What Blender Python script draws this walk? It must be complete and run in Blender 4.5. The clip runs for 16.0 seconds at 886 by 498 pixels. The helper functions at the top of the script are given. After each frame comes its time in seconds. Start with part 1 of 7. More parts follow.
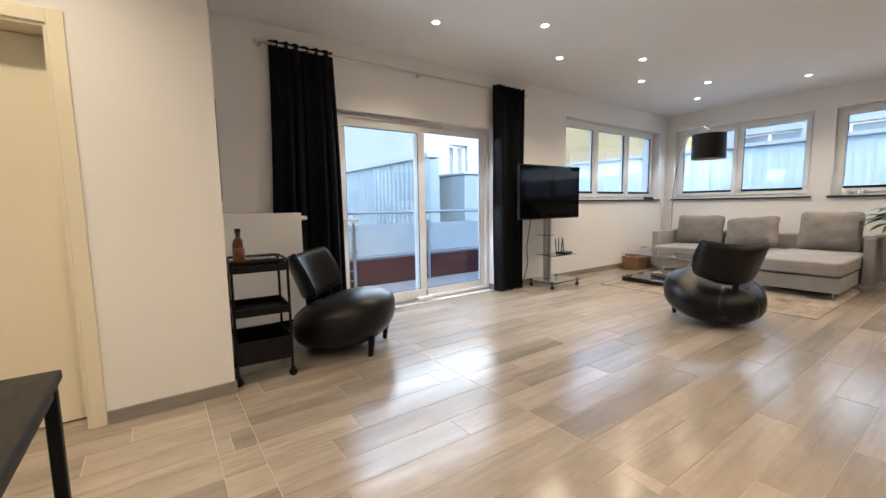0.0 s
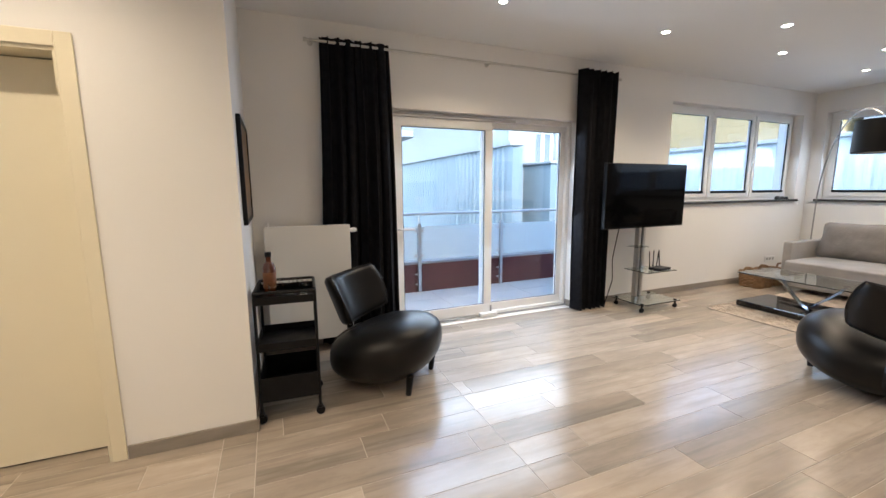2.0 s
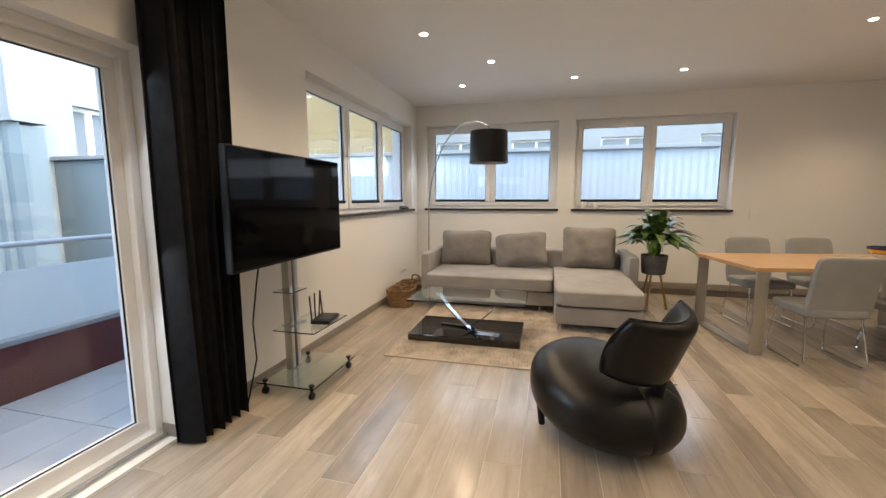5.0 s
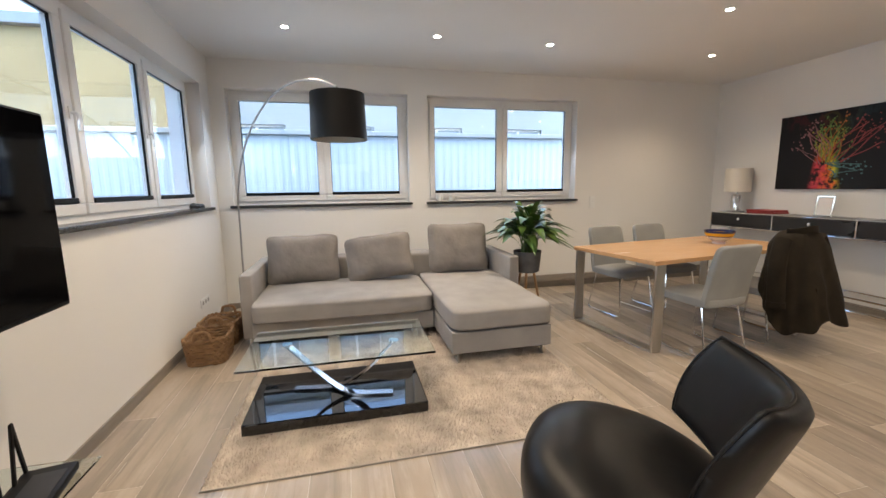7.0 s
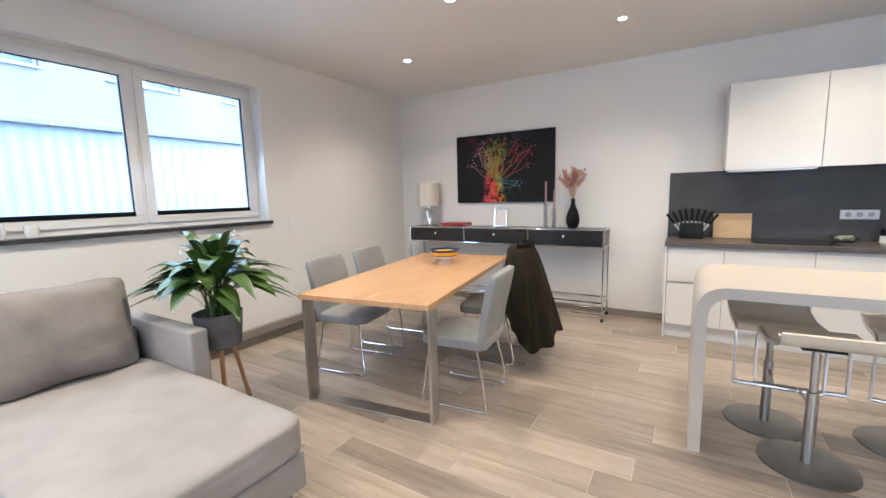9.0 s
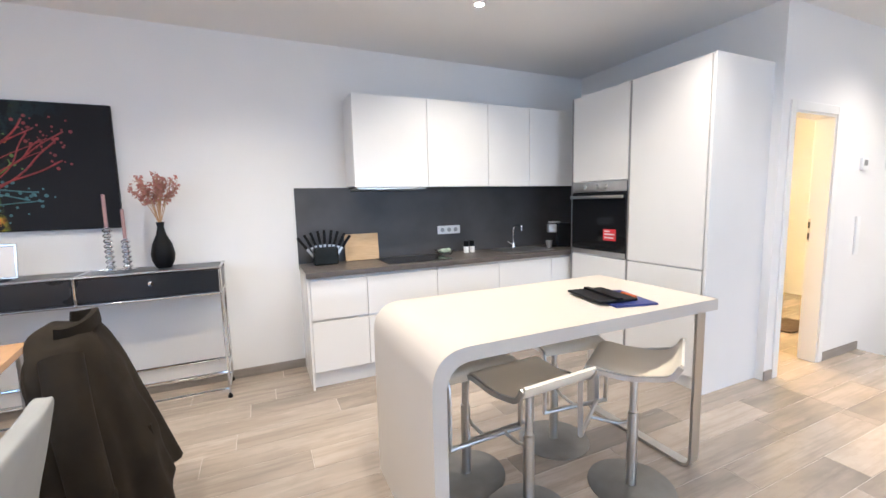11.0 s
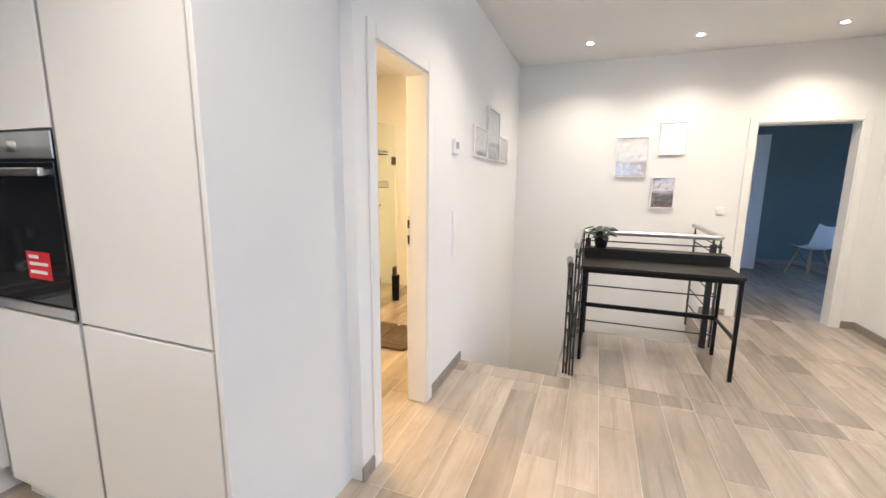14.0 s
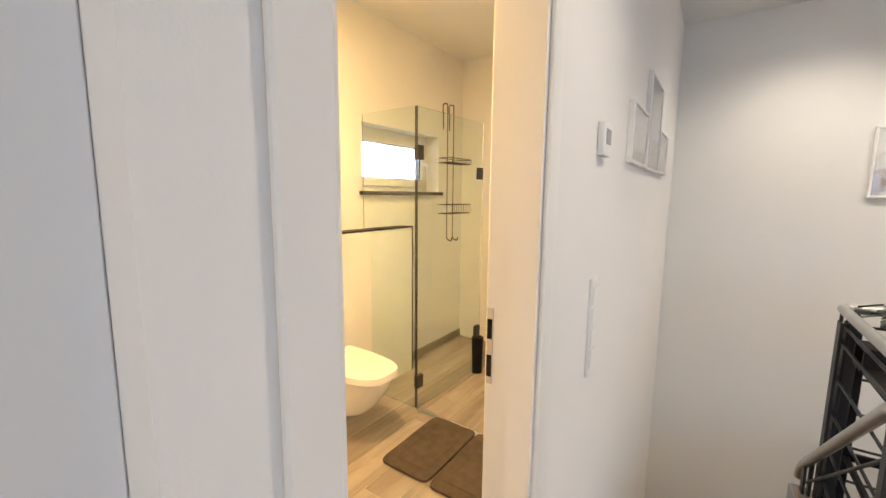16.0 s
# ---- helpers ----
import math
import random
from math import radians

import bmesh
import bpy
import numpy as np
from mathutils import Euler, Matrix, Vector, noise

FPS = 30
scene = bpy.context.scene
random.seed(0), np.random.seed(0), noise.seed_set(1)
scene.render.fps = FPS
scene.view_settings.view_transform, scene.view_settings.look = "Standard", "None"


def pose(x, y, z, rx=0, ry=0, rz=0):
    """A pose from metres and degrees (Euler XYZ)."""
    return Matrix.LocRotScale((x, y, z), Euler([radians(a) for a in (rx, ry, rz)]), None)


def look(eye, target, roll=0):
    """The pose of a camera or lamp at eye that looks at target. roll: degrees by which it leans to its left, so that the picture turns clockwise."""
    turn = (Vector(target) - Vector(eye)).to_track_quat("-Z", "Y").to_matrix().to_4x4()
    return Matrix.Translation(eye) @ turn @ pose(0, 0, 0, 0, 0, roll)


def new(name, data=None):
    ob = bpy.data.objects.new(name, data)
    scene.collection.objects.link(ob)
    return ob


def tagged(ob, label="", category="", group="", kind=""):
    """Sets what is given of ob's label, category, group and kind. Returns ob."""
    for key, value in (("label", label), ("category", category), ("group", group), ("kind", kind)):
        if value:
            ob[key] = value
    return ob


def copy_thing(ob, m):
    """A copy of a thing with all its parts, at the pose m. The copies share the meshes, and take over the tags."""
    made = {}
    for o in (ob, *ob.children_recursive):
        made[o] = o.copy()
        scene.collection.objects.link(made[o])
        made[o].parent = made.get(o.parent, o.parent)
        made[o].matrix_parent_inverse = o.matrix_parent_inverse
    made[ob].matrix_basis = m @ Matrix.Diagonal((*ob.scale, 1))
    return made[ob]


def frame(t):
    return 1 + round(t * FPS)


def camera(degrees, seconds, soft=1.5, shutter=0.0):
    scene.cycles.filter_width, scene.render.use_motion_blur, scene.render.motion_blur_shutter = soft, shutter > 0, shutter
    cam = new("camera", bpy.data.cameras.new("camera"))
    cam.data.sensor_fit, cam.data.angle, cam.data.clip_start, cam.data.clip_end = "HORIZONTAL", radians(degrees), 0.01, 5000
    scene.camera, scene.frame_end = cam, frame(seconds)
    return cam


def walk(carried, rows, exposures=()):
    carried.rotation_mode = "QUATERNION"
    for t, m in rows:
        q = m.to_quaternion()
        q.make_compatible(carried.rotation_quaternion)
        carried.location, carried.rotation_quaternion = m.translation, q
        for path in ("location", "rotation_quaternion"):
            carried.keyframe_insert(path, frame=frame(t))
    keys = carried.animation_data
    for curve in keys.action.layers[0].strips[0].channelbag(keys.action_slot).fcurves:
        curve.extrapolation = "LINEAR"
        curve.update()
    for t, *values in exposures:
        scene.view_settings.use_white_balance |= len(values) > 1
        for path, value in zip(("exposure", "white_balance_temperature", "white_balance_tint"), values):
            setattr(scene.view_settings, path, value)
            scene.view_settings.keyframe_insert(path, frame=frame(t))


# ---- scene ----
cam = camera(95.3, 16.0)
PATH = [
    (0, (0.172, 0.576, 1.123), (1.324, 2.197, 0.909), -0.9),
    (0.5, (0.234, 0.577, 1.234), (1.042, 2.391, 0.992), -0.7),
    (1, (0.346, 0.651, 1.266), (0.791, 2.582, 1.0), -1.9),
    (1.5, (0.48, 0.75, 1.396), (1.151, 2.605, 1.069), -2.6),
    (2, (0.66, 0.87, 1.38), (1.425, 2.693, 1.079), -0.3),
    (2.5, (0.836, 1.092, 1.353), (1.841, 2.792, 1.038), -0.1),
    (3, (0.996, 1.383, 1.381), (2.403, 2.772, 1.078), 0.3),
    (3.5, (1.246, 1.706, 1.368), (2.826, 2.91, 1.138), 0.8),
    (4, (1.503, 2.01, 1.354), (3.25, 2.948, 1.098), 0.6),
    (4.5, (1.793, 2.264, 1.335), (3.641, 2.983, 1.077), -0.1),
    (5, (2.08, 2.506, 1.34), (4.002, 2.997, 1.089), -0.1),
    (7.5, (3.69, 3.138, 1.345), (5.513, 2.369, 1.05), -1.5),
    (8, (4.08, 3.091, 1.349), (5.708, 1.964, 1.062), -2.4),
    (8.5, (4.431, 2.923, 1.365), (5.787, 1.483, 1.074), -2.1),
    (11, (5.138, 1.534, 1.403), (4.318, -0.276, 1.171), -1.4),
    (11.5, (4.983, 1.289, 1.396), (3.726, -0.248, 1.156), -1.4),
    (12, (4.707, 1.104, 1.390), (3.079, -0.030, 1.144), -1.8),
    (12.5, (4.374, 0.999, 1.399), (2.556, 0.202, 1.158), -0.5),
    (13, (4.035, 0.890, 1.398), (2.155, 0.276, 1.102), -1.0),
    (13.5, (3.590, 0.872, 1.393), (1.724, 0.237, 1.052), -0.2),
    (14, (3.212, 0.807, 1.392), (1.366, 0.111, 1.065), 0.6),
    (14.5, (2.816, 0.676, 1.405), (0.976, -0.049, 1.104), 0.2),
    (15, (2.453, 0.529, 1.428), (0.688, -0.350, 1.096), 0.1),
    (15.5, (2.143, 0.346, 1.441), (0.419, -0.611, 1.106), 0.5),
    (16, (1.861, 0.187, 1.460), (0.218, -0.922, 1.191), 0.6),
]
walk(cam, [(t, look(eye, target, roll)) for t, eye, target, roll in PATH],
     [(0, 2.85, 5950, 10), (2.5, 2.98, 5850, 10), (3.5, 2.92, 6250, 10), (4, 2.75, 6550, 10), (4.5, 2.68, 6700, 10), (5.2, 2.68, 6650, 10), (8, 3.12, 5650, 10), (11, 3.70, 5050, 10), (11.6, 3.62, 5400, 10), (12.5, 3.42, 5350, 10), (14, 3.45, 5250, 10), (16, 3.02, 5450, 10)])

# ---------------------------------------------------------------- light
world = bpy.data.worlds.new("sky")
scene.world = world
world.use_nodes = True
wn = world.node_tree.nodes
sky = wn.new("ShaderNodeTexSky")
sky.sky_type = 'NISHITA'
sky.sun_disc = False
sky.sun_elevation, sky.sun_rotation = radians(38), radians(200)
sky.air_density, sky.dust_density, sky.ozone_density = 1.0, 1.3, 1.4
wn["Background"].inputs[1].default_value = 0.165
world.node_tree.links.new(sky.outputs[0], wn["Background"].inputs[0])
sun = new("sun", bpy.data.lights.new("sun", 'SUN'))
sun.data.energy, sun.data.angle, sun.data.color = 0.5, radians(30), (1, 0.96, 0.9)
sun.matrix_world = look((0, 0, 20), (0.27, 0.74, 19.38))

# the sky's light, brought in at the openings
def daylight(x, y, z, turn, w, h, watts):
    la = bpy.data.lights.new("window_daylight", 'AREA')
    la.shape, la.size, la.size_y, la.energy, la.color = 'RECTANGLE', w, h, watts, (0.80, 0.91, 1.0)
    ob = new("window_daylight", la)
    ob.matrix_world = pose(x, y, z, 0, 0, turn) @ pose(0, 0, 0, 58)


for height in (0.95, 1.80):
    daylight(2.74, 4.455, height, 180, 1.9, 0.34, 2.1)
daylight(6.58, 4.495, 1.85, 180, 2.6, 0.34, 0.9)
for across in (3.35, 1.145):
    daylight(8.225, across, 1.85, 90, 1.85, 0.34, 0.9)

WARM = (1.0, 0.77, 0.51)
SPOT_W = 9.0


# ---------------------------------------------------------------- helpers
def part(name, bm, material, parent=None, label="", smooth=False, flat=35):
    me = bpy.data.meshes.new(name)
    bmesh.ops.recalc_face_normals(bm, faces=bm.faces[:])
    if smooth:
        for f in bm.faces:
            f.smooth = True
        for e in bm.edges:
            if len(e.link_faces) == 2 and e.calc_face_angle(0) > radians(flat):
                e.smooth = False
    bm.to_mesh(me)
    bm.free()
    ob = new(name, me)
    me.materials.append(material)
    if parent is not None:
        ob.parent = parent
    if label:
        ob["label"] = label
    return ob


def thing(name, label, category, m=None, group="", kind=""):
    ob = new(name)
    ob.empty_display_size = 0.1
    if m is not None:
        ob.matrix_world = m
    return tagged(ob, label, category, group, kind)


def box(x0, x1, y0, y1, z0, z1, bev=0.0, seg=2, bm=None):
    out = bm or bmesh.new()
    b = bmesh.new() if bm else out
    vs = [b.verts.new((x, y, z)) for x in (x0, x1) for y in (y0, y1) for z in (z0, z1)]
    for q in ((0, 1, 3, 2), (4, 6, 7, 5), (0, 4, 5, 1), (2, 3, 7, 6), (0, 2, 6, 4), (1, 5, 7, 3)):
        b.faces.new([vs[i] for i in q])
    if bev:
        bmesh.ops.bevel(b, geom=b.edges[:], offset=bev, segments=seg, profile=0.6, affect='EDGES')
    if bm:
        add(out, b)
    return out


def add(bm, other, m=None):
    """Append other to bm, at the pose m."""
    if m is not None:
        other.transform(m)
    tmp = bpy.data.meshes.new("tmp")
    other.to_mesh(tmp)
    other.free()
    bm.from_mesh(tmp)
    bpy.data.meshes.remove(tmp)
    return bm


def lathe(profile, n=24, bm=None, m=None):
    b = bmesh.new()
    rings = []
    for r, z in profile:
        if r < 1e-5:
            rings.append([b.verts.new((0, 0, z))])
        else:
            rings.append([b.verts.new((r * math.cos(2 * math.pi * i / n), r * math.sin(2 * math.pi * i / n), z)) for i in range(n)])
    for a, c in zip(rings, rings[1:]):
        for i in range(n):
            j = (i + 1) % n
            q = [a[i % len(a)], a[j % len(a)], c[j % len(c)], c[i % len(c)]]
            q = list(dict.fromkeys(q))
            if len(q) > 2:
                b.faces.new(q)
    if len(rings[0]) > 1:
        b.faces.new(rings[0][::-1])
    if len(rings[-1]) > 1:
        b.faces.new(rings[-1])
    if m is not None:
        b.transform(m)
    return add(bm, b) if bm else b


def tube(points, r, n=10, bm=None, closed=False, flat=None):
    """A bar swept along points. flat: (width, height) makes it a flat bar whose width lies across the path, level."""
    b = bmesh.new()
    pts = [Vector(p) for p in points]
    rings = []
    up = None
    for i, p in enumerate(pts):
        if closed:
            d = (pts[(i + 1) % len(pts)] - pts[i - 1])
        else:
            d = pts[min(i + 1, len(pts) - 1)] - pts[max(i - 1, 0)]
        d.normalize()
        if up is None:
            up = Vector((0, 0, 1)) if abs(d.z) < 0.9 else Vector((0, 1, 0))
        side = d.cross(up).normalized()
        up = side.cross(d).normalized()
        if flat:
            w, h = flat[0] / 2, flat[1] / 2
            rings.append([b.verts.new(p + side * u + up * v) for u, v in ((-w, -h), (w, -h), (w, h), (-w, h))])
        else:
            rings.append([b.verts.new(p + (side * math.cos(2 * math.pi * k / n) + up * math.sin(2 * math.pi * k / n)) * r) for k in range(n)])
    k = len(rings[0])
    pairs = list(zip(rings, rings[1:])) + ([(rings[-1], rings[0])] if closed else [])
    for a, c in pairs:
        for i in range(k):
            b.faces.new((a[i], a[(i + 1) % k], c[(i + 1) % k], c[i]))
    if not closed:
        b.faces.new(rings[0][::-1])
        b.faces.new(rings[-1])
    return add(bm, b) if bm else b


def rounded(points, r=0.04, n=6):
    """A polyline with its corners rounded."""
    pts = [Vector(p) for p in points]
    out = [pts[0]]
    for a, p, c in zip(pts, pts[1:], pts[2:]):
        u, v = (a - p), (c - p)
        k = min(r, u.length * 0.49, v.length * 0.49)
        s, e = p + u.normalized() * k, p + v.normalized() * k
        for i in range(n + 1):
            t = i / n
            out.append(s * (1 - t) ** 2 + p * 2 * t * (1 - t) + e * t ** 2)
    out.append(pts[-1])
    return out


def cushion(sx, sy, sz, n=14, power=5.0, puff=0.25, seed=0, wrinkle=0.006):
    """A soft box, centred, its faces bulging and its edges rounded."""
    b = bmesh.new()
    bmesh.ops.create_cube(b, size=2)
    bmesh.ops.subdivide_edges(b, edges=b.edges[:], cuts=n, use_grid_fill=True)
    for v in b.verts:
        x, y, z = v.co
        l = (abs(x) ** power + abs(y) ** power + abs(z) ** power) ** (1 / power)
        p = Vector((x, y, z)) / l
        edge = (1 - puff) + puff * (1 - p.x ** 2) * (1 - p.y ** 2) if abs(z) > 0.3 else 1.0
        w = noise.noise(Vector((p.x * 2.5 + seed, p.y * 2.5, p.z * 2.0 + seed))) * wrinkle
        v.co = Vector((p.x * sx / 2, p.y * sy / 2, p.z * sz / 2 * edge)) + p * w
    return b


# ---------------------------------------------------------------- materials
def mat(name, colour, rough=0.5, metal=0.0, spec=0.5):
    m = bpy.data.materials.new(name)
    m.use_nodes = True
    p = m.node_tree.nodes["Principled BSDF"]
    p.inputs["Base Color"].default_value = (*colour, 1)
    p.inputs["Roughness"].default_value = rough
    p.inputs["Metallic"].default_value = metal
    p.inputs["Specular IOR Level"].default_value = spec
    return m


def node(m, kind, **kw):
    n = m.node_tree.nodes.new(kind)
    for k, v in kw.items():
        if k in n.inputs:
            n.inputs[k].default_value = v
    return n


def link(m, a, b):
    m.node_tree.links.new(a, b)


def shader(m):
    return m.node_tree.nodes["Principled BSDF"]


def mixed(m, fac, a, b):
    n = m.node_tree.nodes.new("ShaderNodeMix")
    n.data_type = 'RGBA'
    for s, v in ((n.inputs[6], a), (n.inputs[7], b)):
        if isinstance(v, tuple):
            s.default_value = (*v, 1)
        else:
            link(m, v, s)
    if isinstance(fac, float):
        n.inputs[0].default_value = fac
    else:
        link(m, fac, n.inputs[0])
    return n.outputs[2]


def ramp(m, src, a, b, lo=0.0, hi=1.0):
    n = m.node_tree.nodes.new("ShaderNodeMapRange")
    n.inputs["From Min"].default_value, n.inputs["From Max"].default_value = a, b
    n.inputs["To Min"].default_value, n.inputs["To Max"].default_value = lo, hi
    link(m, src, n.inputs["Value"])
    return n.outputs[0]


def coords(m, scale=(1, 1, 1), kind="Object", shift=False):
    tc = m.node_tree.nodes.new("ShaderNodeTexCoord")
    mp = m.node_tree.nodes.new("ShaderNodeMapping")
    mp.inputs["Scale"].default_value = scale
    link(m, tc.outputs[kind], mp.inputs["Vector"])
    if shift:
        oi = m.node_tree.nodes.new("ShaderNodeObjectInfo")
        mul = m.node_tree.nodes.new("ShaderNodeVectorMath")
        mul.operation = 'SCALE'
        comb = m.node_tree.nodes.new("ShaderNodeCombineXYZ")
        for s in comb.inputs:
            link(m, oi.outputs["Random"], s)
        link(m, comb.outputs[0], mul.inputs[0])
        mul.inputs["Scale"].default_value = 37.0
        link(m, mul.outputs[0], mp.inputs["Location"])
    return mp.outputs[0]


def noisy(m, vec, scale, detail=3.0, rough=0.5):
    n = m.node_tree.nodes.new("ShaderNodeTexNoise")
    n.inputs["Scale"].default_value, n.inputs["Detail"].default_value, n.inputs["Roughness"].default_value = scale, detail, rough
    link(m, vec, n.inputs["Vector"])
    return n.outputs["Fac"]


def bump(m, height, strength=0.2, distance=0.002):
    n = m.node_tree.nodes.new("ShaderNodeBump")
    n.inputs["Strength"].default_value, n.inputs["Distance"].default_value = strength, distance
    link(m, height, n.inputs["Height"])
    link(m, n.outputs[0], shader(m).inputs["Normal"])


def varied(name, a, b, rough=0.5, scale=8.0, metal=0.0, spec=0.5, bump_s=0.0, bump_scale=200.0, dist=0.001, stretch=(1, 1, 1), rvar=0.035, shift=False):
    """A surface whose colour drifts between a and b, with a fine relief and uneven gloss."""
    m = mat(name, a, rough, metal, spec)
    v = coords(m, stretch, shift=shift)
    n1 = noisy(m, v, scale, 4)
    link(m, mixed(m, ramp(m, n1, 0.3, 0.7), a, b), shader(m).inputs["Base Color"])
    link(m, ramp(m, noisy(m, v, scale * 2.3, 3), 0.3, 0.7, rough - rvar, rough + rvar), shader(m).inputs["Roughness"])
    if bump_s:
        bump(m, noisy(m, v, bump_scale, 2), bump_s, dist)
    return m


M_WALL = varied("wall_paint", (0.80, 0.79, 0.77), (0.76, 0.75, 0.735), 0.75, 0.8, bump_s=0.25, bump_scale=260, dist=0.0008)
M_CEIL = varied("ceiling_paint", (0.78, 0.78, 0.775), (0.75, 0.75, 0.745), 0.85, 0.7, bump_s=0.15, bump_scale=300)
M_SKIRT = varied("skirting", (0.22, 0.195, 0.17), (0.28, 0.25, 0.22), 0.45, 5, stretch=(1, 1, 6))
M_WHITE = varied("white_lacquer", (0.80, 0.79, 0.76), (0.77, 0.76, 0.73), 0.35, 2, rvar=0.05)
M_PVC = varied("white_window_plastic", (0.80, 0.80, 0.80), (0.76, 0.76, 0.76), 0.35, 3)
M_DOOR = varied("cream_door_lacquer", (0.76, 0.70, 0.54), (0.73, 0.67, 0.515), 0.4, 2)
M_GLOSSW = varied("gloss_white_front", (0.80, 0.79, 0.765), (0.78, 0.77, 0.745), 0.22, 2, rvar=0.05)
M_MATTW = varied("matt_white_front", (0.76, 0.755, 0.74), (0.73, 0.725, 0.71), 0.4, 2)
M_SOLID = varied("white_solid_surface", (0.57, 0.525, 0.46), (0.545, 0.50, 0.44), 0.34, 1.0, rvar=0.02)
M_BLACK = varied("black_metal", (0.004, 0.004, 0.005), (0.008, 0.008, 0.009), 0.42, 12, spec=0.18)
M_BLACKW = varied("black_desk_top", (0.010, 0.009, 0.008), (0.015, 0.013, 0.011), 0.5, 6, spec=0.25, stretch=(4, 1, 1))
M_GLOSSB = mat("black_gloss", (0.008, 0.008, 0.009), 0.08)
M_SCREEN = mat("dark_screen", (0.0015, 0.0015, 0.002), 0.06, 0, 0.06)
M_LEATHER = varied("black_leather", (0.004, 0.004, 0.004), (0.008, 0.007, 0.007), 0.36, 6, spec=0.26, bump_s=0.5, bump_scale=260, dist=0.0006)
M_CHROME = mat("chrome", (0.75, 0.75, 0.76), 0.08, 1.0)
M_STEEL = varied("brushed_steel", (0.52, 0.51, 0.49), (0.60, 0.59, 0.57), 0.32, 9, metal=1.0, stretch=(1, 1, 0.1))
M_GREYM = varied("grey_metal", (0.33, 0.33, 0.33), (0.38, 0.38, 0.38), 0.4, 9, metal=0.8)
M_ANTH = varied("anthracite_metal", (0.022, 0.023, 0.026), (0.034, 0.035, 0.038), 0.42, 9, metal=0.3)
M_SPLASH = varied("grey_splashback", (0.05, 0.049, 0.05), (0.075, 0.073, 0.074), 0.45, 3, bump_s=0.1)
M_STONE = varied("dark_sill_stone", (0.02, 0.02, 0.022), (0.045, 0.045, 0.048), 0.25, 60)
M_SOFA = varied("light_grey_fabric", (0.335, 0.32, 0.312), (0.28, 0.268, 0.262), 0.9, 5, spec=0.2, bump_s=0.5, bump_scale=420, dist=0.0012)
M_PILLOW = varied("grey_brown_fabric", (0.255, 0.235, 0.222), (0.205, 0.19, 0.18), 0.92, 6, spec=0.2, bump_s=0.6, bump_scale=13, dist=0.014)
M_CHAIR = varied("grey_chair_fabric", (0.31, 0.315, 0.31), (0.265, 0.27, 0.268), 0.85, 5, spec=0.25, bump_s=0.4, bump_scale=380)
M_COAT = varied("dark_brown_cloth", (0.011, 0.008, 0.005), (0.019, 0.014, 0.008), 0.85, 9, spec=0.2, bump_s=0.5, bump_scale=300)
M_CURTAIN = varied("anthracite_curtain", (0.008, 0.008, 0.010), (0.013, 0.013, 0.015), 0.9, 14, spec=0.1, bump_s=0.4, bump_scale=500)
M_LEAF = varied("green_leaf", (0.035, 0.085, 0.016), (0.095, 0.16, 0.035), 0.32, 7, shift=True)
M_LEAFD = varied("dark_green_leaf", (0.012, 0.026, 0.014), (0.022, 0.042, 0.02), 0.4, 12, shift=True)
M_OAK = varied("oak_leg", (0.40, 0.24, 0.12), (0.48, 0.30, 0.16), 0.5, 9, stretch=(6, 6, 1))
M_POT = varied("grey_pot", (0.10, 0.10, 0.105), (0.15, 0.15, 0.155), 0.8, 14, bump_s=0.3)
M_RADIATOR = mat("radiator_white", (0.78, 0.77, 0.74), 0.35)
M_PAPER = varied("print_paper", (0.74, 0.72, 0.71), (0.70, 0.68, 0.67), 0.7, 4)
M_PINK = varied("pink_blossom", (0.50, 0.20, 0.18), (0.40, 0.22, 0.16), 0.8, 30)
M_CANDLE = mat("mauve_wax", (0.32, 0.20, 0.20), 0.5)
M_RED = mat("red_sticker", (0.55, 0.02, 0.03), 0.4)
M_BLUE = mat("blue_folder", (0.012, 0.02, 0.14), 0.4)
M_LINEN = mat("lamp_shade_linen", (0.66, 0.62, 0.55), 0.9)
M_WOODB = varied("light_board", (0.52, 0.36, 0.19), (0.60, 0.43, 0.24), 0.5, 8, stretch=(1, 1, 8))
M_TOWEL = varied("brown_mat", (0.085, 0.065, 0.05), (0.12, 0.095, 0.075), 0.95, 18, spec=0.1, bump_s=0.8, bump_scale=300, dist=0.003)
M_CERAMIC = mat("white_ceramic", (0.82, 0.81, 0.78), 0.12)
# far bedroom wall: dim, bluish daylight is put into this dark colour
M_DIMWALL = varied("dimmed_bedroom_wall", (0.17, 0.215, 0.215), (0.15, 0.19, 0.19), 0.8, 1, bump_s=0.2)
M_MAROON = varied("maroon_panel", (0.075, 0.012, 0.012), (0.095, 0.017, 0.016), 0.55, 3)
M_RENDERW = varied("white_render", (0.28, 0.315, 0.325), (0.235, 0.265, 0.275), 0.85, 0.6, bump_s=0.3, bump_scale=40, dist=0.004)
M_RENDERY = varied("yellow_render", (0.36, 0.29, 0.15), (0.31, 0.25, 0.13), 0.85, 0.7)
M_CONCRETE = varied("concrete_render", (0.24, 0.225, 0.205), (0.18, 0.17, 0.155), 0.85, 0.9, bump_s=0.4, bump_scale=30, dist=0.005)
M_SHEET = varied("grey_sheet_cladding", (0.16, 0.215, 0.24), (0.185, 0.245, 0.27), 0.45, 0.8)


def glass(name, colour=(1, 1, 1), rough=0.0):
    m = bpy.data.materials.new(name)
    m.use_nodes = True
    nt = m.node_tree
    p = nt.nodes["Principled BSDF"]
    p.inputs["Base Color"].default_value = (*colour, 1)
    p.inputs["Roughness"].default_value = rough
    p.inputs["Transmission Weight"].default_value = 1.0
    p.inputs["IOR"].default_value = 1.45
    return m


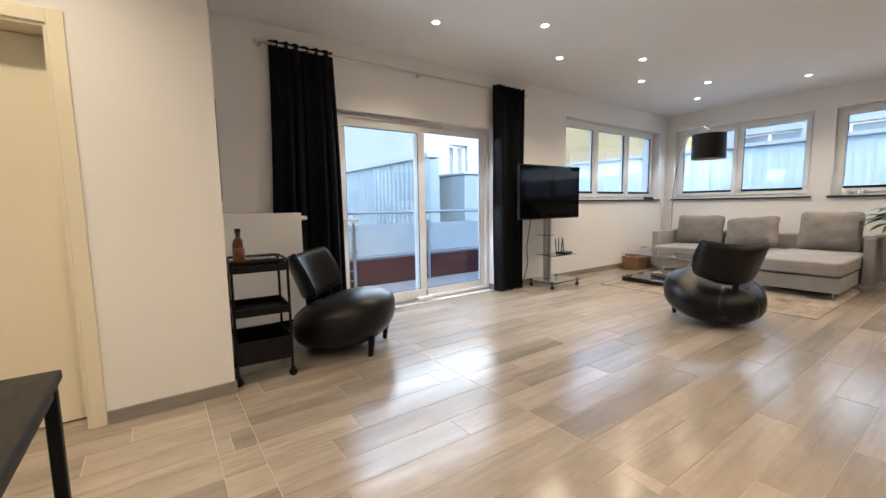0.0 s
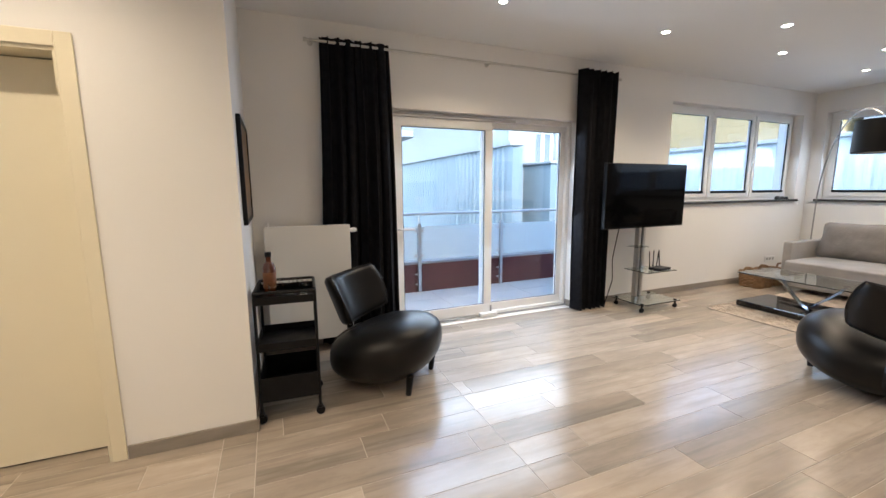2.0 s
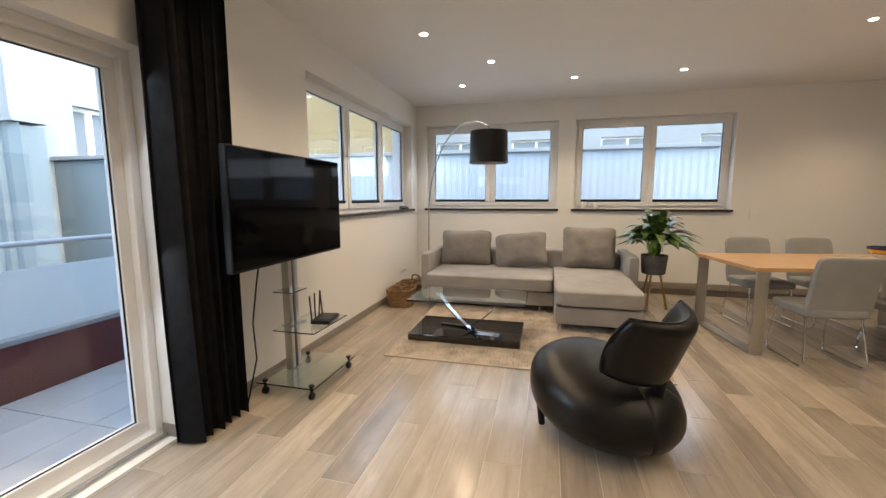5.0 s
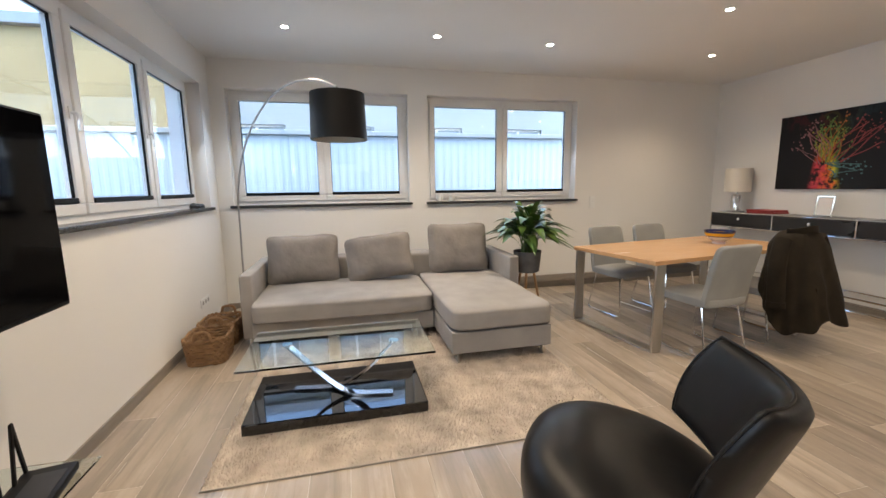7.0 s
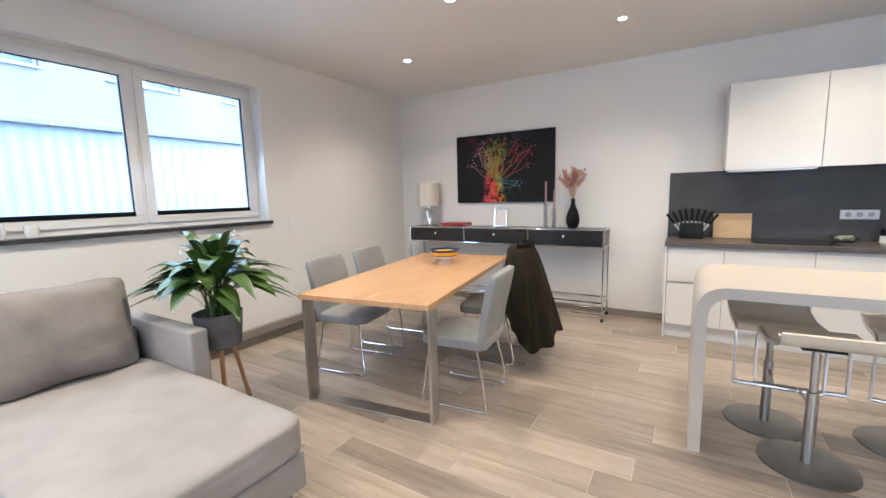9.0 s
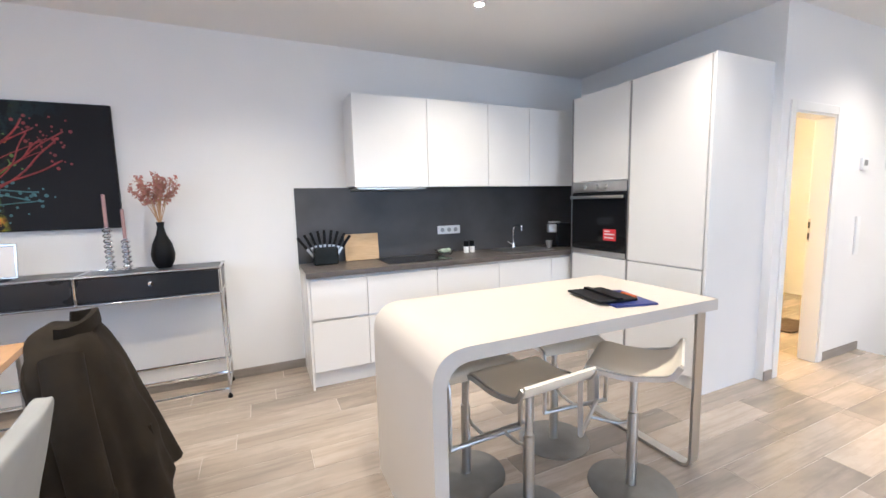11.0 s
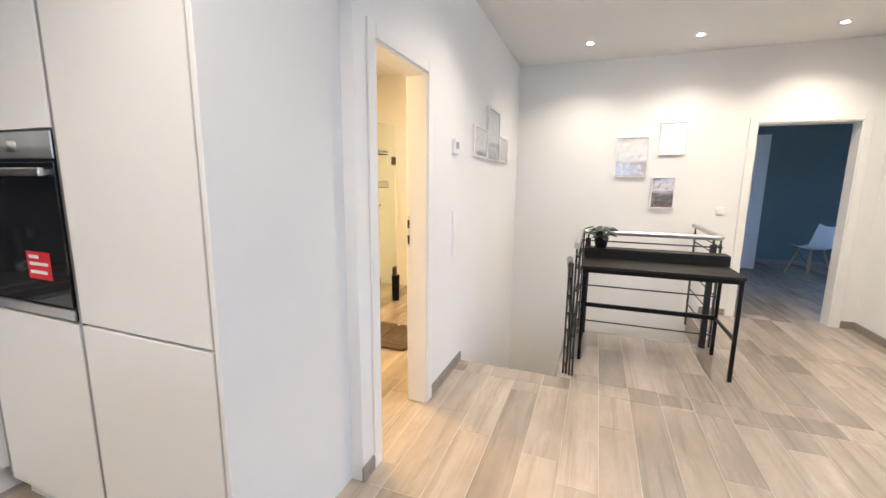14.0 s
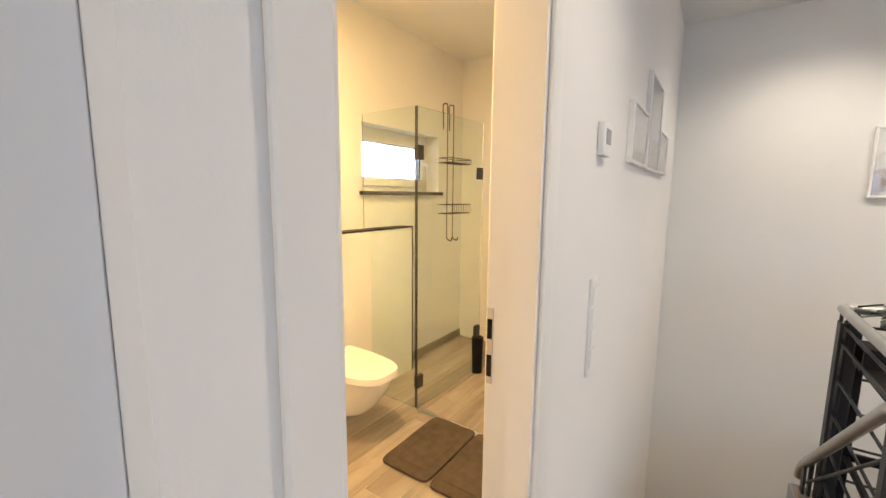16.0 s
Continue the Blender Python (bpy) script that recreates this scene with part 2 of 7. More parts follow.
M_GLASS = glass("clear_glass", (0.97, 0.99, 0.99))
M_GLASSG = glass("greenish_glass", (0.86, 0.94, 0.91))
M_FROST = glass("frosted_glass", (0.97, 0.99, 1.0), 0.35)


def glow(name, colour, strength):
    m = bpy.data.materials.new(name)
    m.use_nodes = True
    p = m.node_tree.nodes["Principled BSDF"]
    p.inputs["Base Color"].default_value = (*colour, 1)
    p.inputs["Emission Color"].default_value = (*colour, 1)
    p.inputs["Emission Strength"].default_value = strength
    return m


M_LED = glow("lit_lamp_disc", (1.0, 0.86, 0.66), 9.0)


def plank_mat(name, a, b, c, along=0):
    """Wood-look tile: long grain, patches, and a tone of its own for each piece."""
    m = mat(name, a, 0.3, 0.0, 0.75)
    st = (0.22, 5.0, 5.0) if along == 0 else (5.0, 0.22, 5.0)
    v = coords(m, st, shift=True)
    v2 = coords(m, (0.8, 3.0, 1) if along == 0 else (3.0, 0.8, 1), shift=True)
    big = noisy(m, v2, 1.3, 4, 0.6)
    fine = noisy(m, v, 3.2, 8, 0.68)
    col = mixed(m, ramp(m, big, 0.36, 0.64), a, b)
    col = mixed(m, ramp(m, fine, 0.50, 0.78, 0.0, 0.75), col, c)
    worn = noisy(m, coords(m, (1.6, 3.2, 1) if along == 0 else (3.2, 1.6, 1), shift=True), 5.0, 6, 0.7)
    col = mixed(m, ramp(m, worn, 0.50, 0.72, 0.0, 0.55), col, b)
    pale = noisy(m, coords(m, (1.1, 6.0, 1) if along == 0 else (6.0, 1.1, 1), shift=True), 2.2, 5, 0.65)
    col = mixed(m, ramp(m, pale, 0.54, 0.74, 0.0, 0.5), col, tuple(min(1.0, v * 1.22) for v in a))
    oi = m.node_tree.nodes.new("ShaderNodeObjectInfo")
    hsv = m.node_tree.nodes.new("ShaderNodeHueSaturation")
    link(m, ramp(m, oi.outputs["Random"], 0, 1, 0.76, 1.16), hsv.inputs["Value"])
    link(m, col, hsv.inputs["Color"])
    link(m, hsv.outputs[0], shader(m).inputs["Base Color"])
    link(m, ramp(m, fine, 0.3, 0.7, 0.15, 0.28), shader(m).inputs["Roughness"])
    bump(m, fine, 0.12, 0.0012)
    return m


M_PLANK = plank_mat("wood_look_tile", (0.42, 0.355, 0.29), (0.30, 0.252, 0.206), (0.15, 0.125, 0.102))
M_GROUT = varied("light_grout", (0.50, 0.44, 0.37), (0.45, 0.395, 0.33), 0.8, 20)
M_TABLE = plank_mat("oak_tabletop", (0.52, 0.31, 0.15), (0.46, 0.27, 0.125), (0.38, 0.21, 0.095), along=1)
M_STEP = varied("oak_step", (0.24, 0.15, 0.075), (0.19, 0.115, 0.055), 0.45, 6, stretch=(6, 1, 1))
M_TERRACE = varied("terrace_slab", (0.48, 0.455, 0.41), (0.40, 0.38, 0.345), 0.7, 3, bump_s=0.3, bump_scale=60, dist=0.003, shift=True)

# ---------------------------------------------------------------- the shell
N, E, S, W, HS, HN, CEIL = 4.487, 8.22, -2.08, -1.785, -0.13, 3.262, 2.725
JOG = 0.50          # corner where the hall widens into the living room
KW = 1.755          # kitchen's end wall
TALL = 2.40         # front of the tall units
BATH_S, BATH_W = -1.95, -1.62


def slab(axis, p0, p1, a0, a1, z0, z1, holes=()):
    """A wall of thickness p0..p1 along x (axis 'y') or y (axis 'x'), with rectangular holes (a0, a1, z0, z1) through it."""
    b = bmesh.new()
    aa = sorted({a0, a1, *[v for h in holes for v in h[:2]]})
    zz = sorted({z0, z1, *[v for h in holes for v in h[2:]]})
    ok = {}
    for i in range(len(aa) - 1):
        for k in range(len(zz) - 1):
            ca, cz = (aa[i] + aa[i + 1]) / 2, (zz[k] + zz[k + 1]) / 2
            ok[i, k] = not any(h[0] < ca < h[1] and h[2] < cz < h[3] for h in holes)
    verts = {}

    def v(a, p, z):
        key = (a, p, z)
        if key not in verts:
            verts[key] = b.verts.new((a, p, z) if axis == 'y' else (p, a, z))
        return verts[key]
    for (i, k), solid in ok.items():
        if not solid:
            continue
        A, B, C, D = aa[i], aa[i + 1], zz[k], zz[k + 1]
        for p in (p0, p1):
            b.faces.new((v(A, p, C), v(B, p, C), v(B, p, D), v(A, p, D)))
        for di, dk, q in ((-1, 0, ((A, C), (A, D))), (1, 0, ((B, C), (B, D))), (0, -1, ((A, C), (B, C))), (0, 1, ((A, D), (B, D)))):
            if not ok.get((i + di, k + dk), False):
                (s, t), (u, w) = q
                b.faces.new((v(s, p0, t), v(u, p0, w), v(u, p1, w), v(s, p1, t)))
    return b


def structure(name, b, material, label, category):
    return tagged(part(name, b, material), label, category, kind="structure")


NW = (5.21, 7.95, 1.175, 2.40)
BD = (1.70, 3.78, 0.0, 2.085)
EW1 = (2.372, 4.335, 1.175, 2.43)
EW2 = (0.155, 2.137, 1.175, 2.43)
structure("wall_north", slab('y', N, N + 0.32, JOG - 0.15, E + 0.32, -0.2, CEIL, [BD, NW]), M_WALL, "white painted wall with balcony door and ribbon window", "wall")
structure("wall_east", slab('x', E, E + 0.32, S - 0.3, N, -0.2, CEIL, [EW1, EW2]), M_WALL, "white painted wall with two high windows", "wall")
structure("wall_south", slab('y', S - 0.3, S, KW - 0.14, E, -0.2, CEIL), M_WALL, "white painted wall behind kitchen and console", "wall")
structure("wall_kitchen_end", slab('x', KW - 0.14, KW, S, HS - 0.12, -0.2, CEIL), M_WALL, "white painted partition behind the tall units", "wall")
structure("wall_hall_south", slab('y', HS - 0.12, HS, W, KW, -2.9, CEIL, [(1.0, 1.595, -0.25, 2.0)]), M_WALL, "white painted hall wall with bathroom door", "wall")
structure("wall_west", slab('x', W - 0.15, W, HS - 0.12, 4.6, -2.9, CEIL, [(2.245, 3.075, -0.25, 2.005)]), M_WALL, "white painted hall wall with bedroom door", "wall")
structure("wall_hall_north", slab('y', HN, HN + 0.22, W, JOG, -0.2, CEIL, [(-0.95, -0.17, -0.2, 2.0)]), M_WALL, "white painted hall wall with cream door", "wall")
structure("wall_jog", slab('x', JOG - 0.15, JOG, HN + 0.22, N, -0.2, CEIL), M_WALL, "white painted return wall beside the radiator", "wall")
structure("ceiling", box(W - 0.15, E + 0.32, S - 0.3, N + 0.32, CEIL, CEIL + 0.25), M_CEIL, "smooth white painted ceiling with recessed spots", "ceiling")
# store room behind the cream door
structure("wall_store_back", slab('y', 4.45, 4.6, W, JOG - 0.15, -0.2, CEIL), M_WALL, "plain white back wall of the store room", "wall")
# bathroom shell
BW = (-1.21, -0.255, 1.475, 1.965)
structure("wall_bath_south", slab('y', BATH_S - 0.3, BATH_S, BATH_W - 0.15, KW - 0.14, -0.2, CEIL, [BW]), M_WALL, "cream lit bathroom wall with a small window", "wall")
structure("wall_bath_west", slab('x', BATH_W - 0.15, BATH_W, BATH_S, HS - 0.12, -0.2, CEIL), M_WALL, "white bathroom side wall", "wall")
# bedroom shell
structure("wall_bedroom_west", slab('x', -5.80, -5.65, 1.2, 5.4, -0.2, CEIL), M_DIMWALL, "bedroom wall, dim bluish daylight put into its colour", "wall")
structure("wall_bedroom_south", slab('y', 1.05, 1.2, -5.8, W - 0.15, -0.2, CEIL), M_WALL, "plain bedroom wall", "wall")
structure("wall_bedroom_north", slab('y', 5.4, 5.6, -5.8, W, -0.2, CEIL, [(-5.1, -2.2, 0.2, 2.4)]), M_WALL, "plain bedroom end wall", "wall")
structure("wall_bedroom_east", slab('x', W - 0.15, W, 4.6, 5.4, -0.2, CEIL), M_WALL, "plain bedroom wall", "wall")
structure("ceiling_bedroom", box(-5.8, W - 0.15, 1.05, 5.6, CEIL, CEIL + 0.25), M_CEIL, "white bedroom ceiling", "ceiling")
# stairwell below the floor
HX0, HX1, HY1 = -0.72, 0.33, 0.62     # the well: west of HX1 south of HY1, and west of HX0 up to HY2
HY2 = 1.83
structure("wall_stair_north", slab('y', HY1, HY1 + 0.1, HX0, HX1 + 0.1, -2.9, -0.25), M_WALL, "white painted wall beside the stairs", "wall")
structure("wall_stair_inner", slab('x', HX0, HX0 + 0.1, HY1 + 0.1, HY2, -2.9, -0.25), M_WALL, "white painted wall beside the stairs", "wall")
structure("wall_stair_end", slab('y', HY2, HY2 + 0.1, W, HX0 + 0.1, -2.9, -0.25), M_WALL, "white painted wall at the foot of the stairs", "wall")
structure("wall_stair_east", slab('x', HX1, HX1 + 0.1, HS, HY1, -2.9, -0.25), M_WALL, "white painted wall under the top step", "wall")
structure("floor_lower", box(W, HX1 + 0.1, HS, HY2 + 0.1, -3.0, -2.85), M_PLANK, "wood-look tile floor of the lower storey", "floor")


def floor_piece(name, x0, x1, y0, y1, label="light grout bed under wood-look floor tiles"):
    return structure(name, box(x0, x1, y0, y1, -0.25, -0.0013), M_GROUT, label, "floor")


FLOORS = [
    ("floor_living", JOG, E, S, N), ("floor_hall", HX1, JOG, HS, HN), ("floor_landing", HX0, HX1, HY1, HN),
    ("floor_west", W, HX0, HY2, HN), ("floor_bath", BATH_W, KW - 0.14, BATH_S, HS - 0.12), ("floor_bedroom", -5.65, W - 0.15, 1.2, 5.4),
    ("floor_bath_door", 1.0, 1.595, HS - 0.12, HS), ("floor_bedroom_door", W - 0.15, W, 2.245, 3.075), ("floor_store", -0.95, -0.17, HN, HN + 0.22),
]
floor_obs = {f[0]: floor_piece(*f) for f in FLOORS if f[0] != "floor_living"}
floor_obs["floor_living"] = floor_piece("floor_living", KW, E, S, N)
floor_obs["floor_mid"] = floor_piece("floor_mid", JOG, KW, HS, N)


# skirting boards
def skirt(name, x0, x1, y0, y1, h=0.075):
    structure(name, box(x0, x1, y0, y1, 0.0, h, 0.003, 1), M_SKIRT, "grey-brown tile skirting along the wall", "skirting")


skirt("skirting_hall_north", -0.105, JOG + 0.011, HN - 0.011, HN)
skirt("skirting_hall_north_left", W, -1.015, HN - 0.011, HN)
skirt("skirting_jog", JOG, JOG + 0.011, HN, N)
skirt("skirting_north", JOG + 0.011, BD[0], N - 0.011, N)
skirt("skirting_reveal", BD[1] - 0.0, BD[1] + 0.011, N - 0.011, N)
skirt("skirting_north_right", BD[1] + 0.011, E, N - 0.011, N)
skirt("skirting_reveal_side", BD[1] - 0.011, BD[1], N - 0.011, N + 0.10)
skirt("skirting_east", E - 0.011, E, S, N - 0.011)
skirt("skirting_south", 4.85, E - 0.011, S, S + 0.011)
skirt("skirting_west", W, W + 0.011, HY2 + 0.1, 2.17)
skirt("skirting_west_right", W, W + 0.011, 3.15, HN - 0.011)
skirt("skirting_hall_south", 0.33, 0.935, HS, HS + 0.011)
skirt("skirting_hall_south_end", 1.66, KW + 0.011, HS, HS + 0.011)
skirt("skirting_bath", BATH_W, KW - 0.14, BATH_S, BATH_S + 0.011)
skirt("skirting_bedroom", -5.65, -5.639, 1.2, 5.4, 0.07)

# long low duct along the east wall, behind sofa and table
structure("baseboard_duct", box(E - 0.055, E - 0.012, S + 0.02, 1.5, 0.085, 0.17, 0.006, 1), M_SKIRT, "grey-brown boxed pipe duct above the skirting", "skirting")


# ---------------------------------------------------------------- windows
def window(name, m, w, z0, z1, splits, label, sill=True, blinds=(), handles=(), depth=0.13, glassm=None):
    """A window in the xz-plane, y outward; splits: the sash edges along x."""
    root = thing(name, label, "window", m, kind="structure")
    fw = 0.045
    b = bmesh.new()
    for q in ((0, w, z0, z0 + fw), (0, w, z1 - fw, z1), (0, fw, z0 + fw, z1 - fw), (w - fw, w, z0 + fw, z1 - fw)):
        box(q[0], q[1], depth, depth + 0.075, q[2], q[3], 0.004, 1, b)
    for s in splits[1:-1]:
        box(s - 0.02, s + 0.02, depth, depth + 0.075, z0 + fw, z1 - fw, 0.004, 1, b)
    part("window_frame", b, M_PVC, root)
    for i, (a, c) in enumerate(zip(splits, splits[1:])):
        a2, c2 = (a + (fw if i == 0 else 0.012)), (c - (fw if i == len(splits) - 2 else 0.012))
        sw = 0.062
        b = bmesh.new()
        for q in ((a2, c2, z0 + fw, z0 + fw + sw), (a2, c2, z1 - fw - sw, z1 - fw), (a2, a2 + sw, z0 + fw + sw, z1 - fw - sw), (c2 - sw, c2, z0 + fw + sw, z1 - fw - sw)):
            box(q[0], q[1], depth - 0.018, depth + 0.05, q[2], q[3], 0.006, 2, b)
        part("sash", b, M_PVC, root)
        b = box(a2 + sw - 0.008, c2 - sw + 0.008, depth + 0.012, depth + 0.028, z0 + fw + sw - 0.008, z1 - fw - sw + 0.008)
        p = part("pane", b, glassm or M_GLASS, root)
        p.visible_shadow = False
        b = bmesh.new()
        for q in ((a2 + sw - 0.002, c2 - sw + 0.002, z0 + fw + sw - 0.002, z0 + fw + sw + 0.006), (a2 + sw - 0.002, c2 - sw + 0.002, z1 - fw - sw - 0.006, z1 - fw - sw + 0.002),
                  (a2 + sw - 0.002, a2 + sw + 0.006, z0 + fw + sw, z1 - fw - sw), (c2 - sw - 0.006, c2 - sw + 0.002, z0 + fw + sw, z1 - fw - sw)):
            box(q[0], q[1], depth - 0.004, depth + 0.011, q[2], q[3], 0, 1, b)
        part("seal", b, M_BLACK, root, "dark rubber glazing seal")
        if i in blinds:
            zb = z0 + fw + sw
            b = box(a2 + sw + 0.003, c2 - sw - 0.003, depth - 0.022, depth - 0.005, zb + 0.002, zb + 0.034, 0.003, 1)
            for k in range(3):
                box(a2 + sw + 0.005, c2 - sw - 0.005, depth - 0.026, depth - 0.003, zb + 0.006 + k * 0.009, zb + 0.010 + k * 0.009, 0, 1, b)
            part("folded_blind", b, M_BLACK, root, "folded black pleated blind")
        if i in handles:
            hx = c2 - sw / 2 if i + 1 < len(splits) - 1 or len(splits) == 2 else a2 + sw / 2
            zh = (z0 + z1) / 2
            b = box(hx - 0.014, hx + 0.014, depth - 0.026, depth - 0.0175, zh - 0.035, zh + 0.035, 0.004, 2)
            tube(rounded([(hx, depth - 0.025, zh), (hx, depth - 0.06, zh), (hx, depth - 0.06, zh - 0.10)], 0.015), 0.009, 10, b)
            part("window_handle", b, M_PVC, root, smooth=True)
    if sill:
        part("window_sill", box(-0.03, w + 0.03, -0.035, depth - 0.02, z0 - 0.026, z0 + 0.004, 0.004, 2), M_STONE, root, "polished dark stone inner sill")
        part("outer_sill", box(-0.01, w + 0.01, depth + 0.078, depth + 0.26, z0 - 0.03, z0 - 0.005, 0.004, 1), M_GREYM, root, "grey metal outer sill")
    return root


w1 = NW[1] - NW[0]
window("window_1", pose(NW[0], N, 0), w1, NW[2], NW[3], [0, w1 / 3, 2 * w1 / 3, w1], "white three-part window with dark stone sill", blinds=(0, 1, 2), handles=(0, 1))
we1 = EW1[1] - EW1[0]
window("window_2", pose(E, EW1[1], 0, 0, 0, -90), we1, EW1[2], EW1[3], [0, we1 / 2, we1], "white two-part window above the sofa", blinds=(0, 1), handles=())
we2 = EW2[1] - EW2[0]
window("window_3", pose(E, EW2[1], 0, 0, 0, -90), we2, EW2[2], EW2[3], [0, we2 / 2, we2], "white two-part window above the plant", blinds=(0, 1), handles=())
window("window_4", pose(BW[1], BATH_S, 0, 0, 0, 180), BW[1] - BW[0], BW[2], BW[3], [0, BW[1] - BW[0]], "small white bathroom window with frosted pane", handles=(0,), glassm=M_FROST)
# never in view; added and sized to bring daylight into the bedroom
window("window_5", pose(-5.1, 5.4, 0), 2.9, 0.2, 2.4, [0, 1.45, 2.9], "unseen bedroom window added to let daylight in")

# balcony sliding door
bd = thing("balcony_door", "white sliding glass balcony door with tilted left leaf", "door", pose(BD[0], N, 0), kind="structure")
bw = BD[1] - BD[0]
b = bmesh.new()
for q in ((0, bw, 0.0, 0.045), (0, bw, 2.035, 2.085), (0, 0.05, 0.045, 2.035), (bw - 0.05, bw, 0.045, 2.035)):
    box(q[0], q[1], 0.10, 0.22, q[2], q[3], 0.004, 1, b)
part("door_frame", b, M_PVC, bd)


def leaf(x0, x1, y0, y1, z0, z1, sw):
    b = bmesh.new()
    for q in ((x0, x1, z0, z0 + sw + 0.02), (x0, x1, z1 - sw, z1), (x0, x0 + sw, z0 + sw + 0.02, z1 - sw), (x1 - sw, x1, z0 + sw + 0.02, z1 - sw)):
        box(q[0], q[1], y0, y1, q[2], q[3], 0.006, 2, b)
    f = part("sliding_leaf", b, M_PVC, bd)
    p = part("pane", box(x0 + sw - 0.01, x1 - sw + 0.01, (y0 + y1) / 2 - 0.01, (y0 + y1) / 2 + 0.01, z0 + sw + 0.01, z1 - sw + 0.01), M_GLASS, bd)
    p.visible_shadow = False
    b = bmesh.new()
    for q in ((x0 + sw - 0.002, x1 - sw + 0.002, z0 + sw + 0.018, z0 + sw + 0.026), (x0 + sw - 0.002, x1 - sw + 0.002, z1 - sw - 0.006, z1 - sw + 0.002),
              (x0 + sw - 0.002, x0 + sw + 0.006, z0 + sw, z1 - sw), (x1 - sw - 0.006, x1 - sw + 0.002, z0 + sw, z1 - sw)):
        box(q[0], q[1], y0 + 0.012, (y0 + y1) / 2 - 0.011, q[2], q[3], 0, 1, b)
    part("seal", b, M_BLACK, bd, "dark rubber glazing seal")
    return f


mx = 2.72 - BD[0]
left_leaf = leaf(0.015, mx + 0.045, 0.075, 0.135, 0.04, 2.03, 0.085)
right_leaf = leaf(mx - 0.045, bw - 0.05, 0.142, 0.20, 0.045, 2.035, 0.06)
b = box(0.03, 0.065, 0.062, 0.0745, 0.92, 1.06, 0.004, 2)
tube(rounded([(0.047, 0.07, 0.99), (0.047, 0.02, 0.99), (0.20, 0.02, 0.985)], 0.02), 0.011, 10, b)
part("door_handle", b, M_PVC, left_leaf, "cream lever handle", smooth=True)
part("rail", box(0.0, mx + 0.3, 0.055, 0.0745, 2.03, 2.055, 0.003, 1), M_STEEL, bd, "metal slide rail")
b = box(0.05, bw - 0.02, 0.055, 0.072, 0.012, 0.03, 0.003, 1)
part("lower_rail", b, M_GREYM, bd, "grey slide rail at the sill")
b = box(mx - 0.10, mx + 0.10, 0.02, 0.0745, 0.015, 0.055, 0.006, 2)
part("carriage_cap", b, M_PVC, left_leaf)
b = box(mx + 0.03, mx + 0.05, 0.06, 0.0745, 0.06, 0.13, 0.004, 1)
part("stop", b, M_GREYM, left_leaf)


# ---------------------------------------------------------------- inner doors
def casing(name, label, m, w, h, thick=0.15, cw=0.062, leaf_m=None):
    """Door lining in the xz-plane, opening 0..w, front face at y=0, wall going to +y."""
    root = thing(name, label, "door", m, kind="structure")
    b = bmesh.new()
    for y0, y1 in ((-0.012, 0.0), (thick, thick + 0.012)):
        box(-cw, 0.004, y0, y1, 0, h + cw, 0.003, 1, b)
        box(w - 0.004, w + cw, y0, y1, 0, h + cw, 0.003, 1, b)
        box(0.004, w - 0.004, y0, y1, h - 0.004, h + cw, 0.003, 1, b)
    box(0.0, 0.018, 0.0, thick, 0, h, 0, 1, b)
    box(w - 0.018, w, 0.0, thick, 0, h, 0, 1, b)
    box(0.018, w - 0.018, 0.0, thick, h - 0.018, h, 0, 1, b)
    part("lining", b, M_DOOR if leaf_m else M_WHITE, root)
    return root


def lever(root, x, z, y, flip=1):
    b = lathe([(0.0, 0), (0.026, 0), (0.026, 0.006), (0.022, 0.009), (0.0, 0.009)], 20, m=pose(x, y, z, 90))
    tube(rounded([(x, y - 0.008, z), (x, y - 0.055, z), (x + flip * 0.125, y - 0.055, z)], 0.018), 0.0095, 10, b)
    part("door_handle", b, M_STEEL, root, "brushed steel lever handle", smooth=True)
    part("key_rose", lathe([(0.0, 0), (0.026, 0), (0.026, 0.006), (0.022, 0.009), (0.0, 0.009)], 20, m=pose(x, y, z - 0.085, 90)), M_STEEL, root, "brushed steel key rose", smooth=True)


d1 = casing("door_1", "closed cream lacquered inner door in matching frame", pose(-0.95, HN, 0), 0.78, 2.0, thick=0.22, leaf_m=True)
lf = part("door_leaf", box(0.052, 0.760, 0.150, 0.190, 0.008, 1.978, 0.003, 1), M_DOOR, d1)
lever(lf, 0.095, 1.045, 0.150)
# black strips give the gaps beside and above the leaf their shade
part("shadow_gap", box(0.0185, 0.0515, 0.142, 0.19, 0.004, 1.98), M_BLACK, d1, "black strip standing in for shade in the leaf's gap")
part("top_gap", box(0.0520, 0.760, 0.163, 0.19, 1.9785, 1.9815), M_BLACK, d1)
d2 = casing("door_2", "white door frame with open leaf to the bathroom", pose(1.595, HS, 0, 0, 0, 180), 0.595, 2.0, thick=0.12)
b = box(0.018, 0.022, 0.05, 0.075, 0.0, 1.98)
part("seal", b, M_GREYM, d2)
sp = part("strike_plate", box(0.5745, 0.5768, 0.104, 0.1195, 1.002, 1.192), M_STEEL, d2, "steel strike plate")
for z0, z1 in ((1.02, 1.075), (1.115, 1.165)):
    part("bolt_slot", box(0.5738, 0.5745, 0.106, 0.1195, z0, z1), M_BLACK, sp, "dark bolt slot")
d3 = casing("door_3", "white door frame to the dim bedroom", pose(W, 2.245, 0, 0, 0, 90), 0.83, 2.005)
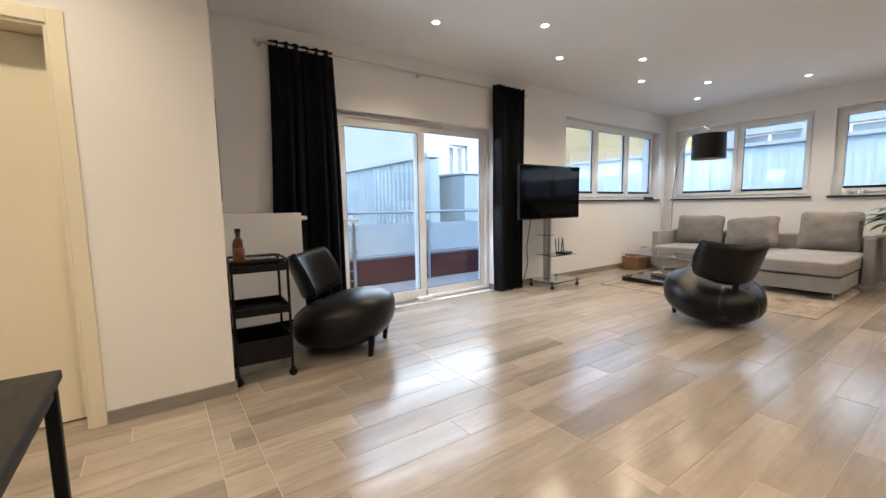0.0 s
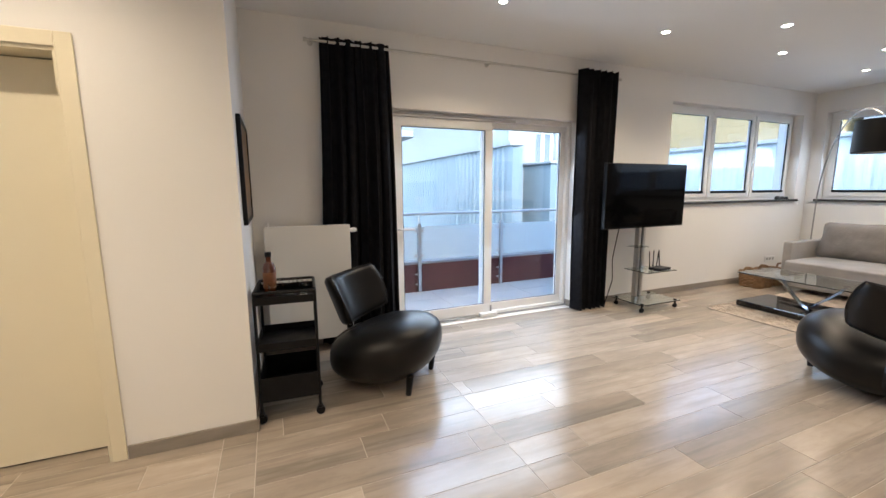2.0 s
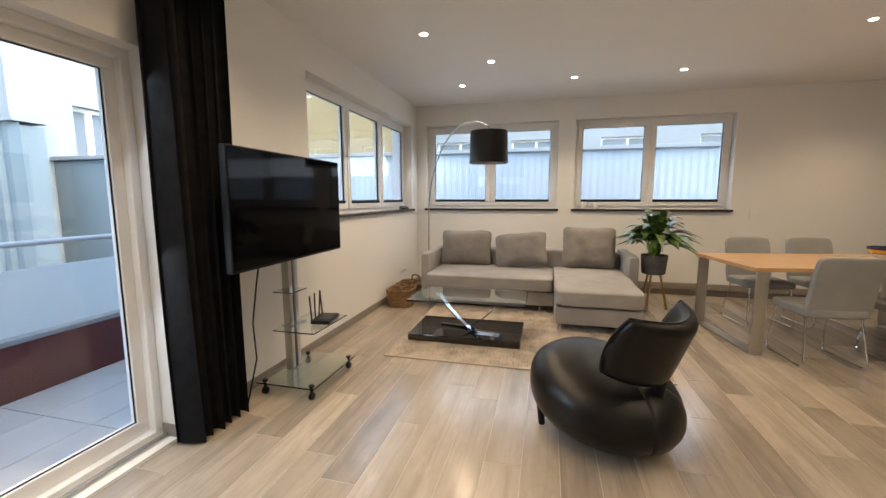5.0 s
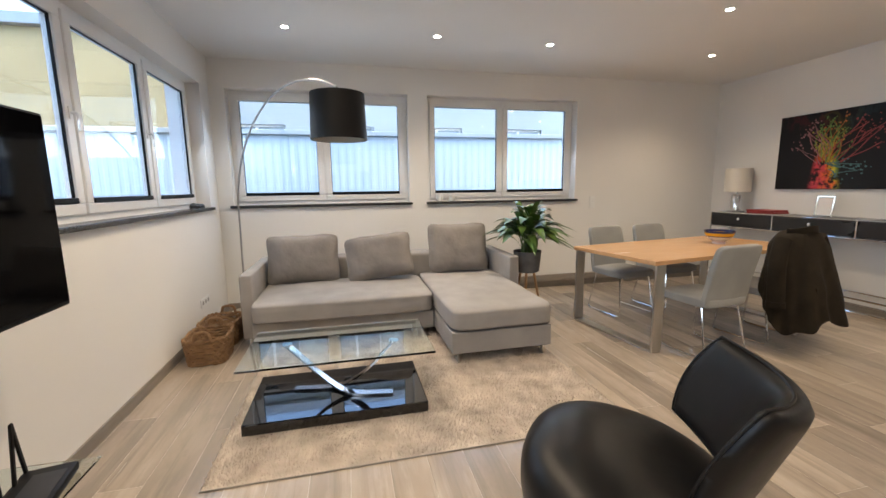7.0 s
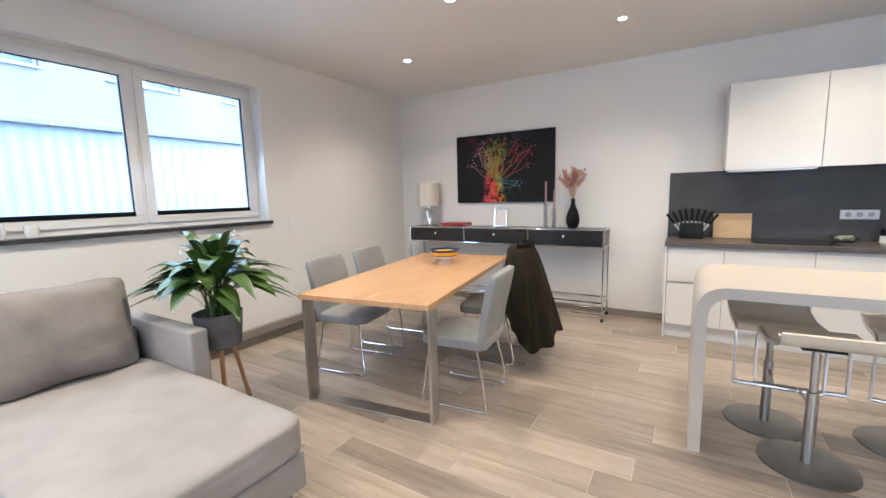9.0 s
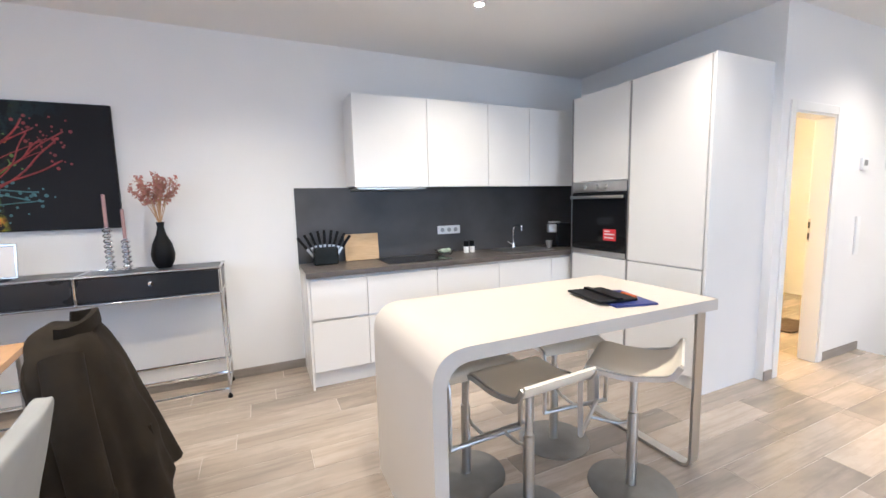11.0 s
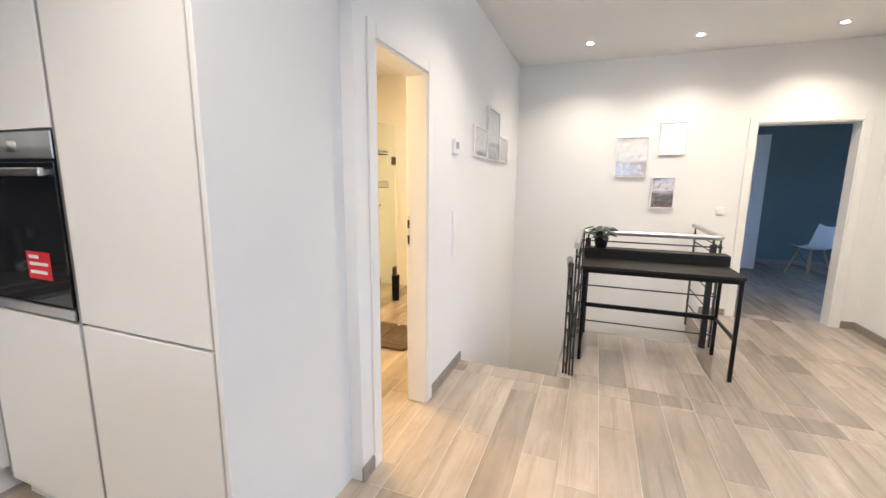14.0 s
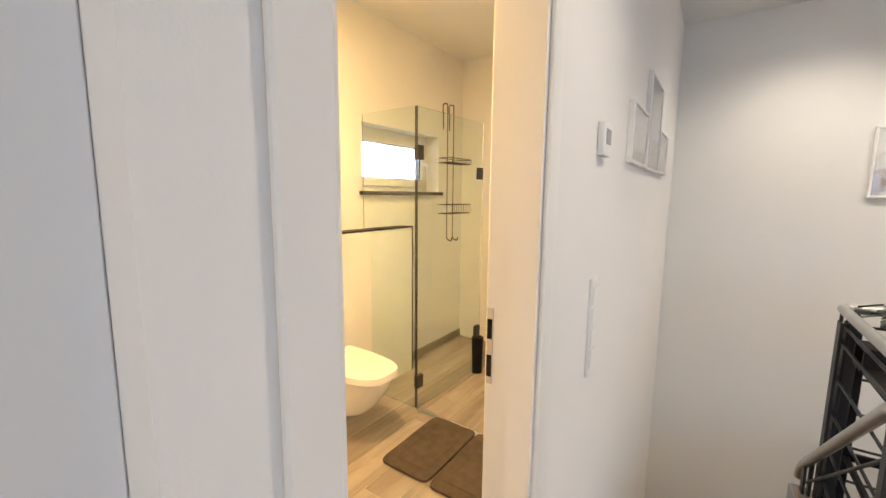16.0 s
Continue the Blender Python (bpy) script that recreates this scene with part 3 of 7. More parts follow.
# ---------------------------------------------------------------- recessed spots
# (4.43, 0.06) and (2.90, 0.06) are unseen, added to brighten the kitchen
SPOTS = [(2.31, 3.64), (3.17, 3.15), (3.95, 3.61), (4.78, 3.12), (5.57, 3.565), (6.41, 3.10), (7.22, 3.565), (7.19, 2.238), (7.19, 1.10),
         (7.16, -0.80), (6.17, 0.07), (5.2, -0.96), (4.43, 0.06), (3.68, -0.99), (2.90, 0.06), (0.82, 0.63), (0.235, 1.62), (-0.26, 2.61), (-1.17, 0.645), (-1.24, 1.58), (-1.29, 2.615)]
master = thing("ceiling_spot", "small round recessed ceiling spot, lit warm", "ceiling light", pose(*SPOTS[0], CEIL), "recessed spots", "structure")
part("ring", lathe([(0.030, -0.002), (0.030, -0.004), (0.042, -0.004), (0.044, 0.0), (0.030, 0.0)], 20), M_CHROME, master, "chrome trim ring", smooth=True)
part("bulb", lathe([(0.0, -0.0035), (0.029, -0.0035), (0.029, -0.0005), (0.0, -0.0005)], 16), M_LED, master, "glowing lamp face")
for p in SPOTS[1:]:
    copy_thing(master, pose(*p, CEIL))
for p in SPOTS:
    la = bpy.data.lights.new("spot_light", 'SPOT')
    la.energy, la.color, la.spot_size, la.spot_blend, la.shadow_soft_size = SPOT_W * (0.78 if p[0] < -1 else 1.0), WARM, radians(134), 1.0, 0.03
    ob = new("spot_light", la)
    ob.location = (p[0], p[1], CEIL - 0.03)
# bathroom lamps
bl = bpy.data.lights.new("bath_light", 'AREA')
bl.shape, bl.size, bl.energy, bl.color = 'DISK', 0.3, 8.0, (1.0, 0.58, 0.19)
ob = new("bath_light", bl)
ob.location = (0.75, -1.0, CEIL - 0.05)
bf = thing("bathroom_ceiling_lamp", "round white bathroom ceiling lamp", "ceiling light", pose(0.75, -1.0, CEIL), kind="structure")
part("housing", lathe([(0.0, -0.03), (0.17, -0.03), (0.175, 0.0), (0.0, 0.0)], 28), M_WHITE, bf, smooth=True)

# ---------------------------------------------------------------- living room
def curtain(name, x0, x1, y, z0, z1, seed, flare=0.03, fold=1.0):
    root = thing(name, "anthracite floor-length pleated curtain hanging from a steel rod", "curtain", pose((x0 + x1) / 2, y, 0), "curtains")
    b = bmesh.new()
    w = x1 - x0
    cols, rows = 90, 26
    grid = []
    for k in range(rows + 1):
        f = k / rows
        z = z1 + (z0 - z1) * f
        row = []
        for i in range(cols + 1):
            u = i / cols
            ph = u * 2 * math.pi * 6.5
            amp = (0.028 + 0.030 * f) * fold
            yy = amp * math.sin(ph + 0.6 * math.sin(3 * u + seed)) + 0.012 * math.sin(ph * 2.3 + seed + f)
            xx = -w / 2 + w * u + 0.010 * math.sin(ph * 2) + (u - 0.5) * flare * f + 0.012 * math.sin(4 * f + seed)
            row.append((xx, yy, z))
        grid.append(row)
    vs = [[b.verts.new(p) for p in r] for r in grid]
    for r, s in zip(vs, vs[1:]):
        for i in range(cols):
            b.faces.new((r[i], r[i + 1], s[i + 1], s[i]))
    ws = [[b.verts.new((p[0], p[1] + 0.004, p[2])) for p in r] for r in grid]
    for r, s in zip(ws, ws[1:]):
        for i in range(cols):
            b.faces.new((r[i], s[i], s[i + 1], r[i + 1]))
    for k in range(rows):
        for i in (0, cols):
            b.faces.new((vs[k][i], vs[k + 1][i], ws[k + 1][i], ws[k][i]))
    part("cloth", b, M_CURTAIN, root, smooth=True, flat=80)
    return root


RY = N - 0.075
curtain("curtain", 1.08, 1.65, RY, 0.015, 2.575, 0.3, 0.14, 0.8)
curtain("curtain", 3.66, 4.19, RY - 0.055, 0.015, 2.585, 1.7, -0.10, 1.4)
rod = thing("curtain_rod", "thin brushed steel curtain rod on three brackets", "curtain rod", pose(2.62, RY, 2.54))
part("rod", tube([(-1.64, 0, 0), (1.64, 0, 0)], 0.011, 12), M_STEEL, rod, smooth=True)
for x in (-1.60, 0.02, 1.58):
    b = tube([(x, 0, 0), (x, N - RY, 0)], 0.008, 10)
    lathe([(0.0, 0), (0.022, 0), (0.022, 0.008), (0.0, 0.008)], 18, b, pose(x, N - RY, 0, 90))
    lathe([(0.013, -0.008), (0.018, 0.0), (0.013, 0.008)], 14, b, pose(x, 0, 0, 0, 90))
    part("bracket", b, M_STEEL, rod, smooth=True)
for s in (-1, 1):
    part("end_cap", lathe([(0.0, -0.012), (0.016, -0.012), (0.016, 0.012), (0.0, 0.012)], 14, m=pose(s * 1.645, 0, 0, 0, 90)), M_STEEL, rod, smooth=True)

rad = thing("radiator", "flat white panel radiator under no window, valve at top", "radiator", pose(0.585, N - 0.215, 0))
part("front_panel", box(0, 0.66, 0, 0.012, 0.12, 1.08, 0.004, 2), M_RADIATOR, rad)
part("convector", box(0.015, 0.645, 0.014, 0.075, 0.13, 1.07), M_RADIATOR, rad)
b = bmesh.new()
for i in range(22):
    box(0.02 + i * 0.0285, 0.036 + i * 0.0285, 0.015, 0.073, 1.071, 1.079, 0, 1, b)
part("top_grille", b, M_RADIATOR, rad)
part("valve", lathe([(0.0, 0), (0.018, 0), (0.02, 0.03), (0.016, 0.055), (0.0, 0.058)], 16, m=pose(0.665, 0.04, 1.03, 0, 90)), M_PVC, rad, "white radiator valve", smooth=True)
part("bleed_cap", lathe([(0.0, 0), (0.01, 0), (0.01, 0.03), (0.0, 0.032)], 12, m=pose(0.03, 0.04, 1.08)), M_PVC, rad, smooth=True)
for x in (0.10, 0.42):
    part("wall_bracket", box(x - 0.02, x + 0.02, 0.0755, 0.2145, 0.2, 1.0), M_RADIATOR, rad)

# bar cart
cart = thing("bar_cart", "black metal bar cart with three trays on castors", "bar cart", pose(0.705, 3.49, 0, 0, 0, -4))
cw, cd = 0.165, 0.175
for x in (-cw, cw):
    for y in (-cd, cd):
        part("post", tube([(x, y, 0.06), (x, y, 0.79)], 0.009, 8), M_BLACK, cart, smooth=True)
        b = lathe([(0.0, -0.011), (0.026, -0.011), (0.028, 0.0), (0.026, 0.011), (0.0, 0.011)], 16, m=pose(x, y, 0.029, 90))
        box(x - 0.014, x + 0.014, y - 0.016, y + 0.016, 0.045, 0.065, 0.004, 1, b)
        part("castor", b, M_BLACK, cart, "black rubber castor", smooth=True)
for z, h in ((0.72, 0.045), (0.44, 0.05), (0.13, 0.15)):
    b = box(-cw, cw, -cd, cd, z, z + 0.006)
    for q in ((-cw, cw, -cd - 0.004, -cd), (-cw, cw, cd, cd + 0.004), (-cw - 0.004, -cw, -cd, cd), (cw, cw + 0.004, -cd, cd)):
        box(*q, z, z + h, 0, 1, b)
    part("tray", b, M_BLACK, cart)
part("hand_rail", tube(rounded([(-cw, -cd, 0.79), (cw, -cd, 0.79), (cw, cd, 0.79), (-cw, cd, 0.79), (-cw, -cd, 0.79)], 0.03), 0.009, 8), M_BLACK, cart, smooth=True)

bot = thing("bottle", "amber glass bottle with red-brown label on the bar cart", "bottle", pose(0.615, 3.56, 0.7265))
M_AMBER = mat("amber_glass", (0.10, 0.025, 0.008), 0.1)
part("body", lathe([(0.0, 0), (0.036, 0), (0.038, 0.006), (0.038, 0.16), (0.030, 0.19), (0.016, 0.205), (0.016, 0.25), (0.0, 0.25)], 22), M_AMBER, bot, smooth=True)
part("label", lathe([(0.0385, 0.04), (0.0392, 0.04), (0.0392, 0.14), (0.0385, 0.14)], 22), varied("bottle_label", (0.16, 0.05, 0.02), (0.28, 0.13, 0.05), 0.5, 14), bot, "red-brown paper label", smooth=True)
part("cap", lathe([(0.0165, 0.235), (0.019, 0.235), (0.019, 0.265), (0.0, 0.267)], 18), M_BLACK, bot, smooth=True)
tumbler = None
for i, (x, y) in enumerate(((0.70, 3.56), (0.78, 3.57), (0.72, 3.46), (0.80, 3.47), (0.64, 3.43))):
    if tumbler is None:
        tumbler = tagged(part("tumbler", lathe([(0.0, 0.0), (0.03, 0.0), (0.034, 0.09), (0.0315, 0.09), (0.028, 0.008), (0.0, 0.008)], 20), M_GLASS, smooth=True), "clear glass tumbler standing on the bar cart", "glass", "bar glasses")
        tumbler.matrix_world = pose(x, y, 0.7265)
    else:
        copy_thing(tumbler, pose(x, y, 0.7265))

jp = thing("wall_picture", "narrow dark framed picture with brown and black tones", "picture", pose(JOG + 0.002, 3.80, 1.48, 0, 0, 90))
M_DARKART = varied("dark_art", (0.05, 0.04, 0.03), (0.28, 0.15, 0.05), 0.6, 3.0, stretch=(0.4, 1, 1.4))
part("canvas", box(-0.34, 0.34, -0.016, -0.002, -0.29, 0.29), M_DARKART, jp)
b = bmesh.new()
for q in ((-0.36, 0.36, 0.29, 0.31), (-0.36, 0.36, -0.31, -0.29), (-0.36, -0.34, -0.29, 0.29), (0.34, 0.36, -0.29, 0.29)):
    box(q[0], q[1], -0.024, 0, q[2], q[3], 0.003, 1, b)
part("frame", b, M_BLACK, jp)


# leather lounge chairs
def lounge_chair(m):
    root = thing("lounge_chair", "black leather lounge chair, pebble-shaped seat and winged backrest", "lounge chair", m, "lounge chairs")

    def pebble(x, y, z):
        t = (x + 1) / 2
        xx = (0.385 if x > 0 else 0.41) * math.copysign(abs(x) ** 0.9, x)
        yy = (0.375 + 0.03 * math.sin(math.pi * t)) * math.copysign(abs(y) ** 0.86, y)
        cz = 0.175 + 0.155 * t
        zz = cz + (0.21 if z > 0 else 0.19 + 0.065 * t) * math.copysign(abs(z) ** 0.8, z)
        if z > 0:
            zz -= 0.03 * math.exp(-((x + 0.35) ** 2 + y * y) * 5)
        return xx, yy, max(0.003, zz)

    b = bmesh.new()
    bmesh.ops.create_uvsphere(b, u_segments=56, v_segments=36, radius=1)
    for v in b.verts:
        v.co = pebble(*v.co)
    part("seat", b, M_LEATHER, root, smooth=True, flat=180)
    # tongue of leather folded down the rear of the seat
    b = bmesh.new()
    n = 16
    outer, inner = [], []
    for k in range(n + 1):
        el = radians(58 - 112 * k / n)
        w = 0.42 * math.sin(math.pi * (0.16 + 0.70 * k / n))
        for rows, grow in ((outer, 1.035), (inner, 0.99)):
            row = []
            for i in range(13):
                u = -1 + i / 6
                az = math.pi + w * u
                g = grow - (0.03 * abs(u) ** 4 if grow > 1 else 0)
                p = pebble(math.cos(el) * math.cos(az), math.cos(el) * math.sin(az), math.sin(el))
                row.append(b.verts.new((p[0] * g, p[1] * g, max(0.004, 0.2 + (p[2] - 0.2) * g))))
            rows.append(row)
    for rows in (outer, inner):
        for r, s in zip(rows, rows[1:]):
            for i in range(12):
                b.faces.new((r[i], r[i + 1], s[i + 1], s[i]))
    for k in range(n):
        for i in (0, 12):
            b.faces.new((outer[k][i], outer[k + 1][i], inner[k + 1][i], inner[k][i]))
    for i in range(12):
        for k in (0, n):
            b.faces.new((outer[k][i], outer[k][i + 1], inner[k][i + 1], inner[k][i]))
    part("rear_flap", b, M_LEATHER, root, smooth=True, flat=100)
    # winged back: a padded shell, wings swept forward, top edge dipped in the middle
    b = bmesh.new()
    nu, nv = 30, 16
    front, back = [], []
    rim = []
    for k in range(nv + 1):
        f = k / nv
        fr, br = [], []
        for i in range(nu + 1):
            u = -1 + 2 * i / nu
            v_ = 2 * f - 1
            uu, fv = u * math.sqrt(1 - 0.16 * v_ * v_), 0.5 + 0.5 * v_ * math.sqrt(1 - 0.16 * u * u)
            wid = 0.28 + 0.02 * fv
            low = 0.395 + 0.07 * abs(uu) ** 2
            top = 0.742 + 0.06 * abs(uu) ** 1.7
            zz = low + (top - low) * fv
            yy = wid * uu
            xx = -0.29 - 0.13 * fv + uu * uu * (0.17 - 0.03 * fv)
            edge = max(0.0, 1 - max(abs(u) ** 8, abs(v_) ** 8))
            th = 0.017 + 0.026 * edge ** 0.5
            fr.append((xx + th, yy, zz + 0.35 * th))
            br.append((xx - th, yy, zz - 0.35 * th))
            if i in (0, nu) or k in (0, nv):
                rim.append(((i, k), (xx + th, yy, zz + 0.35 * th)))
        front.append([b.verts.new(p) for p in fr])
        back.append([b.verts.new(p) for p in br])
    for g in (front, back):
        for r, s in zip(g, g[1:]):
            for i in range(nu):
                b.faces.new((r[i], r[i + 1], s[i + 1], s[i]))
    for k in range(nv):
        for i in (0, nu):
            b.faces.new((front[k][i], front[k + 1][i], back[k + 1][i], back[k][i]))
    for i in range(nu):
        for k in (0, nv):
            b.faces.new((front[k][i], front[k][i + 1], back[k][i + 1], back[k][i]))
    part("backrest", b, M_LEATHER, root, smooth=True, flat=100)
    edge_at = dict(rim)
    loop = [(i, 0) for i in range(nu)] + [(nu, k) for k in range(nv)] + [(i, nv) for i in range(nu, 0, -1)] + [(0, k) for k in range(nv, 0, -1)]
    part("piping", tube([edge_at[q] for q in loop], 0.005, 6, closed=True), M_LEATHER, root, "raised leather piping", smooth=True)
    part("back_stem", tube([(-0.31, 0, 0.25), (-0.315, 0, 0.34), (-0.33, 0, 0.46)], 0.024, 12), M_BLACK, root, smooth=True)
    for y in (-0.21, 0.21):
        part("leg", lathe([(0.0, 0), (0.019, 0), (0.025, 0.14), (0.0, 0.15)], 14, m=pose(0.25, y, 0, 0, 6, 0)), M_BLACK, root, smooth=True)
    return root


lc = lounge_chair(pose(1.38, 3.63, 0, 0, 0, -42))
tagged(copy_thing(lc, pose(4.435, 2.17, 0, 0, 0, 52)), "black leather lounge chair beside the rug, pebble-shaped seat")

# television on a glass stand
tvs = thing("tv_stand", "wheeled TV stand with glass shelves and aluminium column", "TV stand", pose(4.60, 4.17, 0))
part("base_shelf", box(-0.30, 0.30, -0.22, 0.22, 0.085, 0.095, 0.003, 1), M_GLASSG, tvs, "clear glass base plate")
for x in (-0.26, 0.26):
    for y in (-0.18, 0.18):
        b = lathe([(0.0, -0.012), (0.024, -0.012), (0.026, 0), (0.024, 0.012), (0.0, 0.012)], 16, m=pose(x, y, 0.026, 90))
        tube([(x, y, 0.03), (x, y, 0.085)], 0.010, 8, b)
        lathe([(0.0, 0.0955), (0.02, 0.0955), (0.018, 0.103), (0.0, 0.104)], 14, b, pose(x, y, 0))
        part("castor", b, M_BLACK, tvs, "black castor", smooth=True)
part("column", box(-0.055, -0.012, 0.10, 0.16, 0.0955, 1.35, 0.01, 2), M_STEEL, tvs, "aluminium column")
part("column", box(0.012, 0.055, 0.10, 0.16, 0.0955, 1.35, 0.01, 2), M_STEEL, tvs, "aluminium column")
part("column_core", box(-0.012, 0.012, 0.115, 0.15, 0.0955, 1.35), M_ANTH, tvs)
part("shelf", box(-0.22, 0.24, -0.19, 0.13, 0.435, 0.443, 0.003, 1), M_GLASSG, tvs, "clear glass shelf")
part("shelf_clamp", box(-0.07, 0.07, 0.05, 0.165, 0.41, 0.434, 0.006, 2), M_STEEL, tvs)
part("small_shelf", box(-0.20, -0.02, -0.02, 0.13, 0.70, 0.706, 0.003, 1), M_GLASSG, tvs, "small glass shelf")
part("mount", box(-0.15, 0.15, 0.045, 0.099, 1.12, 1.42, 0.006, 1), M_BLACK, tvs)
tv = thing("television", "large black flat television, switched off, on the stand", "television", pose(4.495, 4.15, 0.925, 0, 0, 0.8))
part("housing", box(-0.61, 0.61, 0.0, 0.045, 0.0, 0.70, 0.008, 2), M_BLACK, tv)
part("screen", box(-0.60, 0.60, -0.004, -0.0005, 0.018, 0.69), M_SCREEN, tv, "dark glossy screen")
part("rear_box", box(-0.38, 0.38, 0.0455, 0.064, 0.15, 0.52, 0.01, 2), M_BLACK, tv)
part("cable", tube([(-0.30, 0.05, 0.15), (-0.33, 0.08, -0.1), (-0.36, 0.10, -0.35), (-0.32, 0.12, -0.60), (-0.40, 0.15, -0.90)], 0.005, 6), M_BLACK, tv, "hanging black cable", smooth=True)
ro = thing("router", "black wireless router with four upright antennas on glass", "router", pose(4.66, 4.06, 0.4435, 0, 0, 10))
part("body", box(-0.11, 0.11, -0.07, 0.07, 0.004, 0.032, 0.01, 2), M_BLACK, ro)
for i, (x, a) in enumerate(((-0.10, -8), (-0.035, 0), (0.035, 10), (0.10, -10))):
    part("antenna", box(-0.008, 0.008, -0.004, 0.004, 0.0, 0.19, 0.003, 1), M_BLACK, ro).matrix_basis = pose(x, 0.06, 0.028, 0, a, 0)
part("label", box(-0.07, 0.07, -0.055, 0.03, 0.0325, 0.0335), M_ANTH, ro)

# rug
M_RUG = varied("beige_shag", (0.62, 0.545, 0.465), (0.38, 0.325, 0.275), 0.95, 6.5, spec=0.1, bump_s=0.9, bump_scale=90, dist=0.008)
b = bmesh.new()
nx, ny = 80, 90
vs = []
for i in range(nx + 1):
    row = []
    for j in range(ny + 1):
        x, y = 5.165 + 1.95 * i / nx, 1.56 + 2.26 * j / ny
        h = 0.016 + 0.006 * noise.noise(Vector((x * 14, y * 14, 0))) + 0.004 * noise.noise(Vector((x * 45, y * 45, 3)))
        if i in (0, nx) or j in (0, ny):
            h = 0.004
        row.append(b.verts.new((x + 0.006 * noise.noise(Vector((y * 5, 1, 0))), y, h)))
    vs.append(row)
for r, s in zip(vs, vs[1:]):
    for j in range(ny):
        b.faces.new((r[j], s[j], s[j + 1], r[j + 1]))
rug = tagged(part("rug", b, M_RUG, smooth=True, flat=180), "beige deep-pile rug lying under coffee table and sofa", "rug")
part("border", tube([(5.168, 1.56, 0.004), (7.115, 1.56, 0.005), (7.115, 3.82, 0.005), (5.165, 3.82, 0.005)], 0.004, 6, closed=True), M_SKIRT, rug, "brown bound edge", smooth=True)

rnd = random.Random(11)
pv, pfc = [], []
for i in range(42000):
    x, y = 5.175 + 1.93 * rnd.random(), 1.57 + 2.24 * rnd.random()
    a = 3.0 * noise.noise(Vector((x * 3.2, y * 3.2, 1))) + rnd.uniform(-0.9, 0.9)
    c, q, h = math.cos(a), math.sin(a), rnd.uniform(0.014, 0.026)
    k = len(pv)
    pv += [(x - q * 0.004, y + c * 0.004, 0.010), (x + q * 0.004, y - c * 0.004, 0.010), (x + c * 0.016, y + q * 0.016, 0.010 + h)]
    pfc.append((k, k + 1, k + 2))
me = bpy.data.meshes.new("nap")
me.from_pydata(pv, [], pfc)
me.materials.append(M_RUG)
pile = new("nap", me)
pile.parent = rug
tagged(pile, kind="stuff")

# coffee table
M_DARKCHROME = mat("smoky_chrome", (0.40, 0.40, 0.41), 0.14, 1.0)
ct = thing("coffee_table", "glass coffee table on chrome arms and a black gloss plinth", "coffee table", pose(5.79, 3.19, 0.02))
part("glass_top", box(-0.305, 0.305, -0.535, 0.535, 0.385, 0.397, 0.004, 2), M_GLASSG, ct, "thick clear glass top")
part("plinth", box(-0.255, 0.345, -0.495, 0.54, 0.0, 0.065, 0.006, 2), mat("polished_black_plinth", (0.004, 0.004, 0.005), 0.03, 0.0, 1.0), ct, "black high-gloss plinth")
for s in (-1, 1):
    pts = rounded([(0.10 * s, s * 0.30, 0.072), (0.05 * s, s * 0.02, 0.074), (-0.02 * s, -s * 0.14, 0.19), (-0.05 * s, -s * 0.32, 0.376)], 0.09, 8)
    part("arm", tube(pts, 0, bm=None, flat=(0.05, 0.012)), M_DARKCHROME, ct, "curved chrome arm", smooth=True)
    part("glass_pad", lathe([(0.0, 0.374), (0.032, 0.374), (0.032, 0.3845), (0.0, 0.3845)], 20, m=pose(-0.05 * s, -s * 0.32, 0)), M_CHROME, ct, smooth=True)

# sofa with chaise
sofa = thing("sofa", "light grey fabric corner sofa with chaise and steel feet", "sofa", pose(0, 0, 0))


def soft(x0, x1, y0, y1, z0, z1, power=9.0, puff=0.12, seed=0, n=16):
    return cushion(x1 - x0, y1 - y0, z1 - z0, n, power, puff, seed, 0.004), pose((x0 + x1) / 2, (y0 + y1) / 2, (z0 + z1) / 2)


def sofa_part(name, *a, material=None, **k):
    b, m = soft(*a, **k)
    b.transform(m)
    return part(name, b, material or M_SOFA, sofa, smooth=True, flat=60)


part("seat_base", box(6.76, 7.68, 2.40, 3.92, 0.10, 0.26, 0.012, 3), M_SOFA, sofa)
part("chaise_base", box(6.115, 7.68, 1.585, 2.395, 0.10, 0.27, 0.012, 3), M_SOFA, sofa)
sofa_part("seat_cushion", 6.70, 7.60, 2.405, 3.92, 0.255, 0.44, power=14, seed=1)
sofa_part("chaise_cushion", 6.085, 7.60, 1.575, 2.40, 0.27, 0.455, power=14, seed=2)
part("armrest", box(6.90, 7.90, 3.925, 4.025, 0.09, 0.645, 0.018, 3), M_SOFA, sofa, smooth=True, flat=50)
part("armrest", box(7.03, 7.90, 1.462, 1.568, 0.09, 0.66, 0.018, 3), M_SOFA, sofa, smooth=True, flat=50)
sofa_part("backrest", 7.62, 7.90, 1.57, 3.925, 0.10, 0.655, power=18, puff=0.05, seed=5)
for x, y in ((6.17, 1.64), (6.17, 2.34), (6.82, 2.55), (6.95, 3.975), (7.85, 3.975), (7.85, 1.52)):
    b = bmesh.new()
    tube(rounded([(x, y, 0.10), (x - 0.02, y, 0.028), (x + 0.05, y, 0.028)], 0.02), 0, bm=b, flat=(0.035, 0.012))
    part("foot", b, M_STEEL, sofa, "angled steel foot")


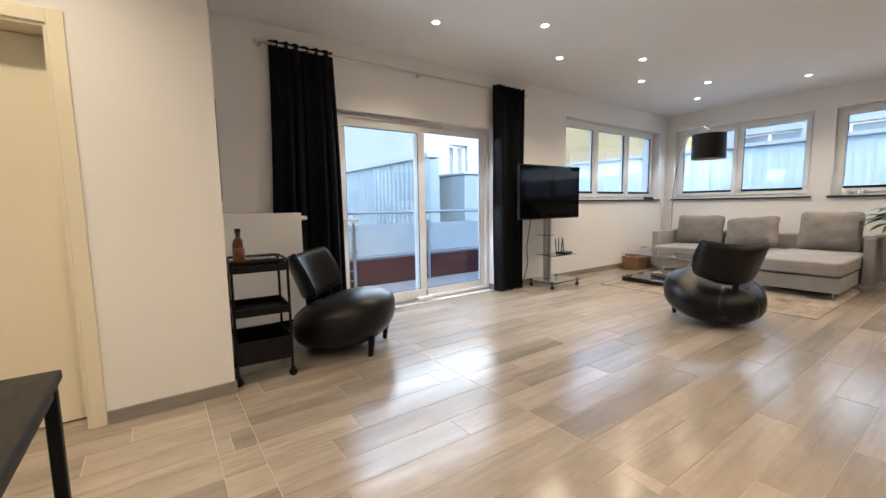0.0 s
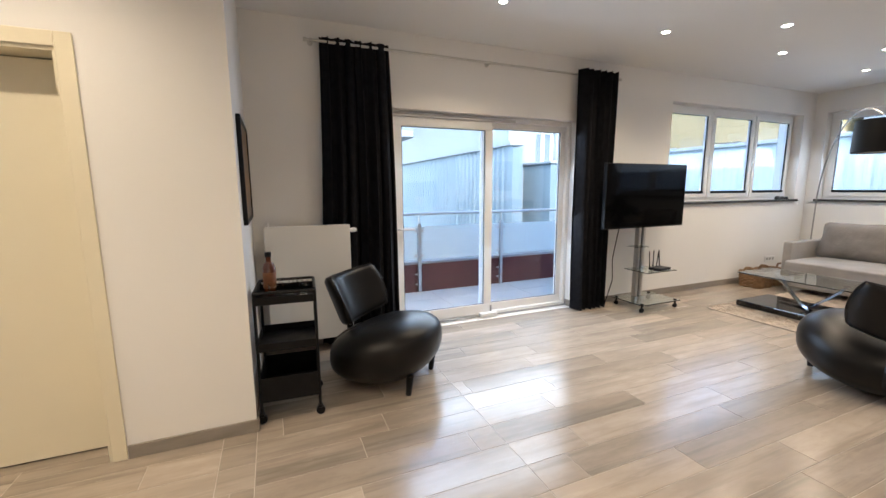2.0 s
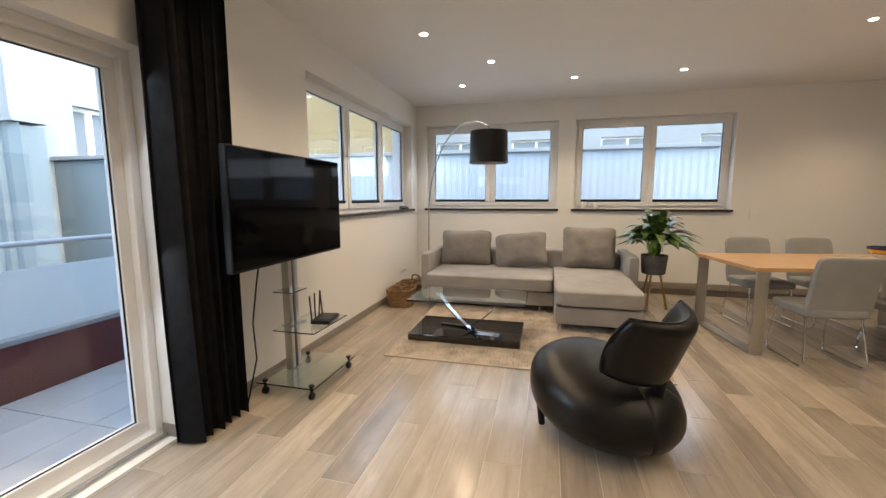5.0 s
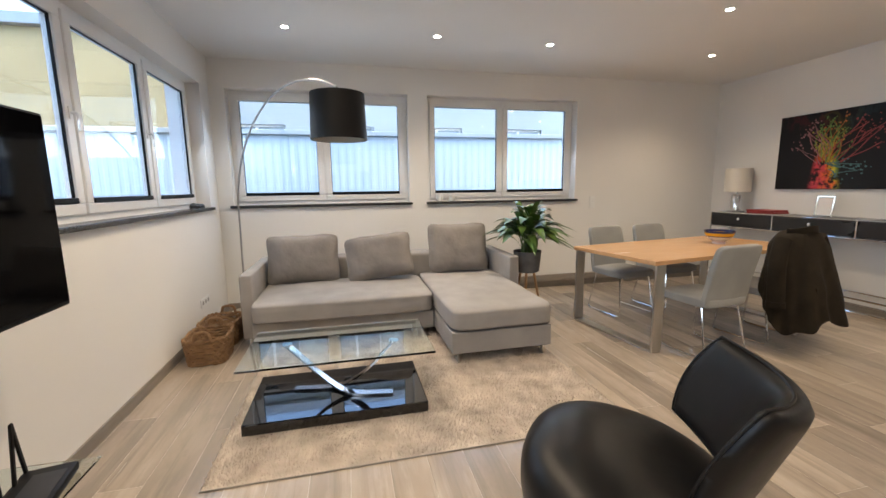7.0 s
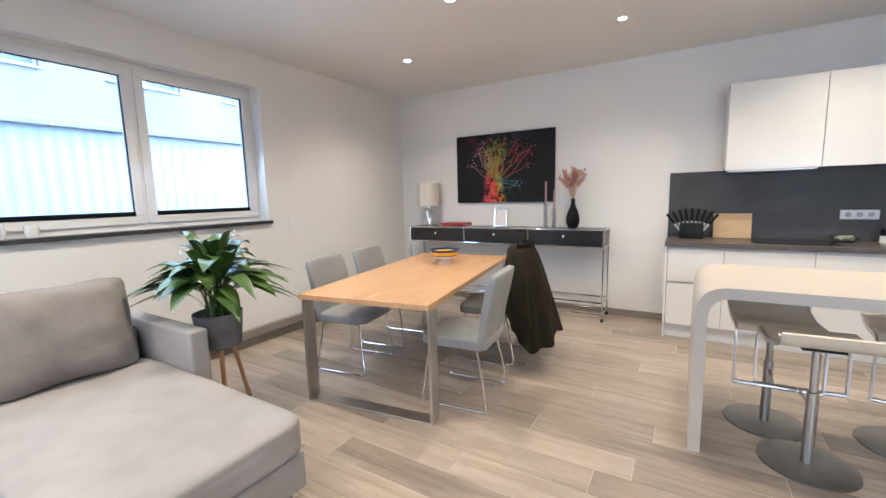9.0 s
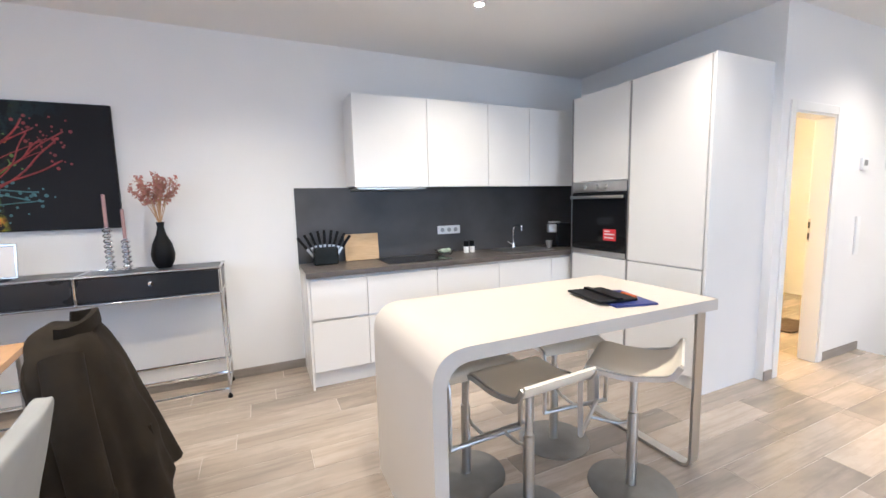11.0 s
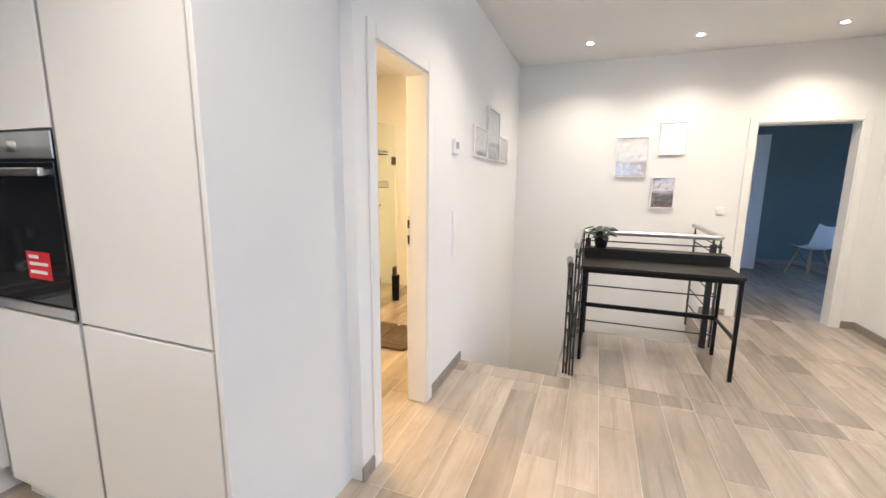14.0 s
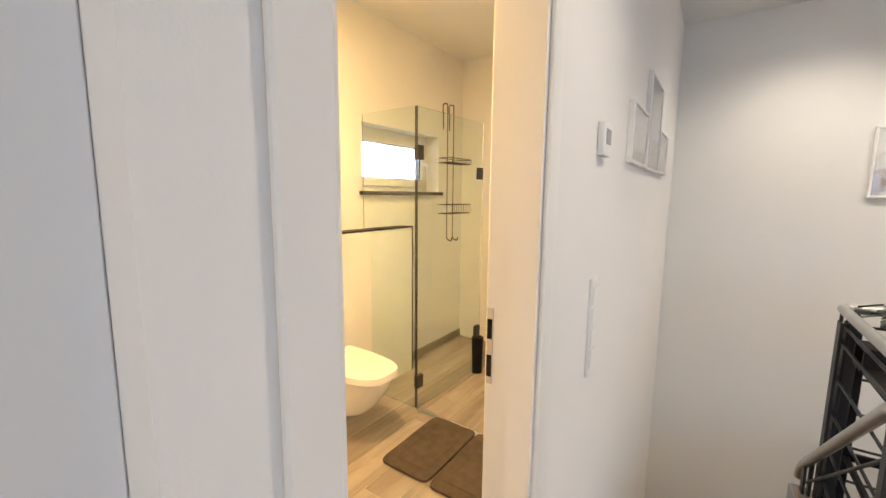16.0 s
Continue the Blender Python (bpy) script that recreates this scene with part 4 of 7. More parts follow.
def pillow(y, w, h, lean, turn, seed, label, x=7.50, z=0.46, tip=0):
    b = cushion(0.20, w, h, 18, 9.0, 0.0, seed, 0.012)
    for v in b.verts:
        ey, ez = abs(v.co.y) / (w / 2), abs(v.co.z) / (h / 2)
        v.co.x *= max(0.12, (1 - ey ** 4.0) * (1 - ez ** 4.0)) ** 0.5
        k = 1 + 0.06 * (ey * ez) ** 2
        v.co.y *= k
        v.co.z *= k
        v.co.x += 0.014 * noise.noise(Vector((v.co.y * 7 + seed, v.co.z * 7, seed)))
    ob = part("cushion", b, M_PILLOW, smooth=True, flat=180)
    ob.matrix_world = pose(x, y, z + h / 2, tip, lean, turn)
    return tagged(ob, label, "cushion", "sofa cushions")


pillow(3.565, 0.66, 0.46, 14, 3, 1, "grey-brown fabric cushion leaning on the sofa back", x=7.53, z=0.43)
pillow(2.82, 0.64, 0.43, 20, -6, 2, "grey-brown fabric cushion tilted back on the sofa seat", x=7.45, z=0.445, tip=-7)
pillow(1.97, 0.62, 0.50, 14, -3, 3, "large creased grey cushion leaning over the chaise", x=7.52, z=0.455)

# wicker basket behind the sofa arm
M_WICKER = varied("brown_wicker", (0.17, 0.095, 0.045), (0.26, 0.155, 0.075), 0.7, 25)
bk = thing("basket", "woven brown wicker basket with two handles on the floor", "basket", pose(6.80, 4.25, 0, 0, 0, 2), "wicker baskets")
for k in range(9):
    f = k / 8
    b = bmesh.new()
    pts = []
    for i in range(72):
        a = 2 * math.pi * i / 72
        rx, ry = 0.165 + 0.02 * f, 0.135 + 0.02 * f
        c, s = math.cos(a), math.sin(a)
        pts.append((rx * math.copysign(abs(c) ** 0.45, c), ry * math.copysign(abs(s) ** 0.45, s), 0.014 + f * 0.19 + 0.006 * math.sin(a * 18 + k * math.pi)))
    tube(pts, 0.0135, 6, b, closed=True)
    part("strand", b, M_WICKER, bk, smooth=True)
part("bottom", box(-0.155, 0.155, -0.125, 0.125, 0.004, 0.016), M_WICKER, bk)
for s in (-1, 1):
    part("handle", tube(rounded([(s * 0.19, -0.06, 0.2), (s * 0.185, -0.05, 0.275), (s * 0.185, 0.05, 0.275), (s * 0.19, 0.06, 0.2)], 0.04), 0.012, 8), M_WICKER, bk, smooth=True)

tagged(copy_thing(bk, pose(7.18, 4.26, 0, 0, 0, -3)), "woven brown wicker basket standing behind another one")
# arc lamp
al = thing("floor_lamp", "arc floor lamp, steel pole and black drum shade", "floor lamp", pose(8.02, 4.25, 0))
part("base", lathe([(0.0, 0), (0.15, 0), (0.155, 0.01), (0.15, 0.035), (0.0, 0.037)], 36), M_STEEL, al, smooth=True)
SH = Vector((6.67, 3.15, 1.725)) - Vector((8.02, 4.25, 0))
pts = [Vector((0, 0, 0.035)), Vector((0, 0, 0.6)), Vector((-0.01, -0.01, 1.2))]
for i in range(1, 25):
    t = i / 24
    p0, p1, p2, p3 = Vector((-0.01, -0.01, 1.2)), Vector((-0.04, -0.05, 1.95)), Vector((SH.x * 0.55, SH.y * 0.55, 2.52)), Vector((SH.x, SH.y, 2.12))
    pts.append(p0 * (1 - t) ** 3 + p1 * 3 * t * (1 - t) ** 2 + p2 * 3 * t * t * (1 - t) + p3 * t ** 3)
part("arc_pole", tube(pts, 0.0095, 12), M_GREYM, al, "thin curved steel pole", smooth=True)
b = lathe([(0.212, 0.0), (0.215, 0.0), (0.206, 0.345), (0.203, 0.345)], 48)
bmesh.ops.delete(b, geom=[f for f in b.faces if len(f.verts) > 4], context='FACES_ONLY')
sh = part("shade", b, mat("black_shade_fabric", (0.005, 0.005, 0.0055), 0.5, 0.0, 0.22), al, "black drum shade", smooth=True)
sh.location = SH
M_SHADE_IN = mat("shade_lining", (0.55, 0.55, 0.54), 0.8)
b = lathe([(0.2105, 0.003), (0.202, 0.342)], 48)
bmesh.ops.delete(b, geom=[f for f in b.faces if len(f.verts) > 4], context='FACES_ONLY')
part("lining", b, M_SHADE_IN, sh, "pale shade lining", smooth=True)
part("diffuser", lathe([(0.0, 0.06), (0.202, 0.06), (0.202, 0.066), (0.0, 0.066)], 40), M_ANTH, sh, "dark diffuser disc")
part("top_cover", lathe([(0.0, 0.330), (0.202, 0.330), (0.202, 0.334), (0.0, 0.334)], 40), M_BLACK, sh)

# plant on stand
def arching_leaf(bm, root_, az, length, rise, droop, width, seg=9):
    """A long leaf on a stalk, arching out from root_."""
    base = Vector(root_)
    d = Vector((math.cos(az), math.sin(az), 0))
    side = Vector((-math.sin(az), math.cos(az), 0))
    rows = []
    for i in range(seg + 1):
        t = i / seg
        p = base + d * (length * (0.25 * t + 0.75 * t * t)) + Vector((0, 0, rise * (1.6 * t - droop * t * t)))
        if t < 0.42:
            w = 0.004
        else:
            s = (t - 0.42) / 0.58
            w = width * math.sin(math.pi * min(1, s * 0.93 + 0.07)) ** 0.8 * (1 - 0.2 * s) + 0.001
        rows.append([bm.verts.new(p - side * w + Vector((0, 0, 0.3 * w))), bm.verts.new(p), bm.verts.new(p + side * w + Vector((0, 0, 0.3 * w)))])
    for a, c in zip(rows, rows[1:]):
        for k in range(2):
            bm.faces.new((a[k], a[k + 1], c[k + 1], c[k]))


PX, PY = 7.30, 1.25
st = thing("plant_stand", "round grey planter on three splayed oak legs", "plant stand", pose(PX, PY, 0))
part("pot", lathe([(0.0, 0.44), (0.115, 0.44), (0.128, 0.45), (0.148, 0.665), (0.141, 0.665), (0.133, 0.625), (0.0, 0.625)], 36), M_POT, st, "grey felt-like planter", smooth=True)
for i in range(3):
    a = radians(30 + 120 * i)
    part("leg", tube([(0.07 * math.cos(a), 0.07 * math.sin(a), 0.47), (0.17 * math.cos(a), 0.17 * math.sin(a), 0.006)], 0.014, 10), M_OAK, st, "tapered oak leg", smooth=True)
plant = thing("potted_plant", "lush green leafy plant arching out of the planter", "plant", pose(PX, PY, 0.625))
part("soil", lathe([(0.0, 0.003), (0.127, 0.003), (0.12, 0.015), (0.0, 0.02)], 24), M_TOWEL, plant)
rnd = random.Random(5)
for i in range(90):
    b = bmesh.new()
    az = rnd.uniform(0, 2 * math.pi)
    t = rnd.random() ** 0.8
    arching_leaf(b, (rnd.uniform(-0.06, 0.06), rnd.uniform(-0.06, 0.06), 0.0), az, 0.12 + 0.40 * t, 0.74 - 0.22 * t + rnd.uniform(-0.16, 0.06), 0.82 + 0.62 * t * rnd.uniform(0.6, 1.15), rnd.uniform(0.042, 0.072), 11)
    part("leaf", b, M_LEAF, plant, smooth=True, flat=180)

# small things on the sills
for y, r, h in ((1.99, 0.045, 0.10), (1.83, 0.036, 0.075)):
    tagged(part("candle_glass", lathe([(0.0, 0), (r * 0.8, 0), (r, h * 0.4), (r * 0.92, h), (r * 0.86, h), (r * 0.9, h * 0.4), (r * 0.75, 0.006), (0.0, 0.006)], 24), M_CERAMIC, smooth=True), "small white candle holder on the stone sill", "candle holder").matrix_world = pose(E + 0.05, y, 1.180)
for x, r in ((7.62, 0.035), (7.74, 0.03), (7.84, 0.026)):
    tagged(part("sill_stone", lathe([(0.0, 0), (r, 0.002), (r * 1.1, r * 0.7), (r * 0.6, r * 1.4), (0.0, r * 1.5)], 16), M_STONE, smooth=True), "dark rounded ornament on the stone sill", "ornament").matrix_world = pose(x, N + 0.05, 1.180)


# switches and sockets
def plate(name, label, cat, m, gangs=1, rocker=True, vertical=True):
    root = thing(name, label, cat, m, kind="structure")
    h = 0.081 * gangs if vertical else 0.081
    w = 0.081 if vertical else 0.081 * gangs
    part("plate", box(-w / 2, w / 2, -0.009, 0, -h / 2, h / 2, 0.003, 2), M_PVC, root)
    for i in range(gangs):
        o = (i - (gangs - 1) / 2) * 0.071
        cx, cz = (0, o) if vertical else (o, 0)
        if rocker:
            part("rocker", box(cx - 0.03, cx + 0.03, -0.013, -0.0092, cz - 0.03, cz + 0.03, 0.002, 1), M_PVC, root)
        else:
            part("socket_well", lathe([(0.0, 0), (0.021, 0), (0.021, 0.001), (0.0, 0.001)], 20, m=pose(cx, -0.0095, cz, 90)), M_GREYM, root)
    return root


plate("light_switch", "white square light switch on the wall", "switch", pose(-1.12, HN, 1.075))
plate("wall_socket", "white wall socket near the floor", "socket", pose(-1.115, HN, 0.27), rocker=False)
plate("light_switch", "white double light switch beside the window", "switch", pose(E, -0.11, 1.13, 0, 0, -90), 2)
plate("wall_socket", "white triple wall socket near the floor", "socket", pose(7.50, N, 0.30), 3, False, False)
plate("light_switch", "white square light switch by the bedroom door", "switch", pose(W, 2.02, 1.12, 0, 0, 90))
plate("wall_socket", "small white cap beside the window sill", "socket", pose(8.10, N, 1.13), 1)

# ---------------------------------------------------------------- dining corner
TB = pose(6.56, -0.09, 0, 0, 0, 8.5)
table = thing("dining_table", "oak dining table on brushed steel loop legs", "dining table", TB)
part("tabletop", box(-0.475, 0.475, -0.975, 0.975, 0.722, 0.757, 0.004, 2), M_TABLE, table, "honey oak tabletop")
for y in (-0.90, 0.90):
    b = bmesh.new()
    for q in ((-0.47, 0.47, 0.0, 0.016), (-0.47, -0.452, 0.016, 0.7215), (0.452, 0.47, 0.016, 0.7215)):
        box(q[0], q[1], y - 0.05, y + 0.05, q[2], q[3], 0.002, 1, b)
    part("leg_loop", b, M_STEEL, table, "flat brushed steel loop leg")


def dining_chair(m, label):
    """Faces +x."""
    root = thing("dining_chair", label, "chair", m, "dining chairs")
    b = cushion(0.46, 0.46, 0.085, 12, 8, 0.1, 3, 0.002)
    b.transform(pose(0.0, 0, 0.445))
    part("seat", b, M_CHAIR, root, smooth=True, flat=60)
    b = cushion(0.055, 0.45, 0.50, 14, 9, 0.0, 5, 0.003)
    for v in b.verts:
        t = (v.co.z + 0.25) / 0.5
        v.co.x -= 0.03 * t * t + 0.012 * (1 - (v.co.y / 0.225) ** 2)
    b.transform(pose(-0.215, 0, 0.655, 0, -8, 0))
    part("backrest", b, M_CHAIR, root, smooth=True, flat=60)
    for y in (-0.225, 0.225):
        pts = rounded([(0.17, y * 0.86, 0.41), (0.225, y, 0.012), (-0.24, y, 0.012), (-0.16, y * 0.86, 0.41)], 0.05, 6)
        part("skid_leg", tube(pts, 0.008, 10), M_CHROME, root, "bent chrome skid leg", smooth=True)
    part("cross_bar", tube([(-0.12, -0.20, 0.402), (-0.12, 0.20, 0.402)], 0.007, 8), M_CHROME, root, smooth=True)
    part("cross_bar", tube([(0.15, -0.20, 0.402), (0.15, 0.20, 0.402)], 0.007, 8), M_CHROME, root, smooth=True)
    return root


dc = dining_chair(pose(5.975, 0.32, 0, 0, 0, 6), "grey upholstered dining chair with chrome skid legs")
tagged(copy_thing(dc, pose(6.10, -0.42, 0, 0, 0, 10)), "grey dining chair with a brown coat over its back")
copy_thing(dc, pose(7.02, 0.28, 0, 0, 0, 188))
copy_thing(dc, pose(7.10, -0.34, 0, 0, 0, 188))

# coat over the back of one chair: a loose bell of cloth, longer behind, with deep folds
coat = thing("coat", "dark brown coat draped over a dining chair back", "coat", pose(5.86, -0.46, 0, 0, 0, 10))
b = bmesh.new()
NU, NV = 96, 30
g = []
for k in range(NV + 1):
    f = k / NV
    row = []
    for i in range(NU):
        a = 2 * math.pi * i / NU
        c, s = math.cos(a), math.sin(a)
        front = max(0.0, c)
        hem = 0.24 + 0.33 * front ** 0.7 + 0.035 * math.sin(2 * a + 0.8) + 0.03 * math.sin(5 * a) + 0.02 * math.sin(9 * a)
        z = 0.965 + (hem - 0.965) * f ** 1.15
        rx = 0.065 + 0.095 * f ** 0.5 + 0.10 * f * max(0.0, -c)
        ry = 0.205 + 0.085 * min(1.0, f * 4) + 0.09 * f ** 0.9
        fold = 1 + (0.015 + 0.075 * f) * math.sin(7 * a + 2.2 * f) + 0.05 * f * math.sin(15 * a + 1.0)
        x = -0.01 - 0.05 * f + rx * math.copysign(abs(c) ** 0.75, c) * fold
        y = ry * math.copysign(abs(s) ** 0.8, s) * (1 + (fold - 1) * 0.5)
        x += 0.012 * noise.noise(Vector((c * 2, s * 2, f * 5)))
        row.append(b.verts.new((x, y, z - 0.03 * abs(s) ** 3 * (1 - f))))
    g.append(row)
for r, q in zip(g, g[1:]):
    for i in range(NU):
        b.faces.new((r[i], r[(i + 1) % NU], q[(i + 1) % NU], q[i]))
b.faces.new(g[0])
part("body", b, M_COAT, coat, smooth=True, flat=110)
pts = [(-0.03 - 0.075 * math.cos(t), 0.15 * math.sin(t), 0.972 + 0.012 * math.cos(2 * t)) for t in [-1.9 + 3.8 * i / 16 for i in range(17)]]
for sy in (-1, 1):
    path = rounded([(-0.03, sy * 0.24, 0.90), (-0.05, sy * 0.335, 0.74), (-0.085, sy * 0.36, 0.40)], 0.10, 8)
    sl_ = part("sleeve", tube(path, 0.060, 16), M_COAT, coat, "empty hanging sleeve", smooth=True, flat=60)
    part("cuff", tube([(-0.0835, sy * 0.359, 0.43), (-0.0855, sy * 0.3603, 0.385)], 0.064, 16), M_COAT, sl_, smooth=True, flat=60)
part("collar", tube(pts, 0, bm=None, flat=(0.022, 0.05)), M_COAT, coat, smooth=True)
part("pocket_flap", box(-0.012, 0.0, -0.07, 0.07, 0.0, 0.05, 0.004, 2), M_COAT, coat).matrix_basis = pose(-0.235, 0.10, 0.50, 0, 8, 8)

# bowl
bowl = thing("bowl", "striped ceramic bowl, yellow, blue and white, on the table", "bowl", pose(6.613, -0.51, 0.757))
M_YEL = mat("yellow_glaze", (0.72, 0.40, 0.02), 0.2)
M_NAVY = mat("navy_glaze", (0.015, 0.02, 0.09), 0.2)
part("foot", lathe([(0.0, 0), (0.058, 0), (0.054, 0.022), (0.06, 0.03), (0.0, 0.031)], 36), mat("pale_glaze", (0.70, 0.58, 0.54), 0.2), bowl, "pale pinkish foot", smooth=True)


def bowl_ring(name, r0, z0, r1, z1, material, label):
    """One glazed band of the bowl's wall, open above and below."""
    b = lathe([(r0, z0), (r1, z1), (r1 - 0.006, z1), (r0 - 0.006, z0), (r0, z0)], 40)
    bmesh.ops.delete(b, geom=[f for f in b.faces if len(f.verts) > 4], context='FACES_ONLY')
    part(name, b, material, bowl, label, smooth=True)


part("basin", lathe([(0.0, 0.0315), (0.062, 0.0315), (0.085, 0.045), (0.079, 0.046), (0.055, 0.037), (0.0, 0.036)], 40), M_CERAMIC, bowl, smooth=True)
bowl_ring("white_band", 0.085, 0.0452, 0.112, 0.070, M_CERAMIC, "white band")
bowl_ring("stripe", 0.1122, 0.0703, 0.117, 0.078, M_NAVY, "thin dark blue stripe")
bowl_ring("band", 0.1172, 0.0783, 0.130, 0.108, M_YEL, "yellow band")
bowl_ring("rim", 0.1302, 0.1083, 0.136, 0.130, M_NAVY, "dark blue rim")

# console of chrome tubes with three black drawers
CX0, CX1, CYF, CYB = 5.42, 7.87, -1.735, -2.055
con = thing("console", "black metal console with three drawers in chrome tube frame", "console", pose(0, 0, 0))
M_DRAWER = varied("black_lacquered_sheet", (0.012, 0.013, 0.016), (0.016, 0.017, 0.02), 0.3, 1.0)
cols = [CX0 + (CX1 - CX0) * i / 3 for i in range(4)]
for x in cols:
    for y in (CYF, CYB):
        part("upright", tube([(x, y, 0.035 if x in (cols[0], cols[-1]) else 0.79), (x, y, 0.975)], 0.0095, 10), M_CHROME, con, smooth=True)
for x in (cols[0], cols[-1]):
    for y in (CYF, CYB):
        b = lathe([(0.0, 0), (0.016, 0), (0.016, 0.02), (0.008, 0.025), (0.008, 0.036), (0.0, 0.036)], 14, m=pose(x, y, 0))
        part("levelling_foot", b, M_BLACK, con, smooth=True)
for z in (0.975, 0.795, 0.20, 0.07):
    for y in (CYF, CYB):
        part("long_tube", tube([(CX0, y, z), (CX1, y, z)], 0.0095, 10), M_CHROME, con, smooth=True)
    for x in (cols if z > 0.5 else (cols[0], cols[-1])):
        part("cross_tube", tube([(x, CYB, z), (x, CYF, z)], 0.0095, 10), M_CHROME, con, smooth=True)
for x in cols:
    for y in (CYF, CYB):
        for z in (0.975, 0.795):
            b = bmesh.new()
            bmesh.ops.create_uvsphere(b, u_segments=12, v_segments=8, radius=0.0135, matrix=Matrix.Translation((x, y, z)))
            part("ball_joint", b, M_CHROME, con, smooth=True, flat=180)
part("top_panel", box(CX0 + 0.01, CX1 - 0.01, CYB + 0.01, CYF - 0.01, 0.972, 0.979, 0.001, 1), M_DRAWER, con)
part("bottom_panel", box(CX0 + 0.01, CX1 - 0.01, CYB + 0.01, CYF - 0.01, 0.788, 0.794), M_DRAWER, con)
part("back_panel", box(CX0 + 0.01, CX1 - 0.01, CYB - 0.003, CYB + 0.003, 0.805, 0.965), M_DRAWER, con)
for x in (cols[0], cols[-1]):
    part("side_panel", box(x - 0.003, x + 0.003, CYB + 0.01, CYF - 0.01, 0.805, 0.965), M_DRAWER, con)
for a, c in zip(cols, cols[1:]):
    d = part("drawer_front", box(a + 0.012, c - 0.012, CYF - 0.004, CYF + 0.006, 0.808, 0.962, 0.003, 1), M_DRAWER, con)
    part("knob", lathe([(0.0, 0), (0.012, 0), (0.014, 0.008), (0.018, 0.012), (0.016, 0.02), (0.0, 0.022)], 18, m=pose((a + c) / 2, CYF + 0.006, 0.905, -90)), M_CHROME, d, "chrome knob", smooth=True)

# on the console
ZC = 0.9845
lamp = thing("table_lamp", "table lamp with polished base and cream drum shade", "table lamp", pose(7.66, -1.89, ZC))
part("base", box(-0.075, 0.075, -0.06, 0.06, 0.0, 0.018, 0.004, 2), M_CHROME, lamp)
part("body", lathe([(0.0, 0.0185), (0.06, 0.0185), (0.06, 0.20), (0.05, 0.22), (0.012, 0.225), (0.012, 0.30), (0.0, 0.30)], 30), M_CHROME, lamp, "polished metal cylinder", smooth=True)
part("shade", lathe([(0.145, 0.26), (0.150, 0.26), (0.150, 0.56), (0.145, 0.56)], 40), M_LINEN, lamp, "cream linen drum shade", smooth=True)
b1 = thing("book", "dark red hardback book lying on the console", "book", pose(7.24, -1.89, ZC, 0, 0, 4), "console books")
part("cover", box(-0.17, 0.17, -0.115, 0.115, 0.0, 0.022, 0.002, 1), mat("red_cover", (0.30, 0.03, 0.03), 0.4), b1)
part("pages", box(-0.165, 0.172, -0.117, 0.110, 0.003, 0.019), M_PAPER, b1)
b2 = copy_thing(b1, pose(7.25, -1.885, ZC + 0.0225, 0, 0, -5))
tagged(b2, "red book stacked on another on the console")
pf = thing("photo_frame", "silver photo frame with pale print, leaning on its stand", "photo frame", pose(6.62, -1.86, ZC + 0.003, -8, 0, 180))
b = bmesh.new()
for q in ((-0.085, 0.085, 0.0, 0.014), (-0.085, 0.085, 0.206, 0.22), (-0.085, -0.071, 0.014, 0.206), (0.071, 0.085, 0.014, 0.206)):
    box(q[0], q[1], -0.014, 0.0, q[2], q[3], 0.003, 1, b)
part("frame", b, M_CHROME, pf)
part("print", box(-0.0705, 0.0705, -0.009, -0.003, 0.0145, 0.2055), M_PAPER, pf, "pale print")
part("easel", box(-0.02, 0.02, 0.002, 0.10, 0.0, 0.004), M_BLACK, pf)
for x, h, ch in ((6.08, 0.30, 0.22), (5.985, 0.22, 0.20)):
    cs = thing("candlestick", "twisted polished candlestick with tall mauve candle", "candlestick", pose(x, -1.90, ZC), "candlesticks")
    prof = [(0.0, 0), (0.042, 0), (0.042, 0.008), (0.012, 0.014)]
    n = int(h / 0.034)
    for i in range(n):
        z = 0.014 + i * (h - 0.02) / n
        s = (h - 0.02) / n
        prof += [(0.022, z + 0.15 * s), (0.030, z + 0.5 * s), (0.022, z + 0.85 * s), (0.011, z + s)]
    prof += [(0.018, h - 0.003), (0.018, h), (0.0, h)]
    part("stem", lathe(prof, 22), M_CHROME, cs, "bubbled polished stem", smooth=True)
    part("candle", lathe([(0.0, h), (0.011, h), (0.0105, h + ch), (0.003, h + ch + 0.004), (0.0, h + ch + 0.004)], 14), M_CANDLE, cs, "mauve candle", smooth=True)
va = thing("vase", "black matt bottle vase with dried pink flowers", "vase", pose(5.775, -1.90, ZC))
part("vase_body", lathe([(0.0, 0), (0.045, 0), (0.068, 0.05), (0.074, 0.10), (0.060, 0.17), (0.030, 0.24), (0.020, 0.29), (0.026, 0.325), (0.021, 0.325), (0.015, 0.29), (0.0, 0.27)], 30), M_BLACK, va, smooth=True)
rnd = random.Random(9)
